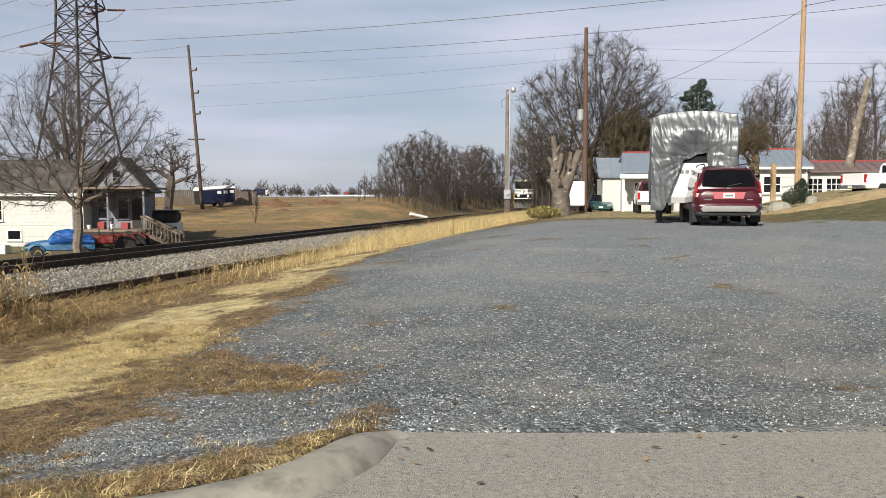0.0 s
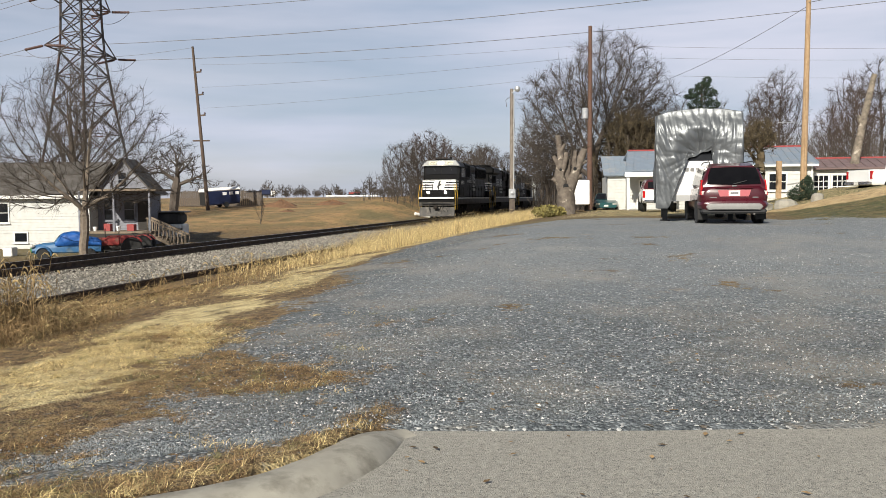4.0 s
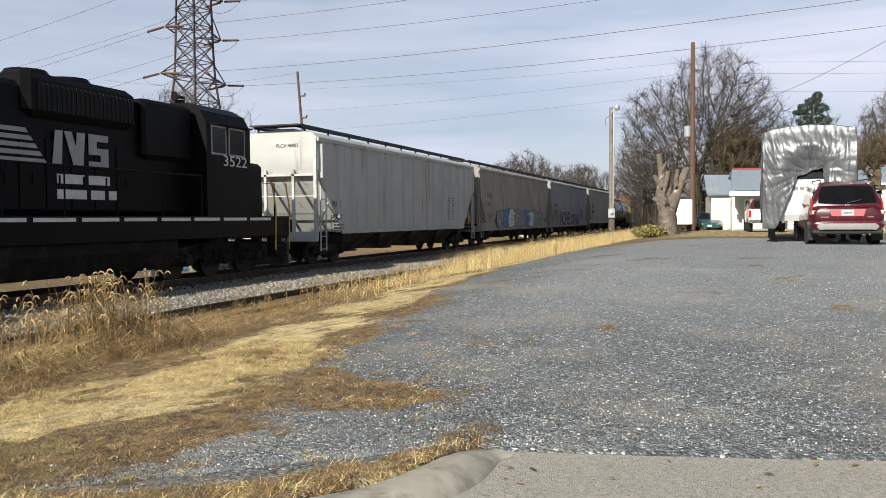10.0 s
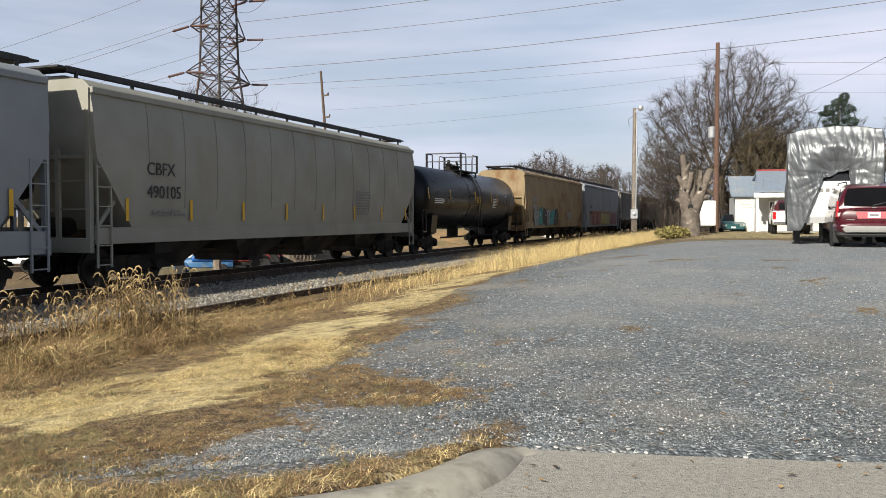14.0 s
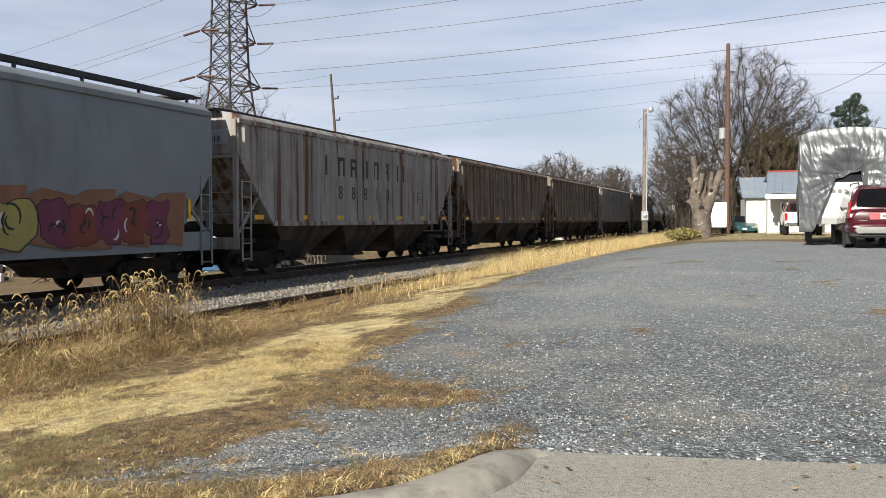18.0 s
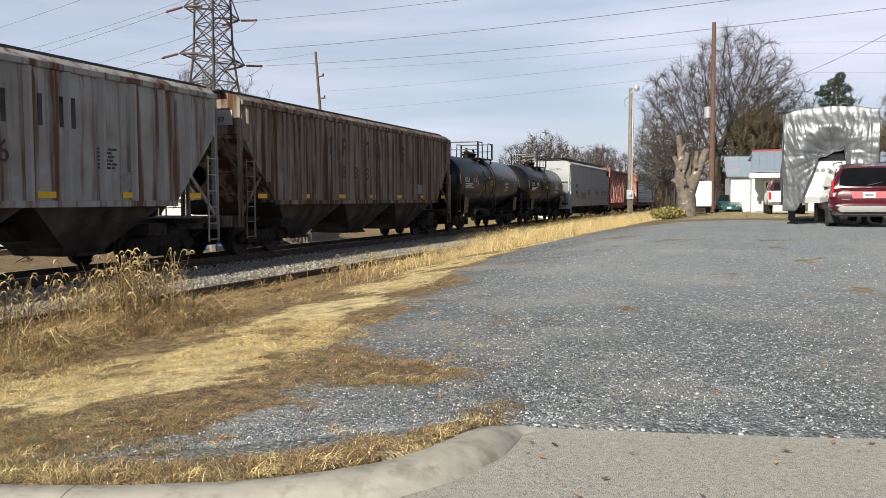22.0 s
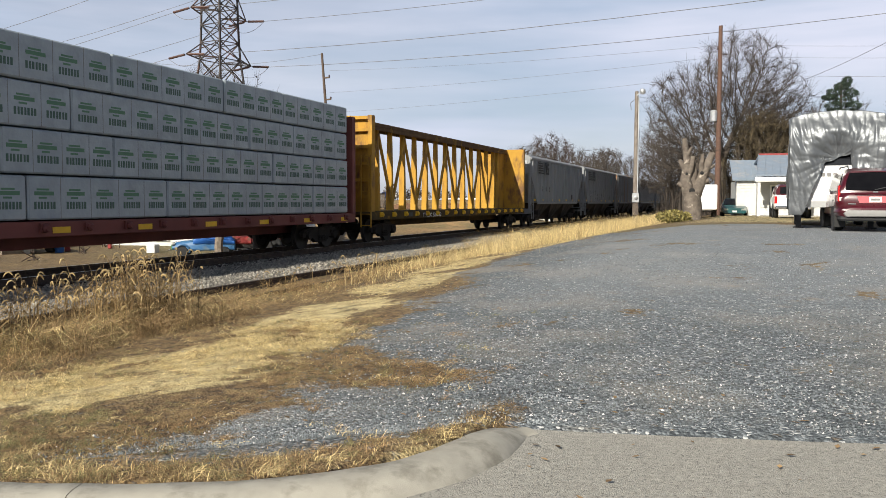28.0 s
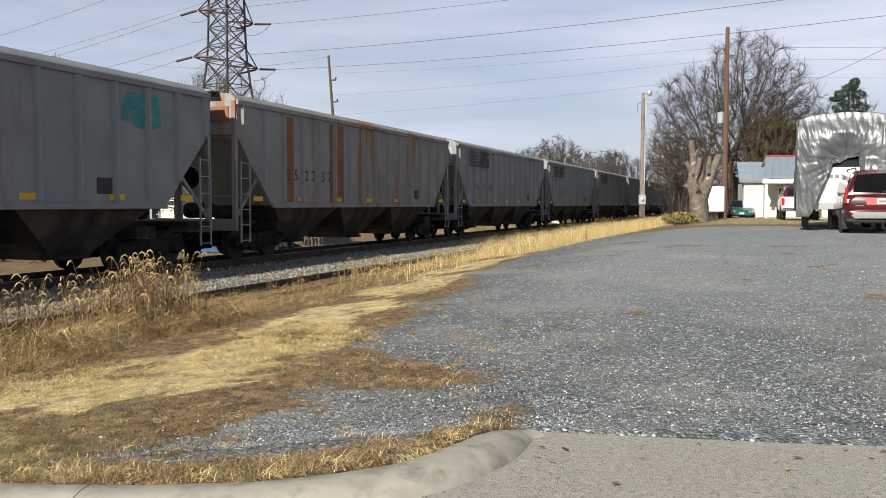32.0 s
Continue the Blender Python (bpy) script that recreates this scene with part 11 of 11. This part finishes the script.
c = hopper_g
side_text(c, "GPLX", 0.36, 7.0, 2.75, 1.57, M_MARK)
side_text(c, "78035", 0.36, 7.0, 2.25, 1.57, M_MARK)
bars(c, 7.0, 1.9, 1.6, 2, 1.56, M_MARKGREY, seed=31)
end_text(c, "GPLX 78035", 0.2, LEN[17] / 2 - 0.58, -0.2, 3.8, M_MARK)
for x, m_, n_ in ((1.6, SPRAY["pink"], 3), (-2.4, M_MARK, 3), (-5.6, M_MARKGREY, 4), (-7.4, M_MARKGREY, 3)):
    bars(c, x, 2.35, 1.3, n_, 1.56, m_, size=0.09, seed=int(x * 3 + 40))
s = Shape()
for i in range(4):
    a = -8.0 - i * 0.42
    s.box(a - 0.34, a - 0.2, 1.545, 1.556, 3.75, 4.15).box(a - 0.34, a, 1.545, 1.556, 4.02, 4.15)
    s.box(a - 0.13, a, 1.545, 1.556, 3.75, 4.02)
part("owner_mark", s, M_MARK, c, "bold dark owner's mark as plain shapes")
scrawl(c, 2.6, 4.4, 1.6, 2.1, 1.56, [SPRAY["grey"], SPRAY["yellow"]], SPRAY["black"], 33, n=3, pointed=1.0)
reflectors(c, LEN[17], 1.6, 1.56, 7, tall=True)

# loaded and empty centerbeams
bars(beam_r2, 8.2, 1.12, 0.9, 1, 1.442, M_MARKWHITE, size=0.2, seed=41)
side_text(beam_r2, "624300", 0.24, 6.9, 0.93, 1.445, M_MARKWHITE)
reflectors(beam_r2, LEN[19], 0.93, 1.445, 9)
reflectors(beam_r1, LEN[18], 0.93, 1.445, 9)
bars(beam_y, 8.0, 1.1, 0.8, 1, 1.442, M_MARK, size=0.16, seed=42)
side_text(beam_y, "TTZX 56502", 0.24, 6.0, 0.9, 1.445, M_MARKWHITE, width=2.3)
for sx in (1, -1):
    x = sx * (LEN[20] / 2 - 0.7 - 0.25)
    s = Shape()
    r_ = random.Random(44 + sx)
    for i in range(9):
        z_ = 4.2 - i * 0.3
        s.box(x - 0.135, x - 0.123, 0.35, 0.35 + r_.uniform(0.4, 0.85), z_, z_ + 0.09)
    part("stencil", s, M_MARK, beam_y)
    s = Shape()
    for i in range(6):
        a, b = r_.uniform(0.2, 1.2), r_.uniform(2.0, 3.6)
        s.bar((x - 0.14, a, b), (x - 0.14, a + r_.uniform(-0.3, 0.3), b + r_.uniform(-0.4, 0.4)), 0.01, 0.06)
    part("scrape", s, M_MARKWHITE, beam_y)

# grey hoppers: badge, numbers, placards
NUM = ("252015", "252202", "252237", "252118", "252064", "252190")
for k, c in enumerate(greys[:6]):
    if k != 2:
        side_badge(c, 6.05, 3.35, 1.6, 1.0, M_MARK, tall=0.8)
    for i, ch in enumerate(NUM[k]):
        side_text(c, ch, 0.46, 5.1 - i % 2 * 0.43 - i // 2 * 1.07, 2.25, 1.506, M_MARK)
    reflectors(c, 17.75, 1.62, 1.512, 7)
    bars(c, -1.5, 2.7, 0.7, 6, 1.506, M_MARKGREY, size=0.08, seed=50 + k)
    part("placard", Shape().box(-5.3, -4.85, 1.505, 1.513, 1.75, 2.1), M_MARK, c)
    part("end_board", Shape().box(17.75 / 2 - 0.595, 17.75 / 2 - 0.58, 0.1, 1.25, 3.72, 4.15), SPRAY["orange"] if k == 2 else CARPAINT["pale"], c, "pale number panel on the end")
    end_text(c, NUM[k], 0.24, 17.75 / 2 - 0.575, 0.2, 3.8, M_MARKGREY)
scrawl(greys[1], -1.9, 5.2, 1.62, 2.3, 1.506, [CARPAINT["ns_grey"]], SPRAY["black"], 61, n=8, pointed=1.0)
scrawl(greys[1], -6.9, -5.8, 3.2, 4.0, 1.506, [SPRAY["teal"]], SPRAY["grey"], 62, n=1, pointed=1.0)
for x0, x1 in ((2.0, 3.0), (5.3, 5.9)):
    part("rust_panel", Shape().box(x0, x1, 1.5, 1.508, 1.6, 4.1), mat("rust_patch", (0.25, 0.115, 0.05), (0.19, 0.085, 0.04), scale=2, rough=0.85), greys[2], "rusted orange side panel")


def raise_body(car, k):
    """Sets a car's upperworks a little taller over its trucks."""
    for ob in car.children:
        if not ob.name.startswith(("truck", "coupler")):
            ob.scale.z *= k
            ob.location.z *= k


raise_body(sd60, 1.05)
raise_body(ge, 1.09)
raise_body(sd40, 1.065)
for car in (hopper_plcx, hopper_c2, hopper_c3, hopper_c4, hopper_c6, hopper_x0, hopper_g):
    raise_body(car, 1.035)
for car in south + greys:
    raise_body(car, 1.03)
for car in (beam_r1, beam_y):
    raise_body(car, 1.05)


MARKS = ("lettering", "graffiti", "faded_lettering", "stencil", "small_print", "placard", "mark", "badge")
for car in [hopper_plcx, hopper_c2, hopper_c3, hopper_c4, hopper_c6, hopper_g] + south + greys:
    for ob in car.children:
        if ob.name.startswith(MARKS) and abs(ob.location.x) < 7.9:
            ob.location.x += 0.6
for car, low in ((hopper_c3, 0.45), (hopper_x0, 0.4), (hopper_g, 0.25)):
    for ob in car.children:
        if ob.name.startswith("lettering") and 5.5 < ob.location.x < 7.9:
            ob.location.z -= low




# ---------------------------------------------------------------- what moves
def motions():
    """The train runs along the straight line at about 17.7 metres a second."""
    for car, s16 in CARS:
        rows_ = []
        for k in range(17):
            t = 2.0 * k
            u = (t - 16) / 16
            s = s16 - (284.1 * u + 3.3 * u * u - 7.2 * u * u * u)
            p = track_point(s)
            rows_.append((t, pose(p.x, p.y, 0, 0, 0, TURN)))
        walk(car, rows_)


motions()
